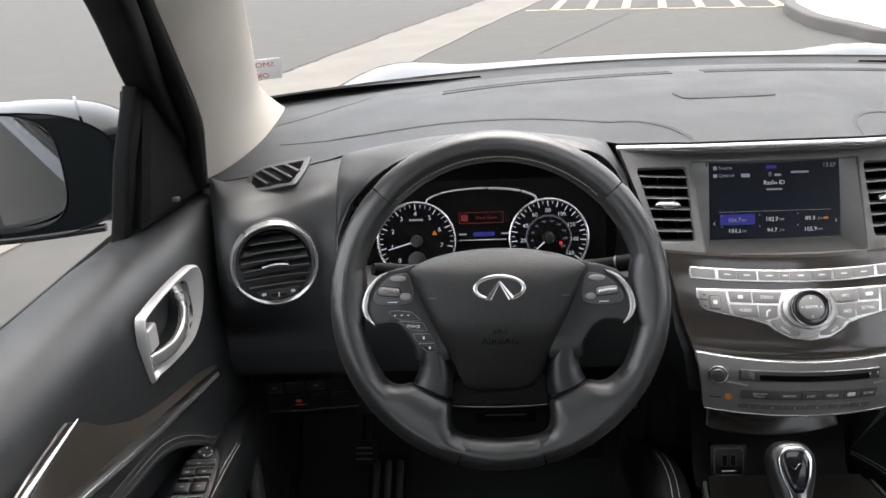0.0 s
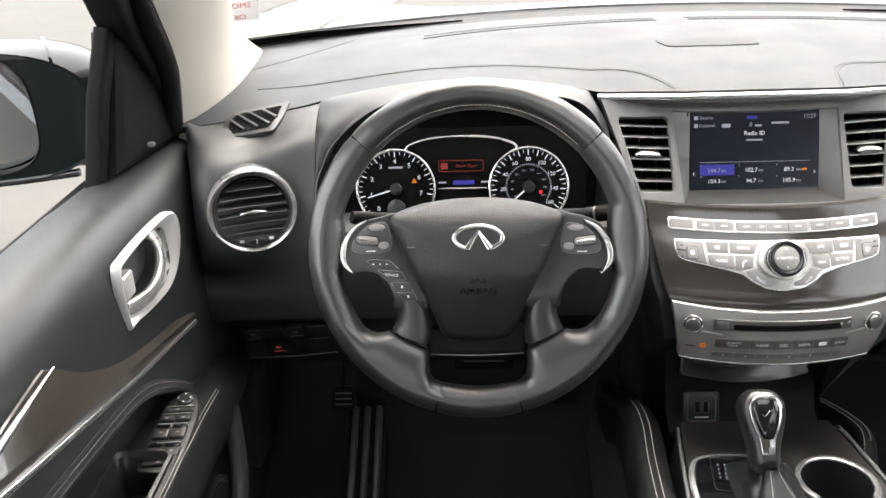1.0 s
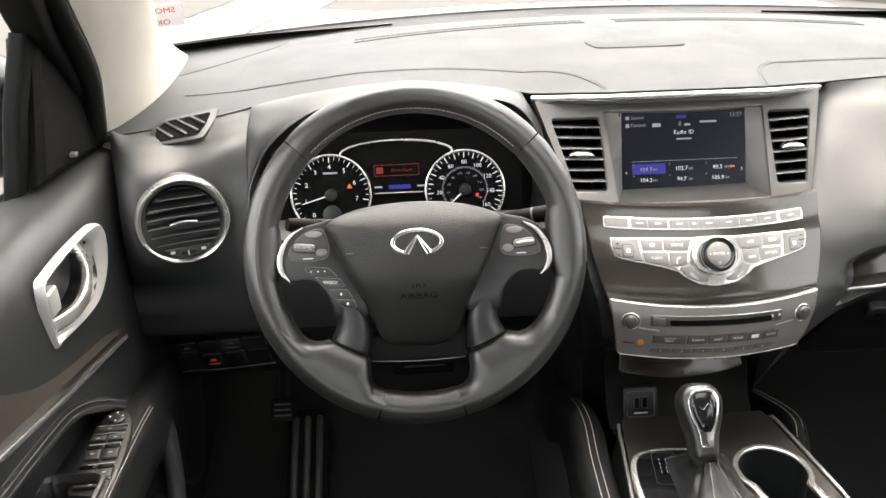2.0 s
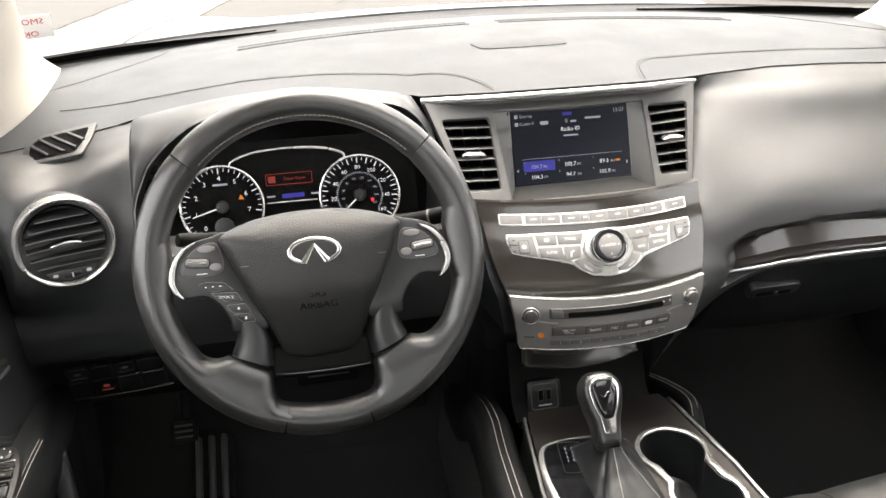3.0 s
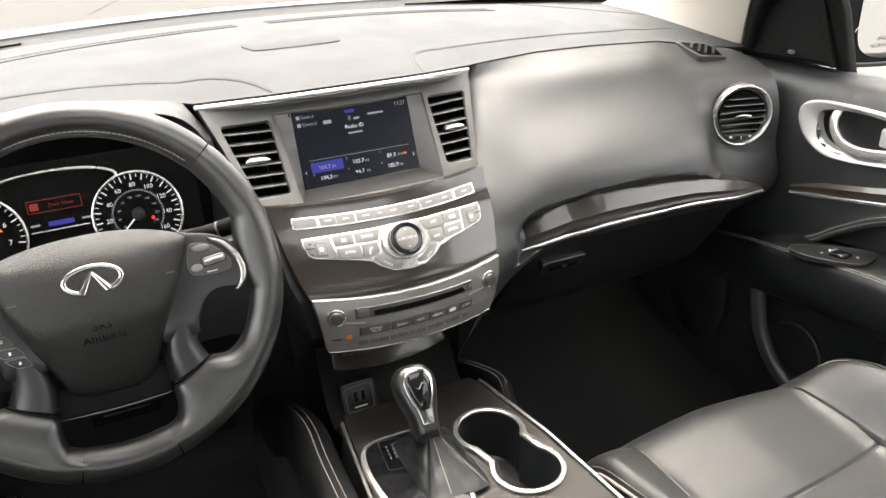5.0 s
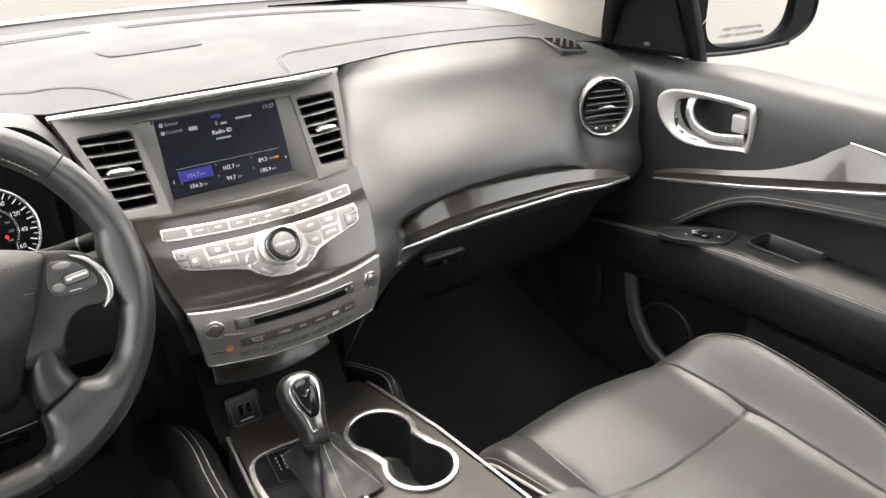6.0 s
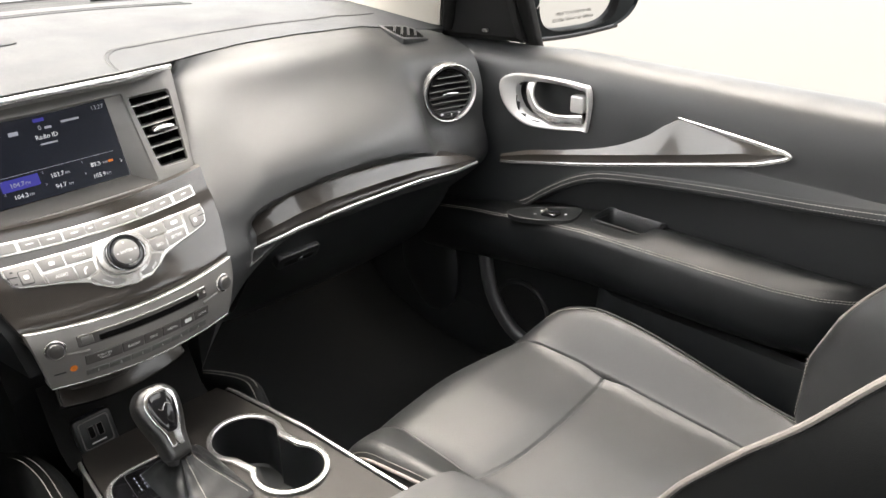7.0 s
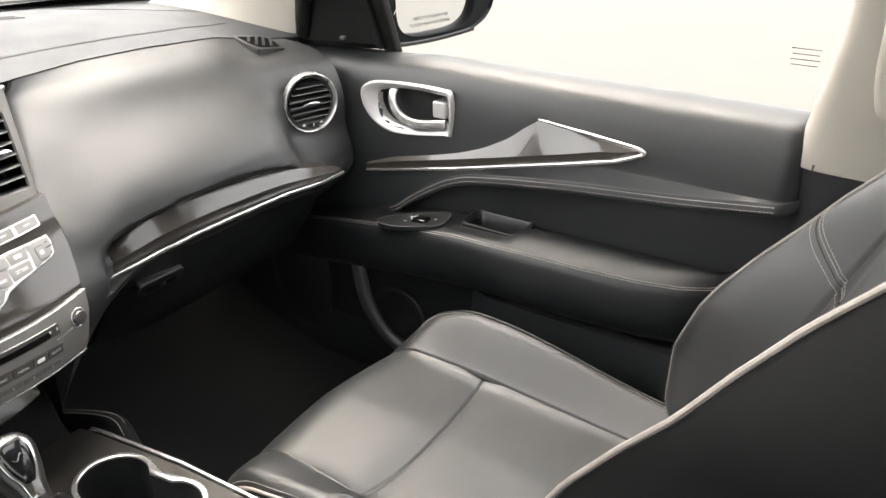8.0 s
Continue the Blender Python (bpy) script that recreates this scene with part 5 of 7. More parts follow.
        r_in = float(np.interp(g, [158, 164, 169, 174, 180, 186, 190, 194], [0.160, 0.157, 0.151, 0.149, 0.149, 0.151, 0.155, 0.160]))
        ang = radians(g) if s < 0 else radians(180 - g)
        gus.append([on_wheel((r_in + (0.172 - r_in) * f) * math.cos(ang) + dx, (r_in + (0.172 - r_in) * f) * math.sin(ang), w) for f, w in ((0.0, -0.014), (0.0, 0.004), (0.1, 0.0090), (0.4, 0.0130), (0.7, 0.0158), (1.0, 0.0170))])
    part("rim_gusset", loft(gus), WHEEL_LEATHER, wheel, "leather rim gusset", 70)
    lift = 0.0 if s < 0 else -0.0045
    outer = [(-0.119, 0.0345), (-0.1345, 0.0275), (-0.1465, 0.0125), (-0.1510, -0.0040), (-0.1475, -0.0170), (-0.1380, -0.0255)]
    inner = [(-0.1225, 0.0305), (-0.1320, 0.0242), (-0.1408, 0.0115), (-0.1445, -0.0050), (-0.1425, -0.0150), (-0.1365, -0.0240)]
    ring = curve([(x, y, 0) for x, y in outer], 5) + curve([(x, y, 0) for x, y in inner[::-1]], 5)
    part("silver_arc", prism(sp([(p.x, p.y + lift) for p in ring]), WM, 0.0125, 0.0016, 0.0), SILVER, spoke, "satin silver arc")
    pod = [(p.x, p.y + lift) for p in curve([(-0.1015, 0.0305, 0), (-0.1185, 0.0275, 0), (-0.1305, 0.0175, 0), (-0.1372, 0.0070, 0), (-0.1345, -0.0010, 0), (-0.1155, -0.0030, 0), (-0.0985, -0.0005, 0), (-0.0945, 0.0080, 0), (-0.0962, 0.0195, 0)], 4, True)]
    podp = part("button_pod", prism(sp(pod), WM, 0.0098, 0.0012, 0.0), GRAPHITE, spoke, "graphite button pod")
    part("pod_rim", tube([on_wheel(-s * x + dx, y, 0.0088) for x, y in pod + pod[:1]], 0.0007, 6, wn3), GREYMETAL, podp)
    rock = part("rocker_button", prism(rounded(sp([(-0.1325, 0.0085 + lift), (-0.1090, 0.0060 + lift), (-0.1085, 0.0145 + lift), (-0.1320, 0.0170 + lift)]), 0.004), WM, 0.0150, 0.002, 0.006), KEYGREY, podp, "grey rocker button with a bright ridge")
    part("rocker_ridge", tube([on_wheel(-s * x + dx, y + lift, 0.0152) for x, y in ((-0.1300, 0.0125), (-0.1205, 0.0118), (-0.1110, 0.0102))], 0.0016, 8, wn3), SILVER, rock)
    part("rocker_shadow", prism(rounded(sp([(-0.1345, 0.0068 + lift), (-0.1075, 0.0040 + lift), (-0.1070, 0.0160 + lift), (-0.1338, 0.0188 + lift)]), 0.005), WM, 0.0102, 0.0003, 0.006), HARD, podp)
    for (bx, by), (ra, rb) in (((-0.1100, 0.0252), (0.0090, 0.0036)), ((-0.1025, 0.0055), (0.0062, 0.0042))):
        part("button", prism(circle(ra, 20, -s * bx + dx, by + lift, rb), WM, 0.0122, 0.0012, 0.008), KEYGREY, podp)
    part("print", prism(rect(0.011, 0.0010, 0.0004, 2, s * 0.117 + dx, -0.0005 + lift), WM, 0.0103, 0, 0.0096), WHITE, podp)
keys = (([(-0.1215, -0.0112), (-0.1136, -0.0098), (-0.0965, -0.0118), (-0.0865, -0.0208), (-0.1088, -0.0198), (-0.1171, -0.0161)], 3), ([(-0.1107, -0.0215), (-0.0842, -0.0238), (-0.0793, -0.0325), (-0.0956, -0.0316), (-0.1030, -0.0270)], 0), ([(-0.0955, -0.0358), (-0.0767, -0.0362), (-0.0712, -0.0452), (-0.0905, -0.0440)], 1), ([(-0.0898, -0.0465), (-0.0708, -0.0470), (-0.0672, -0.0556), (-0.0800, -0.0556)], 1))
for outline, words in keys:
    def on_key(u, v, w):
        return on_wheel(u, v, w + 0.0078 + 0.05 * max(0.0, 0.112 - abs(u)) - 0.10 * max(0.0, -0.045 - v))
    outline = outline[::-1]
    b = part("spoke_button", prism(rounded(outline, 0.0012, 2), None, 0.0016, 0.0006, -0.004, shape=on_key), HARD, wheel, "flush switch on the spoke")
    edge = rounded(outline, 0.0012, 2)
    part("button_rim", tube([on_key(*p, 0.0006) for p in edge + edge[:1]], 0.00055, 5, wn3), GLINT_PRINT_GREY, b)
    cu, cv = sum(p[0] for p in outline) / len(outline), sum(p[1] for p in outline) / len(outline)
    if words:
        for i in range(words):
            part("print", prism(rect(0.0022, 0.0011 if words > 1 else 0.0030, 0.0005, 2, cu + 0.0075 * (i - (words - 1) / 2), cv), None, 0.0022, 0, 0.0012, shape=on_key), WHITE, b)
    else:
        lettering("SOURCE", 0.0040, None, WHITE, b, shape=lambda u, v, w, cu=cu, cv=cv: on_key(cu + u, cv + v - 0.08 * u, 0.0018 + w))

# emblem drawn as a plain split oval with a chevron
em = WM @ at(0.001, 0.0118, 0.0285, -4) @ Matrix.Scale(0.88, 4)
oval = [(0.0295 * math.cos(radians(a)), 0.0145 * math.sin(radians(a))) for a in [-62 + (304) * i / 60 for i in range(61)]]
path = [em @ Vector((u, v, 0.002)) for u, v in oval]
emblem = part("emblem", sweep(path, rect(0.0052, 0.0050, 0.0020, 3), em.to_3x3() @ Vector((0, 0, 1))), CHROME, wheel, "chrome split oval emblem")
for s in (-1, 1):
    a, b = em @ Vector((s * 0.0138, -0.0128, 0.002)), em @ Vector((0, 0.0085, 0.0025))
    part("emblem_limb", sweep([a, a.lerp(b, 0.5), b], rect(0.0062, 0.0046, 0.0020, 3), em.to_3x3() @ Vector((0, 0, 1)), scale=[1.35, 0.95, 0.45]), CHROME, emblem)
lettering("SRS", 0.0105, WM @ at(0, -0.0330, 0.0312, -10), DARK, wheel, spread=1.1)
lettering("AIRBAG", 0.0105, WM @ at(0, -0.0450, 0.0278, -20), DARK, wheel, spread=1.1)
for s in (-1, 1):
    part("horn_mark", tube([WM @ Vector((s * 0.068, 0.008, 0.0262)), WM @ Vector((s * 0.068, 0.003, 0.0262)), WM @ Vector((s * 0.076, 0.003, 0.0252))], 0.0006, 5), GREYMETAL, wheel)

# column stalks
for s in (-1, 1):
    a, b = Vector((-0.385 + s * 0.06, 0.10, 1.028)), Vector((-0.378 + s * 0.152, 0.060, 1.058))
    stalk = part("stalk", tube([a.lerp(b, i / 8) for i in range(9)], 0.0085, 14, scale=[0.75, 0.8, 0.9, 1.0, 1.05, 1.1, 1.1, 1.05, 0.85]), RUBBER, wheel, "control stalk")
    if s > 0:
        part("stalk_ring", tube([a.lerp(b, k) for k in (0.82, 0.838)], 0.0100, 18), GREYMETAL, stalk)
        part("stalk_tip", tube([a.lerp(b, k) for k in (0.86, 1.04)], 0.0098, 18), RUBBER, stalk)
    for k in (0.45, 0.60):
        part("print", tube([a.lerp(b, k) + Vector((0, -0.0078, 0.004)), a.lerp(b, k + 0.06) + Vector((0, -0.0080, 0.004))], 0.0006, 4), KEYGREY, stalk)

# ---- centre console ----
console = thing("centre_console", (0, -0.05, 0.45), "black centre console with a shifter plate, cup holders and padded sides", "console")
CZ = 0.712


def console_half(y):
    return float(np.interp(y, [-0.60, -0.25, -0.05, 0.10, 0.14], [0.142, 0.140, 0.130, 0.110, 0.098]))


ys = [0.135 - 0.40 * i / 26 for i in range(27)]
CUPS = ((0.062, -0.008, 0.043), (0.068, -0.098, 0.043))


bodyrows = []
for y in ys:
    h = console_half(y)
    z = CZ - 0.05 * max(0.0, (y - 0.10) / 0.035) ** 2
    bodyrows.append([Vector((x, y, q)) for x, q in ((-h - 0.012, 0.42), (-h - 0.006, z - 0.05), (-h, z - 0.008), (-h + 0.008, z), (h - 0.008, z), (h, z - 0.008), (h + 0.006, z - 0.05), (h + 0.012, 0.42))])
part("console_body", loft([[p for p in r[:3]] for r in bodyrows]), HARD, console)
part("console_body", loft([[p for p in r[-3:]] for r in bodyrows]), HARD, console)
# top plate with the cup opening left open
def cup_outline(grow=0.0, n=30):
    """Outline of the twin cup opening, waisted between the two cups."""
    pts = []
    (ax, ay, r), (bx, by, q) = CUPS
    for i in range(n):
        a = radians(-38 + 256 * i / (n - 1))
        pts.append((ax + (r + grow) * math.cos(a), ay + (r + grow) * math.sin(a)))
    for i in range(n):
        a = radians(142 + 256 * i / (n - 1))
        pts.append((bx + (q + grow) * math.cos(a), by + (q + grow) * math.sin(a)))
    return pts


ys_top = [y for y in ys if y < 0.125]
top_out = inset([(-console_half(y) + 0.004, y) for y in ys_top] + [(console_half(y) - 0.004, y) for y in reversed(ys_top)], 0.0)
part("tray_lip", loft([[Vector((x, ys_top[0] + d, z)) for x in (-0.100, 0.0, 0.100)] for d, z in ((-0.001, CZ), (0.001, CZ - 0.002), (0.002, CZ - 0.036))]), HARD, console)
hole_pts = cup_outline(0.003)
bm = bmesh.new()
ov = [bm.verts.new((p.x, p.y, CZ)) for p in top_out]
hv = [bm.verts.new((x, y, CZ)) for x, y in hole_pts]
edges = [bm.edges.new((r[i], r[(i + 1) % len(r)])) for r in (ov, hv) for i in range(len(r))]
bmesh.ops.triangle_fill(bm, edges=edges, use_beauty=True)
part("console_top", bm, WOOD_TOP, console, "dark woven console top")
cup = part("cup_holder", loft([[Vector((0.0655 + (x - 0.0655) * k, -0.053 + (y + 0.053) * k, z)) for x, y in cup_outline(0.001)] for z, k in ((CZ + 0.001, 1.0), (CZ - 0.03, 0.985), (CZ - 0.075, 0.95), (CZ - 0.078, 0.90), (CZ - 0.078, 0.3))], ring=True), HARD, console, "twin cup holder with a bright rim")
rimp = [Vector((x, y, CZ + 0.002)) for x, y in cup_outline(0.003)]
part("cup_rim", sweep(rimp, rect(0.0080, 0.0055, 0.002, 3), closed=True, scale=[1.0 + 0.9 * math.exp(-(((p.y + 0.053) / 0.016) ** 2)) for p in rimp]), BRIGHT, cup, "bright metal rim")
edge_r = [Vector((console_half(y) + 0.001, y, CZ + 0.001 - 0.05 * max(0.0, (y - 0.10) / 0.035) ** 2)) for y in ys]
part("edge_strip", sweep(edge_r, rect(0.0055, 0.005, 0.002, 3)), BRIGHT, console, "bright edge strip")
part("edge_strip", sweep([Vector((-p.x, p.y, p.z)) for p in edge_r], rect(0.005, 0.005, 0.002, 3)), GREYMETAL, console)
part("console_button", revolve([(0.010, 0), (0.010, 0.003), (0.008, 0.0045), (0.0055, 0.004), (0.001, 0.004)], at(0.030, -0.205, CZ), 24), SILVER, console)
part("console_button", revolve([(0.010, 0), (0.010, 0.003), (0.008, 0.0045), (0.0055, 0.004), (0.001, 0.004)], at(0.075, -0.205, CZ), 24), SILVER, console)

# padded sides with stitching
for s in (-1, 1):
    pad = [Vector((s * p.x, p.y, p.z)) for p in curve([(0.150, 0.40, 0.56), (0.150, 0.30, 0.615), (0.146, 0.21, 0.660), (0.150, 0.12, 0.688)] + ([(0.160, 0.02, 0.695), (0.166, -0.15, 0.695), (0.166, -0.45, 0.70)] if s < 0 else [(0.146, 0.085, 0.676), (0.140, 0.055, 0.64)]), 8)]
    # the pad's darker material stands in for shade beside the console
    side = part("side_pad", sweep(pad, [((0.024 if s < 0 else 0.013) * math.cos(t), (0.022 if s < 0 else 0.013) * math.sin(t) if math.sin(t) > 0 else 0.20 * math.sin(t)) for t in [2 * math.pi * i / 20 for i in range(20)]]), SHADED_SIDE, console, "padded console side with stitching")
    for d in (-0.005, 0.004):
        part("stitching", stitches([p + Vector((d, 0, 0.0222 if s < 0 else 0.0132)) for p in pad], (0, 0, 1)), THREAD, side)
    part("side_wall", loft([[Vector((s * x, y, z)) for y in (0.42, 0.2, 0.0, -0.3, -0.6)] for x, z in ((0.168, 0.60), (0.185, 0.42))]), CARPET, console)

# front tray with the charging port
tray = [[Vector((x, y, z)) for x in (-0.108, -0.05, 0, 0.05, 0.108)] for y, z in ((0.105, CZ - 0.030), (0.150, 0.672), (0.178, 0.690), (0.200, 0.740), (0.21, 0.775))]
part("front_tray", loft(tray), RUBBER, console)
um = basis((-0.060, 0.172, 0.699), (1, 0, 0), (0, 0.30, 0.86))
port = part("charging_port", prism(rect(0.052, 0.050, 0.006, 4), um, 0.006, 0.002, -0.006), HARD, console, "double charging socket")
part("port_frame", loft([[um @ Vector((u, v, w)) for u, v in rect(0.042 - q, 0.040 - q, 0.004, 3)] for q, w in ((0, 0.006), (0, 0.0078), (0.003, 0.0078), (0.003, 0.006))], ring=True), GREYMETAL, port)
for u in (-0.006, 0.006):
    part("socket", prism(rect(0.0075, 0.016, 0.001, 2, u, 0.002), um, 0.0070, 0, 0.0058), DARK, port)
    part("socket_rim", loft([[um @ Vector((a, b, w)) for a, b in rect(0.0085 - q, 0.017 - q, 0.001, 2, u, 0.002)] for q, w in ((0, 0.006), (0, 0.0076), (0.0014, 0.0076), (0.0014, 0.006))], ring=True), GREYMETAL, port)
part("print", prism(rect(0.020, 0.0018, 0, 1, 0, -0.0135), um, 0.0066, 0, 0.0058), WHITE, port)
part("foot_ramp", loft([[Vector((x, y, z)) for x in (-0.11, 0.0, 0.11)] for y, z in ((0.14, CZ - 0.04), (0.16, 0.60), (0.25, 0.55))]), HARD, console)

# padded lid behind the cups
lid_rows = []
for k, dz in ((1.0, -0.34), (1.0, -0.035), (0.995, -0.012), (0.97, -0.003), (0.90, 0.0), (0.5, 0.003), (0.05, 0.004)):
    lid_rows.append([Vector((p.x * k, -0.47 + (p.y + 0.47) * k, 0.792 + dz)) for p in curve([(-0.150, -0.330, 0), (-0.122, -0.296, 0), (0, -0.280, 0), (0.122, -0.296, 0), (0.150, -0.330, 0), (0.157, -0.47, 0), (0.154, -0.66, 0), (0, -0.68, 0), (-0.154, -0.66, 0), (-0.157, -0.47, 0)], 5, True)])
single("console_armrest", loft(lid_rows, ring=True, caps=True), LEATHER, "black leather padded console armrest lid", "armrest")

# ---- gear selector ----
shifter = thing("gear_selector", (-0.035, -0.02, CZ), "gear selector with a leather boot and chrome and black grip", "gear selector")
pm2 = at(-0.062, -0.028, CZ)
base_out = curve([(-0.058, 0.030, 0), (-0.040, 0.066, 0), (0.010, 0.072, 0), (0.046, 0.060, 0), (0.050, 0.0, 0), (0.042, -0.10, 0), (0.0, -0.115, 0), (-0.048, -0.105, 0), (-0.060, -0.04, 0)], 5, True)
gate = part("gate_plate", prism([(p.x, p.y) for p in base_out], pm2, 0.006, 0.003, -0.004), SILVER, shifter, "silver framed shift gate")
part("gate_inlay", prism(inset([(p.x, p.y) for p in base_out], 0.007), pm2, 0.0072, 0.001, 0.004), GLOSS, gate)
im = at(-0.078, 0.004, CZ + 0.0072, 0, 0, -8)
for k, word in enumerate(("P", "R", "N", "D")):
    lettering(word, 0.0070, im @ at(0.006, 0.015 - 0.0080 * k, 0.0002), LIT_DIM, gate)
    part("print", prism(rect(0.0012, 0.003, 0, 1, -0.003, 0.015 - 0.0080 * k), im, 0.0006), LIT_DIM, gate)
part("window_edge", loft([[im @ Vector((u, v, w)) for u, v in rect(0.032 - q, 0.062 - q, 0.005, 3, 0.004, -0.002)] for q, w in ((0, 0), (0, 0.0008), (0.0010, 0.0008), (0.0010, 0))], ring=True), HARD, gate)
# leather boot, folded
foot = curve([(-0.072, 0.012, 0), (-0.066, 0.024, 0), (-0.030, 0.028, 0), (0.004, 0.024, 0), (0.012, 0.010, 0), (0.012, -0.045, 0), (0.010, -0.098, 0), (0.002, -0.108, 0), (-0.030, -0.110, 0), (-0.066, -0.108, 0), (-0.074, -0.096, 0), (-0.075, -0.040, 0)], 5, True)
neck = Vector((-0.034, -0.020, 0))
boot_rows = []
for i in range(15):
    t = i / 14
    k = (1 - t) ** 1.45 * 0.80 + 0.20
    row = []
    for j, p in enumerate(foot):
        ripple = 1 + 0.10 * abs(math.sin(j * math.pi / 15 + 0.6 * math.sin(t * 5))) * math.sin(math.pi * t) + 0.03 * math.sin(t * 19 + j * 0.35) * math.sin(math.pi * t)
        q = neck + (p - neck) * max(0.19, k * ripple)
        row.append(Vector((q.x, q.y, CZ + 0.006 + 0.040 * t + 0.002 * math.sin(j * 1.1) * math.sin(math.pi * t))))
    boot_rows.append(row)
part("boot", loft(boot_rows, ring=True), SOFT, shifter, "wrinkled leather boot")
for j in (17, 34, 42):
    part("stitching", stitches([r[j] for r in boot_rows[1:]], (0, -0.4, 1), 0.0040, 0.0028, 0.0005, 0.0008), THREAD, shifter)
lean = Vector((0.0, 0.22, 1)).normalized()
k0 = Vector((-0.038, -0.022, CZ + 0.036))
km2 = basis(k0, (1, 0, 0), (0, 1, -0.22))
secs = []
for w, rx, ry, oy in ((0.0, 0.0125, 0.0135, 0), (0.010, 0.0135, 0.0145, 0), (0.022, 0.0135, 0.0150, 0.002), (0.036, 0.0145, 0.0150, 0.007), (0.050, 0.0170, 0.0150, 0.014), (0.064, 0.0180, 0.0140, 0.021), (0.074, 0.0150, 0.0110, 0.024), (0.078, 0.001, 0.001, 0.024)):
    rx, ry = rx * 1.16, ry * 1.10
    secs.append([km2 @ Vector((rx * math.cos(a) * (1 - 0.12 * math.sin(a)), oy + ry * math.sin(a), w)) for a in [2 * math.pi * i / 28 for i in range(28)]])
grip = part("grip", loft(secs, ring=True, caps=True), WHEEL_LEATHER, shifter, "leather grip")
def half_outline(points):
    """A closed outline from its half, mirrored across the middle."""
    return [(p.x, p.y) for p in curve([(x, y, 0) for x, y in points] + [(-x, y, 0) for x, y in reversed(points)], 4, True)]


fm = basis((-0.040, -0.008, CZ + 0.1045), (1, 0, 0), (0, 0.55, 0.83))
part("grip_head", prism(half_outline(((0.011, 0.0300), (0.0235, 0.0200), (0.0272, 0.0060), (0.0240, -0.0150), (0.0180, -0.0370), (0.0160, -0.0560), (0.0100, -0.0620)))[::-1], fm, 0.002, 0.011, -0.026), WHEEL_LEATHER, grip, "leather egg-shaped grip head")
part("chrome_shield", prism(half_outline(((0.009, 0.0245), (0.0175, 0.0165), (0.0200, 0.0060), (0.0165, -0.0120), (0.0105, -0.0280), (0.0085, -0.0440), (0.0050, -0.0470)))[::-1], fm, 0.0042, 0.002, -0.012), CHROME, grip, "chrome shield on the grip")
ins = half_outline(((0.0075, 0.0210), (0.0140, 0.0140), (0.0158, 0.0050), (0.0128, -0.0110), (0.0066, -0.0255), (0.0030, -0.0275)))
part("black_insert", loft([[fm @ Vector((x * k, -0.003 + (y + 0.003) * k, w)) for x, y in ins] for k, w in ((1.0, 0.002), (1.0, 0.0048), (0.93, 0.0060), (0.75, 0.0072), (0.5, 0.0080), (0.25, 0.0084), (0.03, 0.0085))], ring=True, caps=True), GLOSS, grip, "gloss black insert")
part("insert_mark", tube([fm @ Vector((u, 0.003 + 0.0032 * math.sin(u * 420), 0.0088)) for u in [-0.0075 + 0.015 * i / 12 for i in range(13)]], 0.0008, 5), CHROME, grip)
part("neck_band", revolve([(0.0150, 0.0), (0.0155, 0.003), (0.0150, 0.006), (0.0135, 0.006)], km2 @ at(0, 0, 0.012), 28), GREYMETAL, grip)
part("neck_stitch", stitches([k0 + lean * (0.004 + 0.055 * i / 10) + Vector((0.0142, -0.004, 0)) for i in range(11)], (1, 0, 0)), THREAD, grip)

# ---- floor and pedals ----
floor_rows = [[Vector((x, y, z)) for x in (-0.85, -0.5, -0.2, 0.2, 0.5, 0.85)] for y, z in ((-3.0, 0.42), (-0.6, 0.42), (0.30, 0.42), (0.48, 0.47), (0.72, 0.62), (0.85, 0.90), (0.85, 1.10))]
single("floor", loft(floor_rows), CARPET, "black carpeted footwell and cabin floor", "floor", "structure")
mat_rows = [[Vector((x, y, z + 0.008)) for x in [-0.60 + 0.40 * i / 8 for i in range(9)]] for y, z in ((-0.25, 0.42), (0.0, 0.42), (0.29, 0.422), (0.42, 0.452))]
single("floor_mat", shell(mat_rows, (0, 0, -0.006)), CARPET, "black carpet mat in the driver's footwell", "floor mat")
rest = thing("foot_rest", (-0.585, 0.42, 0.45), "ribbed black rubber foot rest", "foot rest")
rm = basis((-0.585, 0.318, 0.470), (1, 0, 0), (-0.12, 0.82, 0.50))
part("rest_plate", prism(rect(0.070, 0.26, 0.012, 4), rm, 0.0, 0.0, -0.02), RUBBER, rest)
for i in range(3):
    part("rib", prism(rect(0.0110, 0.23, 0.005, 4, -0.0215 + 0.0215 * i, 0), rm, 0.009, 0.004, -0.002), TREAD, rest)
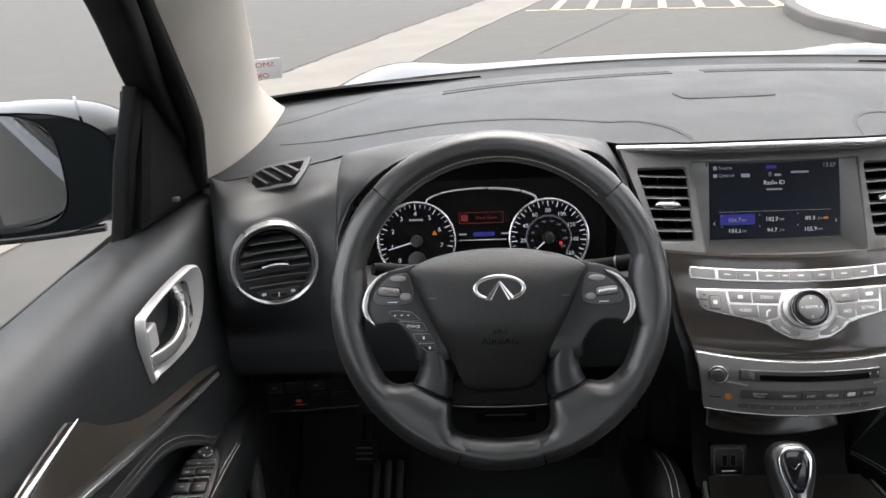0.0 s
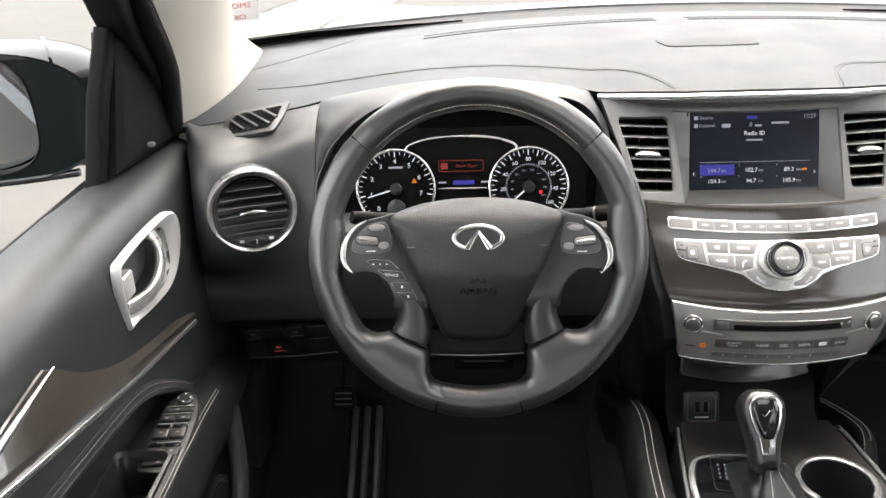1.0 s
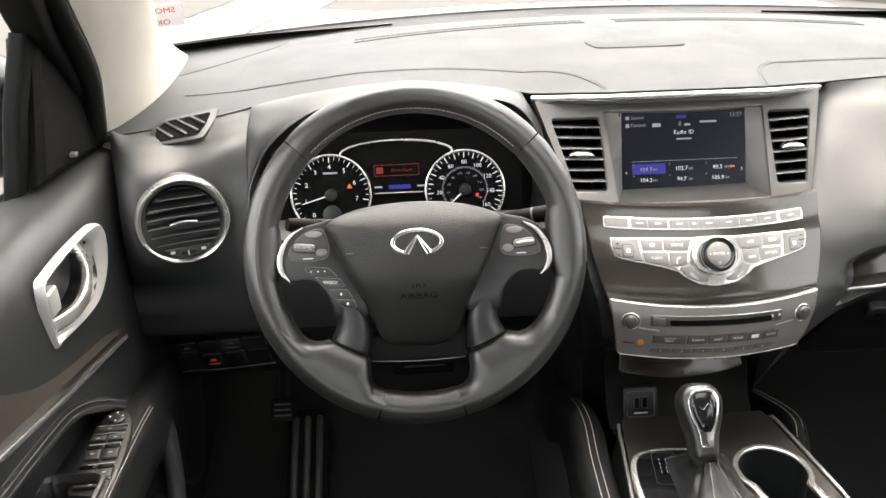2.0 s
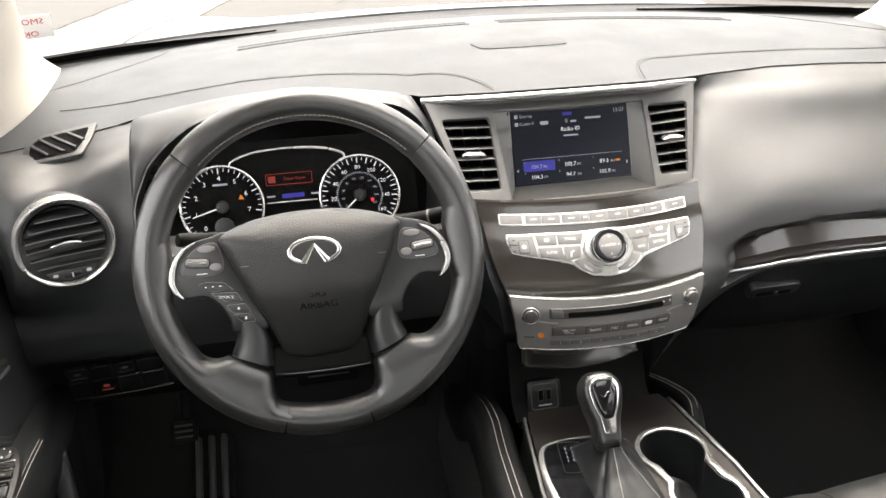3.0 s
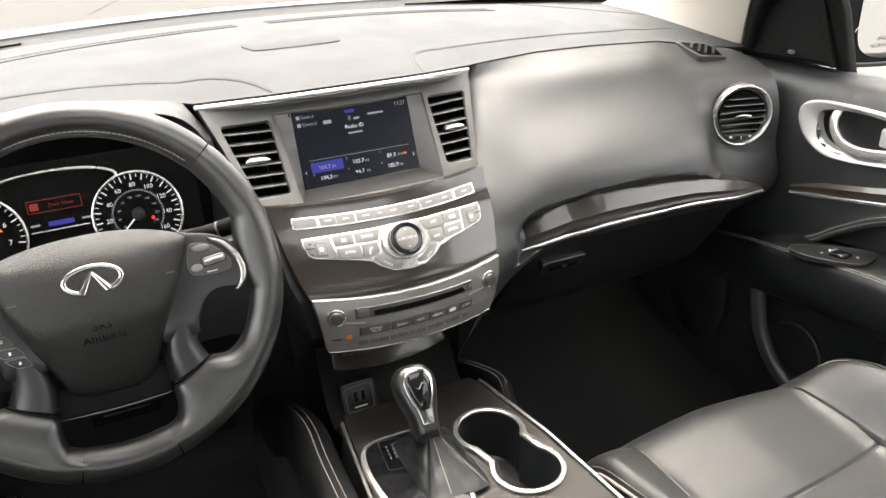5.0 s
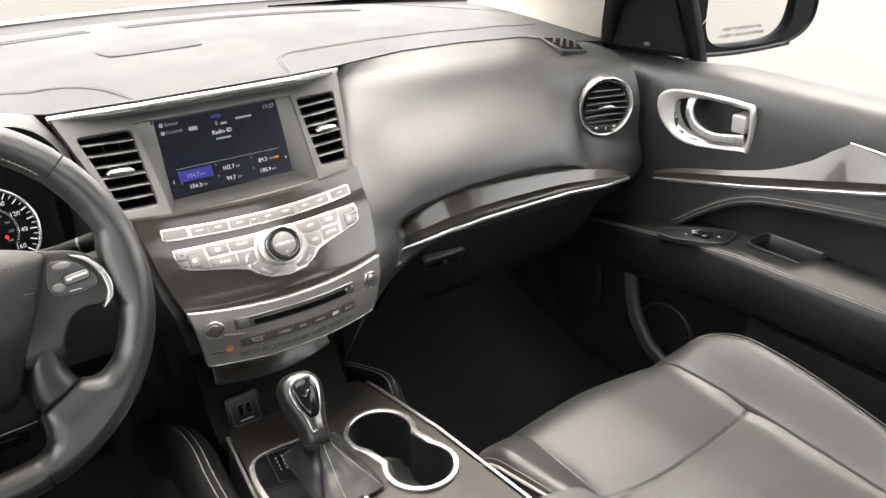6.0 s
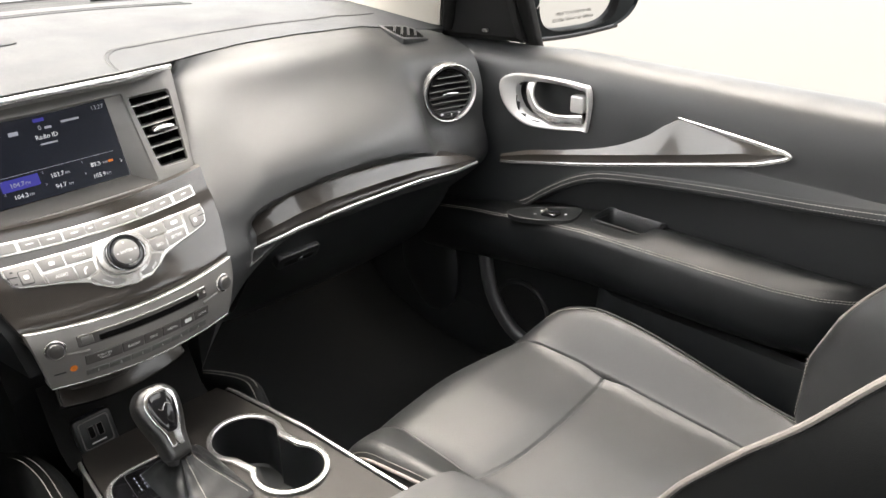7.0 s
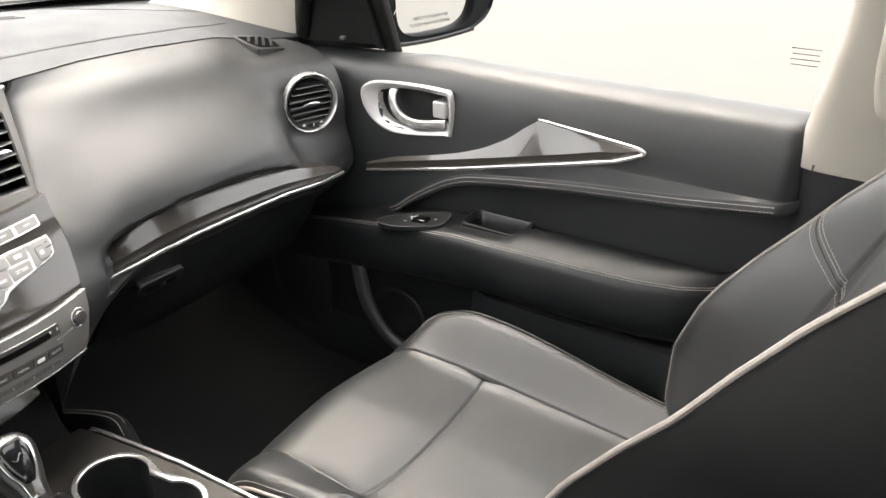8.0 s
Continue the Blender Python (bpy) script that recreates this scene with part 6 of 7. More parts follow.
for x, y, z, w, h, nm in ((-0.622, 0.385, 0.572, 0.042, 0.040, "parking_brake_pedal"), (-0.225, 0.50, 0.53, 0.060, 0.095, "accelerator_pedal"), (-0.37, 0.52, 0.575, 0.115, 0.055, "brake_pedal")):
    pedal = thing(nm, (x, y, z), "black rubber-faced " + nm.replace("_", " "), "pedal")
    qm = basis((x, y, z), (1, 0, 0), (0, 0.45, 0.89))
    part("pad", prism(rect(w, h, 0.006, 3), qm, 0.008, 0.003, -0.006), RUBBER, pedal)
    part("pad_edge", loft([[qm @ Vector((u, v, q)) for u, v in rect(w - e, h - e, 0.005, 3)] for e, q in ((0.004, 0.006), (0.004, 0.010), (0.012, 0.010), (0.012, 0.006))], ring=True), RUBBER, pedal)
    for i in range(3):
        part("tread", prism(rect(w * 0.68, 0.003, 0.001, 2, 0, (i - 1) * h * 0.24), qm, 0.0095, 0.0008, 0.006), TREAD, pedal)
    part("arm", tube([qm @ Vector((0, 0.0, -0.004)), qm @ Vector((0, 0.06, -0.03)), Vector((x, y + 0.06, z + 0.22))], 0.009, 8, (1, 0, 0)), HARD, pedal)

# side trims of the footwells
for s in (-1, 1):
    kick = [[Vector((s * (x + 0.02 * math.sin(z * 9)), y, z)) for y in (0.10, 0.22, 0.34, 0.50, 0.70, 0.90)] for x, z in ((0.775, 0.40), (0.795, 0.55), (0.80, 0.75), (0.80, 0.90))]
    single("kick_panel", loft(kick), HARD, "plain black footwell side trim", "side trim", "structure")
    pod = [Vector((s * p.x, p.y, p.z)) for p in curve([(0.775, 0.42, 0.70, ), (0.770, 0.33, 0.72), (0.762, 0.26, 0.64), (0.762, 0.27, 0.52), (0.772, 0.36, 0.47), (0.778, 0.44, 0.56)], 5, True)]
    cen = sum(pod, Vector()) / len(pod)
    single("footwell_cover", loft([[p + Vector((s * 0.03, 0, 0)) for p in pod], pod, [p.lerp(cen, 0.12) + Vector((-s * 0.008, 0, 0)) for p in pod], [p.lerp(cen, 0.5) + Vector((-s * 0.011, 0, 0)) for p in pod], [p.lerp(cen, 0.95) + Vector((-s * 0.012, 0, 0)) for p in pod]], ring=True, caps=True), HARD, "rounded black plastic cover on the footwell side", "trim cover")
    hook = curve([(s * 0.60, 0.36, 0.74), (s * 0.605, 0.355, 0.715), (s * 0.62, 0.345, 0.705), (s * 0.640, 0.345, 0.715)], 5)
    if s > 0:
        single("wiring_loop", tube(hook, 0.004, 8), RUBBER, "short black wiring loop under the glovebox", "cable")

# ---- front doors ----
UPPER = ((1.072, 0.896), (1.087, 0.874), (1.091, 0.850), (1.086, 0.826), (1.073, 0.807), (1.046, 0.793), (1.01, 0.785), (0.97, 0.780), (0.93, 0.776), (0.90, 0.772))


PILLOW = curve([(-0.36, 0.735, 0), (-0.20, 0.76, 0), (-0.10, 0.79, 0), (-0.05, 0.825, 0), (0.0, 0.858, 0), (0.045, 0.880, 0), (0.10, 0.894, 0), (0.26, 0.916, 0), (0.45, 0.935, 0), (0.62, 0.957, 0)], 8)
PILLOW_Y, PILLOW_Z = [p.x for p in PILLOW], [p.y for p in PILLOW]


def pillow_z(y):
    """Height of the stitched lower edge of the upper padding."""
    return float(np.interp(-y, PILLOW_Y, PILLOW_Z))


def arm_top(y):
    return float(np.interp(-y, [-0.36, -0.18, -0.03, 0.09, 0.30, 0.60], [0.735, 0.776, 0.803, 0.818, 0.824, 0.826]))


def arm_edge(y, s):
    """How far the armrest reaches into the cabin."""
    return (0.029 if s < 0 else 0.0) + float(np.interp(-y, [-0.36, -0.10, 0.10, 0.32, 0.42, 0.48, 0.52, 0.545], [0.735, 0.703, 0.694, 0.692, 0.700, 0.715, 0.738, 0.775]))


def spear(y):
    """Lower chrome line, and the upper edge of the wooden spear above it."""
    zl = float(np.interp(-y, [-0.16, 0.034, 0.252, 0.337, 0.373], [0.868, 0.909, 0.962, 0.984, 1.004]))
    zu = float(np.interp(-y, [-0.16, -0.09, 0.0, 0.058, 0.10, 0.146, 0.204, 0.29, 0.373], [0.885, 0.912, 0.934, 0.951, 0.966, 0.988, 1.024, 1.015, 1.006]))
    return zl, zu


PILLAR_EDGE = curve([(0.815, 0.352, 1.090), (0.806, 0.340, 1.143), (0.797, 0.316, 1.196), (0.781, 0.212, 1.302), (0.757, 0.085, 1.408), (0.715, -0.12, 1.62)], 10)


def pillar_edge(t):
    """The door-side edge of the windscreen pillar, from its foot (0) to the roof (1)."""
    z = 1.09 + 0.53 * t
    zs = [p.z for p in PILLAR_EDGE]
    return Vector((float(np.interp(z, zs, [p.x for p in PILLAR_EDGE])), float(np.interp(z, zs, [p.y for p in PILLAR_EDGE])), z))


def within_bowl(p):
    """Whether a point of the door panel lies behind the bowl of the handle."""
    u, v = 0.060 - p.y, p.z - 1.000
    low = float(np.interp(u, [-0.064, -0.056, -0.030, 0.010, 0.060, 0.0835], [0.004, -0.020, -0.034, -0.034, -0.028, -0.022]))
    high = float(np.interp(u, [-0.064, -0.058, 0.0, 0.070, 0.0835], [0.010, 0.026, 0.0345, 0.0335, 0.026]))
    return -0.078 < u < 0.0885 and low - 0.006 < v < high + 0.006


def door(s):
    side = "driver's" if s < 0 else "passenger's"
    d = thing("front_door", (s * 0.85, -0.15, 0.45), "closed %s door with padded black panel, silver handle and dark trim" % side, "car door", "front doors")
    ysd = [0.36 - 0.968 * i / 120 for i in range(121)]
    fixed = []
    for y in ysd:
        pz = pillow_z(y)
        drop = 0.011 + 0.011 * min(1.0, max(0.0, (y - 0.06) / 0.14)) ** 0.7
        col = [Vector((s * x, y, z - drop * min(1.0, max(0.0, (z - 1.04) / 0.06)))) for z, x in UPPER[:8]]
        col += [Vector((s * (0.780 - 0.008 * k / 6), y, 0.97 + (pz + 0.018 - 0.97) * k / 6)) for k in range(1, 7)]
        col += [Vector((s * 0.771, y, pz + 0.016)), Vector((s * 0.768, y, pz + 0.004)), Vector((s * 0.772, y, pz - 0.003)), Vector((s * 0.800, y, pz - 0.006))]
        if y < -0.575:
            col = [p + Vector((s * 22 * (-0.575 - y) ** 2, 0, 0)) for p in col]
        fixed.append(col)
    fixed = [curve(col, 4) for col in fixed]
    bm = loft(fixed)
    bmesh.ops.delete(bm, geom=[f for f in bm.faces if within_bowl(f.calc_center_median())], context="FACES")
    panel = part("door_panel", bm, DOOR, d, "padded upper door panel")
    for off in (0.005, 0.013):
        # dimmer thread on the driver's side stands in for shade there
        part("stitching", stitches([Vector((s * 0.7695, y, pillow_z(y) + off)) for y in [0.10 - 0.68 * i / 60 for i in range(61)]], (-s, 0, 0), r=0.0006, lift=0.0010), THREAD if s > 0 else THREAD_DIM, panel, "double row of pale stitching")
    inner = [[Vector((s * 0.800, y, pillow_z(y) - 0.004)) for y in ysd], [Vector((s * 0.803, y, arm_top(y) - 0.01)) for y in ysd]]
    part("door_insert", loft(inner), DOOR, d)
    # armrest with a pull cup let into it
    ya = [0.345 - 0.89 * i / 89 for i in range(90)]
    arm = []
    for y in ya:
        t, e = arm_top(y), arm_edge(y, s)
        col = [Vector((0.806, y, t + 0.002)), Vector((0.79, y, t + 0.004))]
        col += [Vector((0.79 + (e + 0.014 - 0.79) * k / 7, y, t + 0.004 + (0.003 + 0.012 * min(1.0, max(0.0, (-0.17 - y) / 0.03))) * math.sin(math.pi * k / 7))) for k in range(1, 8)]
        col += [Vector((e + 0.005, y, t - 0.002)), Vector((e, y, t - 0.013)), Vector((e - 0.002, y, t - 0.045)), Vector((e + 0.008, y, t - 0.085)), Vector((e + 0.028, y, t - 0.104)), Vector((0.80, y, t - 0.112))]
        arm.append([Vector((s * p.x, p.y, p.z)) for p in col])
    bm = loft(arm)
    gone = [f for f in bm.faces if 0.742 < abs(f.calc_center_median().x) < 0.80 and -0.185 < f.calc_center_median().y < -0.085 and f.calc_center_median().z > arm_top(-0.1) - 0.02]
    bmesh.ops.delete(bm, geom=gone, context="FACES")
    armrest = part("armrest", bm, SOFT, d, "padded leather armrest")
    cupm = at(s * 0.771, -0.135, 0.826)
    part("pull_cup", loft([[cupm @ Vector((u, v, w)) for u, v in rect(a, b, 0.012, 4)] for a, b, w in ((0.070, 0.118, -0.001), (0.070, 0.118, 0.004), (0.064, 0.112, 0.005), (0.058, 0.106, 0.001), (0.052, 0.098, -0.055), (0.01, 0.05, -0.056))], ring=True), HARD, armrest, "open pull cup")
    for off in (0.004, 0.012):
        part("stitching", stitches([Vector((s * (arm_edge(y, s) + 0.004 + off * 0.4), y, arm_top(y) - 0.001 + off * 0.3)) for y in ya[2 if s > 0 else 25:89]], (-s * 0.6, 0, 0.8), r=0.0006, lift=0.0010), THREAD, armrest, "double row of pale stitching")
    # lower panel, pocket and loudspeaker
    yl = [0.36 - 0.96 * i / 30 for i in range(31)]
    low = [[Vector((s * x, y, z)) for y in yl] for x, z in ((0.80, 0.72), (0.775, 0.70), (0.772, 0.60), (0.775, 0.50), (0.80, 0.42))]
    part("lower_panel", loft(low), HARD, d)
    yp = [-0.10 - 0.44 * i / 20 for i in range(21)]
    pocket = [[Vector((s * (x + 0.03 * max(0, 1 - (i / 3)) ** 2), y, z)) for i, y in enumerate(yp)] for x, z in ((0.765, 0.700), (0.735, 0.712), (0.722, 0.706), (0.715, 0.66), (0.725, 0.55), (0.75, 0.44))]
    part("map_pocket", loft(pocket), HARD, d, "hard plastic map pocket")
    spm2 = basis((s * 0.771, 0.085, 0.565), (0, -s, 0), (0, 0, 1))
    spk = part("loudspeaker", revolve([(0.070, 0), (0.070, 0.005), (0.066, 0.007), (0.062, 0.005), (0.001, 0.004)], spm2, 40), HARD, d, "round door loudspeaker grille")
    part("speaker_mesh", revolve([(0.060, 0.0045), (0.060, 0.0062), (0.052, 0.0072), (0.001, 0.0076)], spm2, 36), MESH_DARK, spk, "fine black mesh")
    ribp = [Vector((s * x, y, z)) for x, y, z in curve([(0.760, 0.175, 0.735, ), (0.752, 0.172, 0.69), (0.748, 0.150, 0.60), (0.750, 0.105, 0.535), (0.755, 0.05, 0.505)], 6)]
    # paler graphite stands in for the highlight along this curved edge
    part("lit_brace", sweep(ribp, rect(0.022, 0.030, 0.010, 5), (0, 1, 0)), GRAPHITE, d)
    # window switches
    if s > 0:
        swm = at(0.726, 0.0, arm_top(0) + 0.0085, -6.5, 0, 0)
        out = curve([(-0.034, 0.066, 0), (-0.012, 0.076, 0), (0.016, 0.045, 0), (0.046, -0.010, 0), (0.049, -0.034, 0), (0.018, -0.049, 0), (-0.012, -0.044, 0), (-0.038, 0.020, 0)], 5, True)
        plate = part("switch_plate", prism([(p.x, p.y) for p in out], swm, 0.003, 0.0015, -0.006), HARD, armrest, "window switch plate")
        part("plate_rim", tube([swm @ Vector((p.x, p.y, 0.0026)) for p in out + out[:1]], 0.0007, 6), GREYMETAL, plate)
        b = part("window_switch", prism(rect(0.022, 0.030, 0.003, 3, -0.002, -0.006), swm, 0.009, 0.003, 0.0), GLOSS, plate)
        part("switch_lip", prism(rect(0.020, 0.006, 0.002, 3, -0.002, 0.008), swm, 0.010, 0.001, 0.004), SILVER, b)
        for u, v in ((-0.012, 0.022), (0.010, 0.024), (0.012, -0.028)):
            part("print", prism(rect(0.004, 0.004, 0.001, 2, u, v), swm, 0.0035, 0, 0.0025), WHITE, plate)
    else:
        swm = at(-0.757, -0.020, arm_top(-0.02) + 0.0065, 2, 0, 4)
        out = curve([(-0.004, 0.070, 0), (0.014, 0.062, 0), (0.023, 0.030, 0), (0.024, -0.030, 0), (0.018, -0.076, 0), (-0.014, -0.078, 0), (-0.026, -0.066, 0), (-0.025, 0.0, 0), (-0.018, 0.050, 0)], 5, True)
        plate = part("switch_plate", prism([(p.x, p.y) for p in out], swm, 0.004, 0.0015, -0.006), HARD, armrest, "driver's window switch plate")
        joy = part("mirror_switch", revolve([(0.0105, 0.003), (0.0105, 0.0065), (0.008, 0.0085), (0.001, 0.0085)], swm @ at(0.002, 0.052, 0), 24), HARD, plate)
        for k in range(4):
            part("print", prism(rect(0.0018, 0.0018, 0, 1, 0.0075, 0), swm @ at(0.002, 0.052, 0, 0, 0, 90 * k), 0.009, 0, 0.0082), WHITE, joy)
        for v, n, h in ((0.030, 1, 0.010), (0.014, 2, 0.013), (-0.012, 2, 0.026), (-0.046, 2, 0.024), (-0.066, 1, 0.013)):
            for k in range(n):
                w = 0.040 / n
                u = -0.001 + (k - (n - 1) / 2) * w
                b = part("switch", prism(rect(w - 0.0015, h - 0.003, 0.002, 3, u, v), swm, 0.0080, 0.002, 0.002), HARD, plate)
                if h > 0.02:
                    part("switch_lip", prism(rect(w - 0.003, 0.006, 0.0015, 3, u, v + h * 0.30), swm, 0.0100, 0.0015, 0.006), GLOSS, b)
                part("print", prism(rect(0.0045, 0.0022, 0.0006, 2, u, v - h * 0.10), swm, 0.0086, 0, 0.0078), GLINT_PRINT_GREY, b)
            part("bright_line", prism(rect(0.036, 0.0010, 0, 1, 0, v + h * 0.5), swm, 0.0088, 0, 0.003), SILVER, plate)
    # inner handle in its silver surround
    hm = basis((s * 0.7815, 0.060, 1.000), (0, -s, 0), (0, 0, 1))
    q = -s
    ho = curve([(-0.105, 0.010, 0), (-0.098, 0.028, 0), (-0.070, 0.040, 0), (0.0, 0.0455, 0), (0.070, 0.0450, 0), (0.0935, 0.036, 0), (0.0945, -0.030, 0), (0.080, -0.036, 0), (0.010, -0.047, 0), (-0.040, -0.049, 0), (-0.075, -0.036, 0), (-0.097, -0.014, 0)], 5, True)
    ho = [(s * p.x, p.y) for p in ho]
    inner_o = curve([(-0.070, 0.006, 0), (-0.058, 0.026, 0), (0.0, 0.0345, 0), (0.070, 0.0335, 0), (0.083, 0.026, 0), (0.083, -0.022, 0), (0.060, -0.028, 0), (0.010, -0.034, 0), (-0.030, -0.034, 0), (-0.056, -0.022, 0)], 6, True)
    inner_o = [(s * p.x, p.y) for p in inner_o]
    n = len(ho)
    idx = [int(i * len(inner_o) / n) % len(inner_o) for i in range(n)]
    rows = [[hm @ Vector((*ho[i], -0.004)) for i in range(n)], [hm @ Vector((*ho[i], 0.004)) for i in range(n)],
            [hm @ Vector((*(Vector(ho[i]).lerp(Vector(inner_o[idx[i]]), 0.15)), 0.007)) for i in range(n)],
            [hm @ Vector((*(Vector(ho[i]).lerp(Vector(inner_o[idx[i]]), 0.35)), 0.0065)) for i in range(n)],
            [hm @ Vector((*inner_o[idx[i]], -0.002)) for i in range(n)], [hm @ Vector((*(Vector(inner_o[idx[i]]) * 0.90), -0.030)) for i in range(n)]]
    rows.insert(5, [p.lerp(q2, 0.40) for p, q2 in zip(rows[4], rows[5])])
    handle = part("door_handle", loft(rows[:6], ring=True), HANDLE, d, "satin silver handle surround")
    part("handle_well", loft(rows[5:], ring=True), HARD, handle, "black well of the handle")
    part("handle_bowl", prism([(a * 0.97, b * 0.97) for a, b in inner_o], hm, -0.028, 0, -0.034), HARD, handle)
    lev = [hm @ Vector((s * a, b, c)) for a, b, c in curve([(-0.036, 0.030, -0.010), (-0.0355, 0.016, -0.002), (-0.029, 0.000, 0.003), (-0.010, -0.0165, 0.006), (0.020, -0.0235, 0.006), (0.050, -0.0210, 0.004), (0.080, -0.0165, -0.002)], 6)]
    part("lever", sweep(lev, rect(0.017, 0.010, 0.004, 4), hm.to_3x3() @ Vector((0, 0, 1))), SILVER, handle, "silver pull lever")
    part("lock_tab", prism(rect(0.027, 0.030, 0.004, 3, s * 0.067, 0.008), hm, 0.003, 0.003, -0.026), HANDLE, handle, "grey lock tab")
    # spear of dark trim edged with chrome
    yt = [0.155 - 0.526 * i / 50 for i in range(51)]
    rows = []
    for k, dx in enumerate((0.004, -0.002, -0.009, -0.001, 0.0068, 0.009)):
        row = []
        for y in yt:
            zl, zu = spear(y)
            h = zu - zl
            fold = min(0.5, 0.017 / max(h, 0.004))
            f = (0.0, 0.02, fold, fold + (1 - fold) * 0.5, 0.985, 1.0)[k]
            lean = 1.0 if k < 2 else min(1.0, h / 0.05) ** 0.6
            row.append(Vector((s * (0.777 + dx * lean), y, zl + h * f)))
        rows.append(row)
    part("trim_spear", loft(rows), WOOD_DOOR, d, "dark lacquered woven trim spear", 22)
    line = [(y, spear(y)[0] - 0.002) for y in yt if y > -0.345] + [(-0.362, 0.9925), (-0.378, 0.9995), (-0.384, 1.0050), (-0.376, 1.0090), (-0.355, 1.0115)] + [(-0.325 + 0.121 * i / 8, 1.0145 + 0.012 * i / 8) for i in range(9)]
    ring = [Vector((s * (0.775 if p.x > -0.33 and p.y < 1.0 else 0.773), p.x, p.y)) for p in curve([(y, z, 0) for y, z in line], 2)]
    m = len(ring)
    part("chrome_strip", sweep(ring, rect(0.0072, 0.0065, 0.0025, 3), (-s, 0, 0), scale=[1.0 if i < m - 12 else 0.35 + 0.65 * (m - 1 - i) / 12 for i in range(m)]), BRIGHT, d, "bright chrome strip")
    # outer skin, glass and seals
    outer = [[Vector((s * x, y, z)) for y in (0.42, 0.1, -0.3, -0.66)] for x, z in ((0.905, 1.050), (0.93, 1.035), (0.95, 0.90), (0.94, 0.55), (0.90, 0.42))]
    part("outer_skin", loft(outer), PAINT, d, "black painted outer skin")
    part("window_seal", sweep([Vector((s * 0.902, y, 1.052)) for y in (0.25, 0.0, -0.3, -0.62)], rect(0.016, 0.018, 0.004, 3)), RUBBER, d)
    # triangular black panel ahead of the window
    tri = [Vector((s * x, y, z)) for x, y, z in ((0.824, 0.385, 1.070), (0.846, 0.165, 1.080), (0.838, 0.225, 1.250), (0.815, 0.300, 1.275), (0.815, 0.385, 1.165))]
    c = sum(tri, Vector()) / 5
    sail = loft([[p + Vector((s * 0.03, 0, 0)) for p in tri], tri, [p.lerp(c, 0.10) + Vector((-s * 0.006, 0, 0)) for p in tri], [p.lerp(c, 0.35) + Vector((-s * 0.002, 0, 0)) for p in tri], [p.lerp(c, 0.8) + Vector((s * 0.004, 0, 0)) for p in tri]], ring=True, caps=True)
    sp = part("corner_panel", sail, RUBBER, d, "black triangular corner panel")
    part("tweeter_badge", prism(rect(0.011, 0.006, 0.002, 3), basis((s * 0.8240, 0.241, 1.096), (0, -s, 0), (0, 0, 1)), 0.004, 0.0015, -0.004), GREYMETAL, sp)
    part("window_post", sweep([Vector((s * x, y, z)) for x, y, z in ((0.872, 0.155, 1.06), (0.858, 0.180, 1.17), (0.845, 0.216, 1.255))], rect(0.022, 0.030, 0.006, 4), (0, 1, 0)), RUBBER, d, "black window channel")
    frame_p = [Vector((s * x, y, z)) for x, y, z in curve([(0.845, 0.37, 1.12), (0.835, 0.235, 1.255), (0.785, 0.058, 1.375), (0.745, -0.125, 1.480), (0.72, -0.31, 1.555), (0.73, -0.45, 1.565), (0.745, -0.60, 1.54)], 5)]
    inner_line = [Vector((s * (p.x + 0.006), p.y - 0.006, p.z)) for p in (pillar_edge(min(1.0, (q.z - 1.09) / 0.53)) for q in frame_p)]
    part("frame_liner", loft([inner_line, [a.lerp(b, 0.5) + Vector((s * 0.012, 0, 0)) for a, b in zip(inner_line, frame_p)], frame_p]), RUBBER, d, "black rubber frame liner")
    part("window_frame", sweep(frame_p, rect(0.030, 0.050, 0.010, 4), (s, 0, 0.3)), RUBBER, d, "black door window frame")
    glass = part("window_glass", shell([[Vector((s * (0.900 - (z - 1.1) * 0.34), y, z)) for y in ((0.20 - (z - 1.1) * 0.85), -0.30, -0.62)] for z in (1.045, 1.25, 1.40, 1.55)], (s * 0.004, 0, 0)), GLASS, d, "clear side window glass")
    glass.visible_shadow = False
    if s > 0:
        for k in range(4):
            m = basis((0.868, -0.565, 1.165 - 0.0075 * k), (0, -1, 0), (-0.33, 0, 0.95))
            part("glass_print", prism(rect(0.040 - 0.004 * (k % 2), 0.0012, 0, 1), m, 0.0006), GREYMETAL, glass)
    return d


door(1)
door(-1)

# ---- passenger seat ----
seat = thing("passenger_seat", (0.41, -0.35, 0.42), "black leather passenger seat with raised bolsters and grey piping", "car seat")
SX, SW = 0.412, 0.246


def smooth(a, b, t):
    t = min(1.0, max(0.0, (t - a) / (b - a)))
    return t * t * (3 - 2 * t)


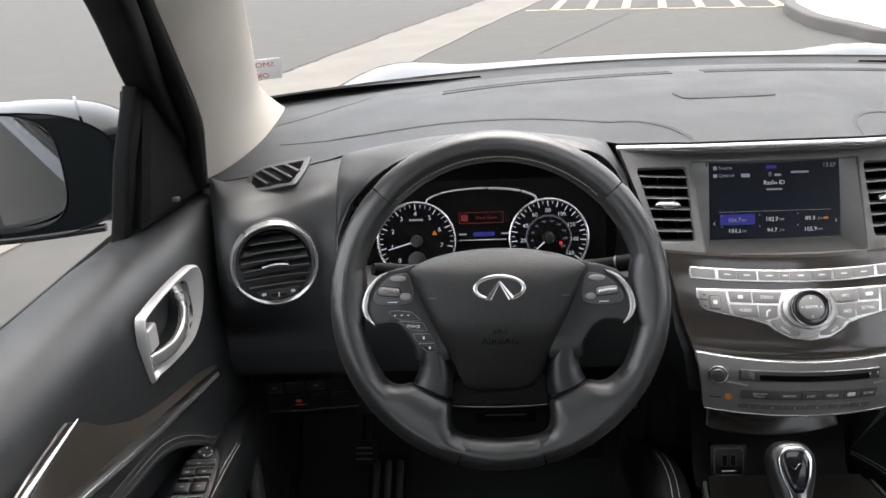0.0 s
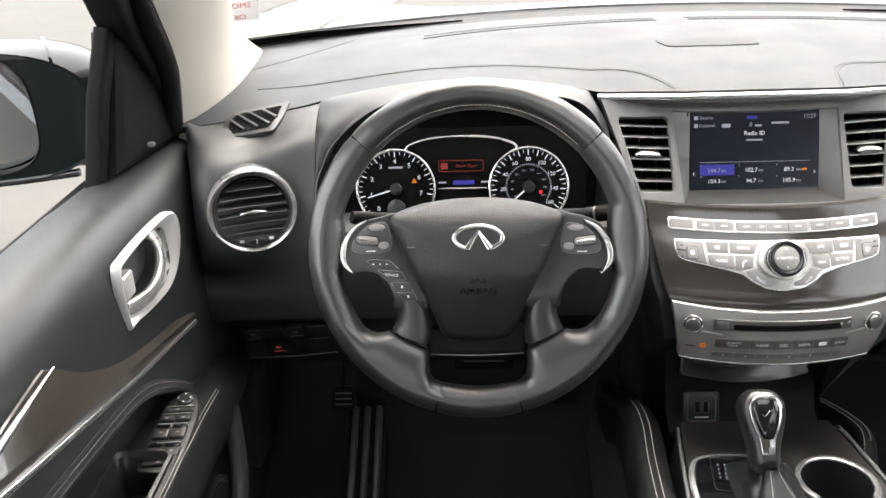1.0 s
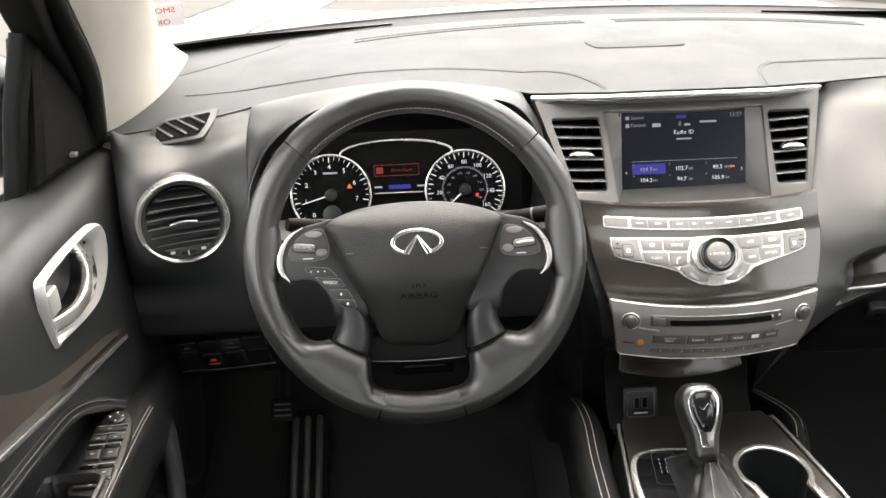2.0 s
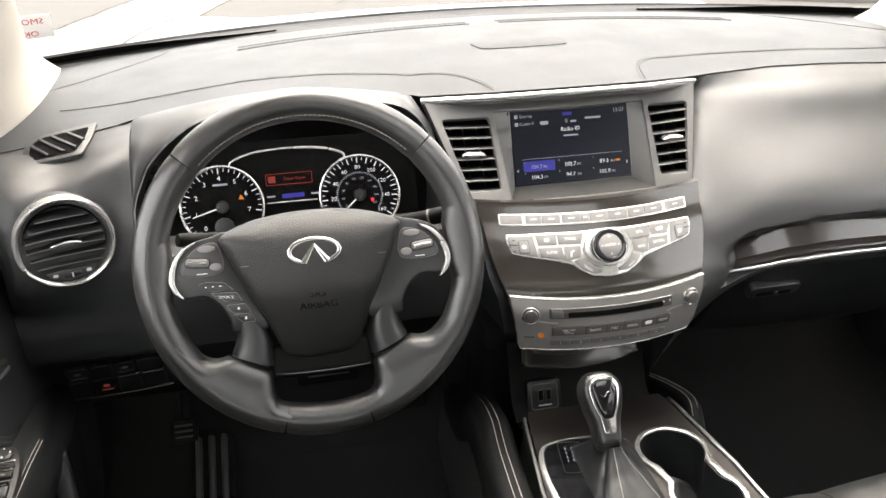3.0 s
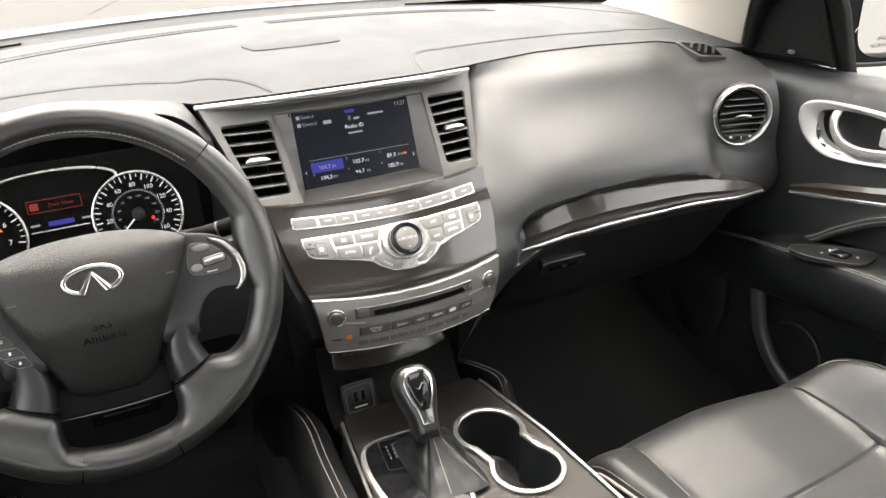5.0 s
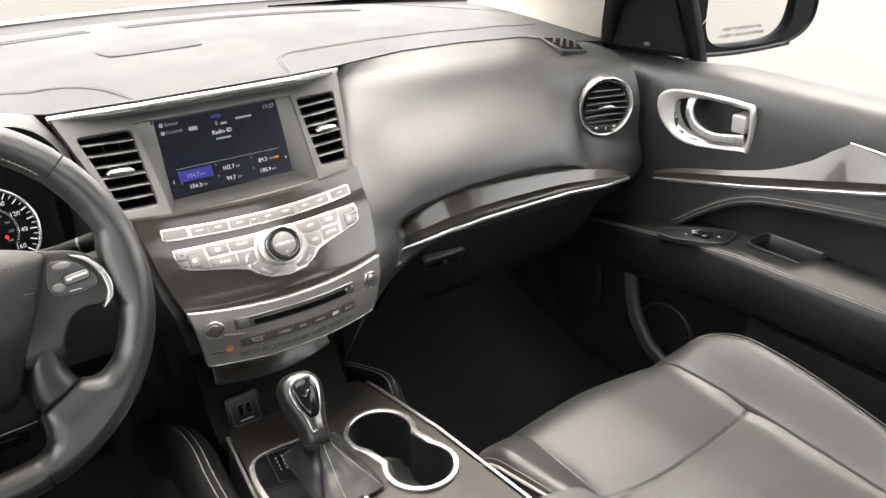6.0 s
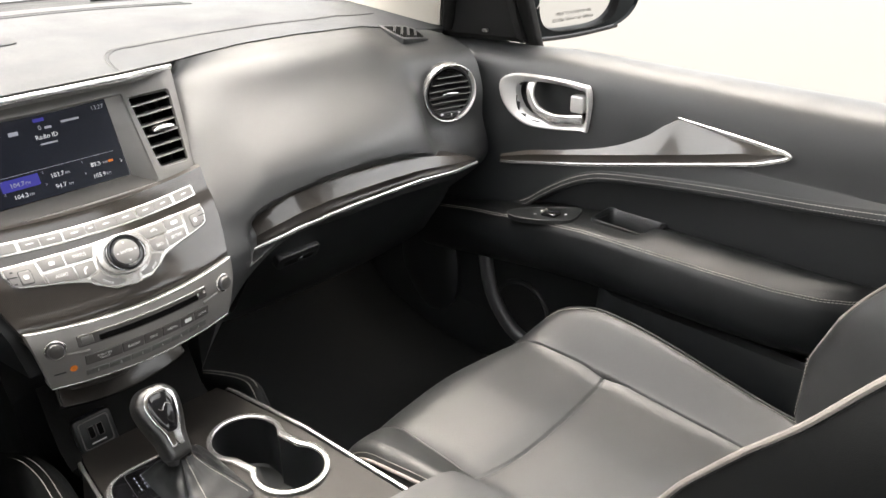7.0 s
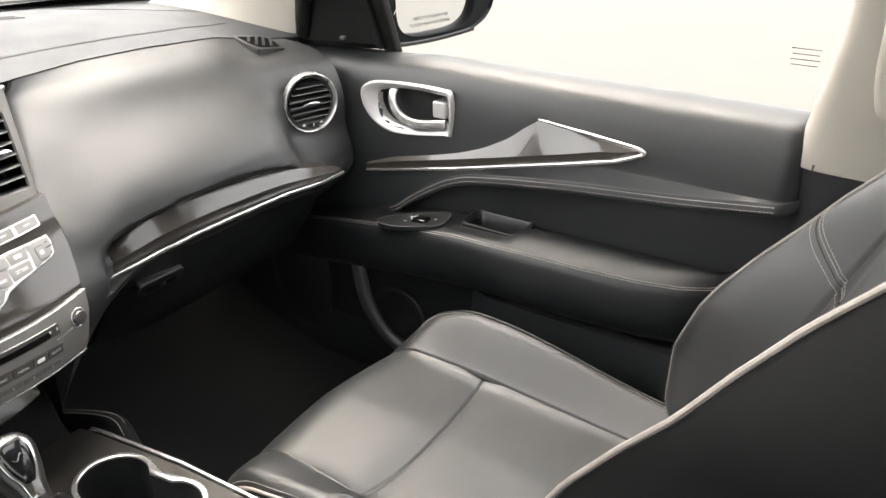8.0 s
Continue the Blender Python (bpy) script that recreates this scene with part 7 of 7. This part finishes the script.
def cushion(u, v):
    """The cushion's skin: u across from -1 to 1, v from the front edge (0) to the back (1)."""
    a = abs(u)
    y = -0.035 - 0.56 * v - 0.022 * a * a * (1 - v) + 0.017 * max(0.0, 1 - v / 0.25) ** 2 * (1 - 0.6 * smooth(0.5, 1.0, u))
    z = 0.668 - 0.030 * v + (0.080 * smooth(-0.10, 0.26, v) * (1 - 0.50 * smooth(0.30, 0.9, v)) if u > 0 else 0.058 * smooth(-0.10, 0.45, v)) * smooth(0.56, 0.99, a)
    z -= 0.040 * max(0.0, (a - 0.88) / 0.12) ** 2.2
    q = max(0.0, (0.13 - v) / 0.13)
    z -= 0.085 * (1 - math.sqrt(max(0.0, 1 - 0.98 * q * q)))
    z += 0.006 * math.cos(math.pi * u) * (1 - a)
    seam = min(abs(a - 0.655) * SW, 1)
    z -= 0.0026 * math.exp(-((seam / 0.0013) ** 2)) + 0.0022 * math.exp(-((seam / 0.015) ** 2))
    cross = (v - (0.345 - 0.10 * (u + 0.66) * (u - 0.66) * (1 - 0.5 * u))) * 0.56
    if a < 0.655:
        z -= 0.0030 * math.exp(-((cross / 0.0020) ** 2)) + 0.0052 * math.exp(-((cross / 0.024) ** 2))
    x = SX + SW * u * (1 - 0.05 * (1 - v))
    return Vector((x, y, z))


def across(seam):
    """Stations across, closer together beside the two seams and at the edges."""
    out = [-1 + 2 * i / 60 for i in range(61)] + [s * (seam + 0.0025 * k) for s in (-1, 1) for k in range(-12, 13)] + [s * (0.985 - 0.01 * k) for s in (-1, 1) for k in range(4)]
    return sorted(set(round(u, 4) for u in out))


rows = [[cushion(u, j / 320) for u in across(0.655)] for j in range(321)]
skirt = [[Vector((p.x, p.y - 0.012 if k else p.y - 0.004, p.z - 0.03 - 0.10 * k)) for p in rows[0]] for k in (1, 0)]
part("cushion", loft(skirt + rows), LEATHER, seat, "black leather seat cushion", 60)
for s in (-1, 1):
    edge = [cushion(s * 1.0, j / 40) for j in range(41)]
    part("cushion_side", loft([[p + Vector((0, 0, 0.0)) for p in edge], [p + Vector((s * 0.006, 0, -0.05)) for p in edge], [p + Vector((-s * 0.01, 0, -0.20)) for p in edge]]), LEATHER, seat)
    rim = 0.975 if s < 0 else 0.925
    pipe = [cushion(s * rim, j / 40) + Vector((0, 0, 0.0022)) for j in range(1, 41)]
    part("piping", tube(pipe, 0.0026 if s < 0 else 0.0020, 8), PIPING if s < 0 else SOFT, seat, "grey piping" if s < 0 else "black piping")
    part("stitching", stitches([cushion(s * (rim - 0.020), j / 40) + Vector((0, 0, 0.0006)) for j in range(2, 41)], (0, 0, 1)), THREAD, seat)
part("seat_base", loft([[Vector((x, y, z)) for x, y in ((0.20, -0.09), (0.62, -0.09), (0.64, -0.60), (0.18, -0.60))] for z in (0.60, 0.50, 0.43)], ring=True), HARD, seat)


def back(u, v):
    """The backrest's front skin: u across, v from the cushion (0) to the top (1)."""
    a = abs(u)
    z = 0.640 + 0.570 * v
    h = z - 0.655
    mid = -0.605 - 0.30 * h - 0.12 * h * h
    edge = float(np.interp(z, [0.64, 0.70, 0.785, 0.853, 0.888, 0.95, 1.0, 1.05, 1.10, 1.143, 1.21], [-0.530, -0.508, -0.508, -0.533, -0.553, -0.600, -0.643, -0.680, -0.722, -0.765, -0.83]))
    k = smooth(0.48, 0.94, a)
    y = mid + (edge - mid) * k
    y -= 0.050 * max(0.0, (a - 0.94) / 0.06) ** 2
    seam = abs(a - 0.58) * 0.236
    y -= 0.0050 * math.exp(-((seam / 0.0028) ** 2))
    y -= 0.05 * max(0.0, (v - 0.93) / 0.07) ** 2
    x = SX + u * (0.238 - 0.05 * smooth(0.6, 1.0, v) - 0.012 * smooth(0.3, 0.0, v))
    return Vector((x, y, z))


skin = sorted([u for u in across(0.58) if abs(u) < 0.956] + [-0.958, 0.958])
rows = [[back(u, j / 80) for u in skin] for j in range(81)]
part("backrest", loft(rows), LEATHER, seat, "black leather backrest with side bolsters", 60)
for s in (-1, 1):
    edge = [back(s, j / 40) for j in range(41)]
    turn = [[back(s * u, j / 40) for j in range(41)] for u in (0.957, 0.966, 0.975, 0.984, 0.992)]
    # side panel darkened in its colour to stand in for shade
    part("backrest_side", loft(turn + [edge, [p + Vector((s * 0.008, -0.05, -0.01)) for p in edge], [p + Vector((-s * 0.01, -0.17, -0.04)) for p in edge]]), SHADED_SIDE, seat, "black side panel toned down for shade")
    pipe = [back(s * 0.955, j / 40) + Vector((0, 0.003, 0.002)) for j in range(41)]
    part("piping", tube(pipe, 0.0032 if s < 0 else 0.0020, 8, (0, 1, 0)), PIPING, seat, "grey piping")
    part("stitching", stitches([back(s * 0.93, j / 40) + Vector((0, 0.001, 0)) for j in range(41)], (0, 1, 0.3)), THREAD, seat)
    line = [(s * (0.99 - 0.50 * j / 30), 0.685 - 0.115 * j / 30) for j in range(31)]
    if s < 0:
        continue
    part("seam", tube([back(u, v) + Vector((0, 0.0004, 0)) for u, v in line], 0.0010, 6, (0, 1, 0)), SEAM, seat)
    for off in (-0.012, 0.010, 0.018):
        part("stitching", stitches([back(u, v + off) + Vector((0, 0.001, 0)) for u, v in line], (0, 1, 0.3), r=0.0005), THREAD, seat)
part("back_shell", loft([[p + Vector((0, -0.17, -0.04)) for p in r[4:-4:4]] for r in rows[::10]]), HARD, seat)

# ---- pillars, roof and glass ----
def pillar_a(s):
    win = (Vector((0.826, 0.745, 1.116)), Vector((0.655, 0.05, 1.62)))
    rows = []
    for i in range(-5, 41):
        t = i / 40
        a, b = win[0].lerp(win[1], t), pillar_edge(t)
        t = max(t, 0.0)
        a.x -= 0.050 * max(0.0, 1 - t / 0.16) ** 1.7
        flare = 0.080 * (1 - t) ** 5
        row = []
        for k in range(13):
            f = k / 12
            p = a.lerp(b, f)
            bulge = math.sin(math.pi * f) ** 0.7
            p += Vector((-0.032, -0.012, 0.012)) * bulge * (1 - 0.3 * (1 - t) ** 3)
            p += Vector((-0.22, -0.60, 0)) * flare * math.sin(math.pi * f)
            row.append(Vector((s * p.x, p.y, p.z)))
        rows.append([Vector((s * (a.x + 0.06), a.y + 0.01, a.z))] + row + [Vector((s * (b.x + 0.012), b.y + 0.004, b.z))])
    single("pillar_trim", loft(rows), CLOTH, "pale beige windscreen pillar trim", "pillar", "structure")
    seal = [Vector((s * (p.x + 0.012), p.y - 0.012, p.z)) for p in (pillar_edge(i / 20) for i in range(21))]
    single("door_seal", tube(seal, 0.014, 10), RUBBER, "black rubber door seal along the pillar", "door seal", "structure")
    skin = [[Vector((s * (q.x + 0.075), q.y + o, q.z)) for q in (win[0].lerp(win[1], t) for t in (0, 0.25, 0.5, 0.75, 1))] for o in (0.02, -0.30)]
    single("pillar_skin", loft(skin), PAINT, "black painted outer windscreen pillar", "pillar", "structure")


pillar_a(1)
pillar_a(-1)


def pillar_b(s):
    rows = []
    for z, x, y0, y1 in ((1.62, 0.70, -0.64, -0.80), (1.40, 0.755, -0.63, -0.795), (1.20, 0.790, -0.612, -0.79), (1.06, 0.800, -0.585, -0.79), (1.02, 0.800, -0.580, -0.79)):
        ring = curve([(x + 0.05, y0 - 0.004, 0), (x + 0.018, y0 - 0.004, 0), (x - 0.004, y0 - 0.022, 0), (x - 0.012, y0 - 0.07, 0), (x - 0.012, y1 + 0.05, 0), (x + 0.01, y1, 0), (x + 0.06, y1, 0)], 4)
        rows.append([Vector((s * p.x, p.y, z)) for p in ring])
    p = thing("pillar", (s * 0.80, -0.69, 1.02), "pale beige door pillar trim with a belt guide", "pillar", "", "structure")
    part("pillar_trim", loft(rows), CLOTH, p)
    low = [[Vector((s * (q[0] + 0.004), q[1] + 0.006 * (1 if i < 4 else -1), z)) for i, q in enumerate(((0.85, -0.585), (0.812, -0.585), (0.788, -0.62), (0.785, -0.66), (0.785, -0.74), (0.81, -0.79), (0.86, -0.79)))] for z in (1.028, 0.9, 0.42)]
    part("lower_trim", loft(low), HARD, p, "black lower pillar trim")
    gm3 = basis((s * 0.772, -0.70, 1.20), (0, -s, 0), (0.12 * s, 0, 1))
    part("belt_guide", prism([(p2.x, p2.y) for p2 in curve([(-0.028, 0.16, 0), (0.028, 0.16, 0), (0.034, 0.0, 0), (0.024, -0.075, 0), (0.0, -0.095, 0), (-0.024, -0.075, 0), (-0.034, 0.0, 0)], 5, True)], gm3, 0.014, 0.008, -0.02), CLOTH, p, "beige belt height adjuster")


pillar_b(1)
pillar_b(-1)
roof_cols = [-0.72 + 0.09 * i for i in range(17)]
roof_rows = ((0.06, 1.615), (-0.10, 1.645), (-0.18, 1.657), (-0.45, 1.672), (-0.72, 1.682), (-0.85, 1.686), (-1.0, 1.69), (-2.2, 1.66), (-2.9, 1.55))


def roof_skin(k, up, rows):
    """The unseen roof, with an opening added over the front seats to let light in."""
    bm = loft([[Vector((x * k, y, z + up - 0.05 * (x / 0.72) ** 2)) for x in roof_cols] for y, z in rows])
    gone = [f for f in bm.faces if abs(f.calc_center_median().x) < 0.40 and -0.72 < f.calc_center_median().y < -0.18]
    bmesh.ops.delete(bm, geom=gone, context="FACES")
    return bm


single("ceiling", roof_skin(1.0, 0.0, roof_rows), CLOTH, "pale beige roof lining round an added glass panel", "ceiling", "structure")
single("roof", roof_skin(1.03, 0.06, roof_rows), PAINT, "black painted car roof", "car roof", "structure")
for x in (-0.36, 0.36):
    single("trim_roof", loft([[Vector((x, y, z + up - 0.0125)) for y, z in roof_rows[2:5]] for up in (0.0, 0.06)]), CLOTH, "beige lining of the added roof opening's side", "trim", "structure")
for y, z in (roof_rows[2], roof_rows[4]):
    single("trim_roof", loft([[Vector((x, y, z + up - 0.05 * (x / 0.72) ** 2)) for x in roof_cols[4:13]] for up in (0.0, 0.06)]), CLOTH, "beige lining of the added roof opening's end", "trim", "structure")
# unseen roof glass, added to brighten the cabin from above
roof_glass = single("added_roof_window", loft([[Vector((x, y, z + 0.055 - 0.05 * (x / 0.72) ** 2)) for x in roof_cols[4:13]] for y, z in roof_rows[2:5]]), ROOF_GLASS, "unseen tinted glass panel added over the front seats to let in light", "roof window", "structure")
roof_glass.visible_shadow = False
for s in (-1, 1):
    single("wall_side", loft([[Vector((s * x, y, z)) for y in (-0.80, -1.6, -2.3, -2.9)] for x, z in ((0.80, 0.42), (0.80, 1.08), (0.90, 1.10))]), HARD, "plain black rear side trim of the cabin", "side trim", "structure")
    single("pillar_rear", loft([[Vector((s * x, y, z)) for y in (-1.75, -1.95)] for x, z in ((0.80, 1.08), (0.72, 1.60))]), CLOTH, "pale rear door pillar trim", "pillar", "structure")
single("wall_rear", loft([[Vector((x, -2.9 + (z - 1.1) * 0.3 * (z > 1.1), z)) for x in (-0.85, 0.0, 0.85)] for z in (0.42, 1.08)]), HARD, "plain black tailgate trim", "tailgate", "structure")
# dark privacy glass round the unseen rear; its tint sets light from behind
for s in (-1, 1):
    single("window_rear_side", loft([[Vector((s * (0.90 - (z - 1.1) * 0.34), y, z)) for y in (-0.76, -1.7, -2.85)] for z in (1.09, 1.35, 1.62)]), TINTED, "dark tinted rear side window", "window", "structure")
single("window_rear", loft([[Vector((x, -2.9 + (z - 1.08) * 0.1, z)) for x in (-0.9, 0.0, 0.9)] for z in (1.07, 1.35, 1.60)]), TINTED, "dark tinted tailgate window", "window", "structure")
# windscreen
ws = []
for i in range(9):
    t = i / 8
    ws.append([Vector((x * (0.83 - 0.17 * t), 1.05 - 0.29 * x * x - (1.0 - 0.26 * x * x) * t, 1.125 + 0.495 * t)) for x in [-1 + 2 * k / 12 for k in range(13)]])
windscreen = single("windscreen", shell(ws, (0, 0.003, 0.003)), GLASS, "clear windscreen glass", "windscreen", "structure")
windscreen.visible_shadow = False
# inspection sticker, seen from its back
stm = basis((-0.830, 0.795, 1.186), (1, 0.25, 0.03), (0.05, -0.55, 0.83))
sticker = thing("window_sticker", stm.translation, "white paper sticker with red print on the windscreen", "sticker")
part("paper", prism(rect(0.075, 0.052, 0.001, 2), stm, 0.0008), WHITE, sticker)
rd = material("red_print", (0.45, 0.04, 0.05), 0.7)
flipm = stm @ Matrix.Diagonal((-1, 1, 1, 1))
lettering("SMOG", 0.018, flipm @ at(0, 0.012, 0.0010), rd, sticker)
lettering("OK", 0.018, flipm @ at(0, -0.016, 0.0010), rd, sticker)

# ---- bonnet and door mirrors ----
bon = thing("bonnet", (0, 1.6, 0.9), "black painted bonnet reflecting the sky", "bonnet")
rows = []
for j in range(25):
    y = 1.06 + 1.05 * j / 24
    row = []
    for i in range(41):
        x = -0.90 + 1.80 * i / 40
        a = abs(x)
        z = 1.062 + 0.015 * math.sin(math.pi * min(1, (y - 1.0) / 0.9)) - 0.16 * max(0, (y - 1.45) / 0.66) ** 2
        z += 0.022 * math.exp(-(((a - 0.62) / 0.12) ** 2)) - 0.10 * max(0, (a - 0.66) / 0.24) ** 2
        row.append(Vector((x, y - 0.27 * (x / 0.9) ** 2, z)))
    rows.append(row)
part("bonnet_skin", loft(rows), PAINT, bon)
cowl = [[Vector((x, 1.075 - 0.29 * (x / 0.83) ** 2 + d, 1.125 + h)) for x in cols] for d, h in ((-0.02, -0.02), (0.0, 0.0), (0.03, 0.004), (0.05, -0.02))]
single("cowl_panel", loft(cowl), COWL, "grained black cowl panel below the windscreen", "cowl")

def squarish(x, z, a, b, p, n=72):
    """A rounded outline between an ellipse and a rectangle."""
    pts = []
    for i in range(n):
        t = 2 * math.pi * i / n
        u, v = a * math.cos(t), b * math.sin(t)
        r = (abs(math.cos(t)) ** p + abs(math.sin(t)) ** p) ** (-1 / p)
        pts.append((x + u * r, z + v * r))
    return pts


def mirror(s):
    t = thing("door_mirror", (s * 0.93, 0.30, 1.06), "black painted door mirror with adjustable glass", "door mirror", "door mirrors")
    rows = []
    def skew(x):
        return -0.20 * (x - 1.075)

    for y, k, dz in ((0.205, 0.97, 0.0), (0.200, 1.0, 0.0), (0.225, 1.02, 0.0), (0.29, 0.98, 0.002), (0.35, 0.84, 0.004), (0.395, 0.60, 0.006), (0.412, 0.15, 0.008)):
        oval = squarish(1.068, 1.142 + dz, 0.180 * k, 0.090 * k, 2.8)
        rows.append([Vector((s * x, y + skew(x), z)) for x, z in oval])
    gw = squarish(1.078, 1.147, 0.112, 0.083, 3.6)
    rows = [[Vector((s * x, 0.204 + skew(x), z)) for x, z in gw]] + rows
    housing = part("housing", loft(rows, ring=True), PAINT, t, "gloss black mirror housing")
    part("inner_lip", loft([[Vector((s * (1.078 + (x - 1.078) * k), y + skew(x), 1.147 + (z - 1.147) * k)) for x, z in gw] for k, y in ((1.0, 0.2035), (0.985, 0.2020), (0.97, 0.2050), (0.965, 0.222))], ring=True), RUBBER, housing)
    slope = -0.20 if s > 0 else -0.36
    gl = [Vector((s * (1.078 + (x - 1.078) * 0.97), 0.2135 + slope * (x - 1.075) - (0.05 if s < 0 else 0.06) * (z - 1.147), 1.147 + (z - 1.147) * 0.97)) for x, z in gw]
    bm = bmesh.new()
    f = bm.faces.new([bm.verts.new(p) for p in gl])
    glass = part("mirror_glass", bm, MIRROR, t, "mirror glass")
    if s > 0:
        m = basis((1.075, 0.2125 + 0.06 * 0.054, 1.093), (1, slope, 0), (0, -0.06, 1))
        lettering("OBJECTS IN MIRROR ARE", 0.0088, m @ at(0, 0.006, 0.0006), GREYMETAL, glass)
        lettering("CLOSER THAN THEY APPEAR", 0.0088, m @ at(0, -0.007, 0.0006), GREYMETAL, glass)
    foot = [Vector((s * x, y, z)) for x, y, z in ((0.885, 0.30, 1.095), (0.93, 0.30, 1.085), (0.98, 0.295, 1.085))]
    part("foot", sweep(foot, rect(0.11, 0.045, 0.015, 4)), GLOSS, t, "mirror foot")
    part("lower_lip", sweep([Vector((s * (0.93 + 0.26 * i / 10), 0.208 + skew(0.93 + 0.26 * i / 10), 1.060 - 0.006 * math.sin(math.pi * i / 10))) for i in range(11)], rect(0.012, 0.010, 0.003, 3)), GLOSS, t)


mirror(1)
mirror(-1)
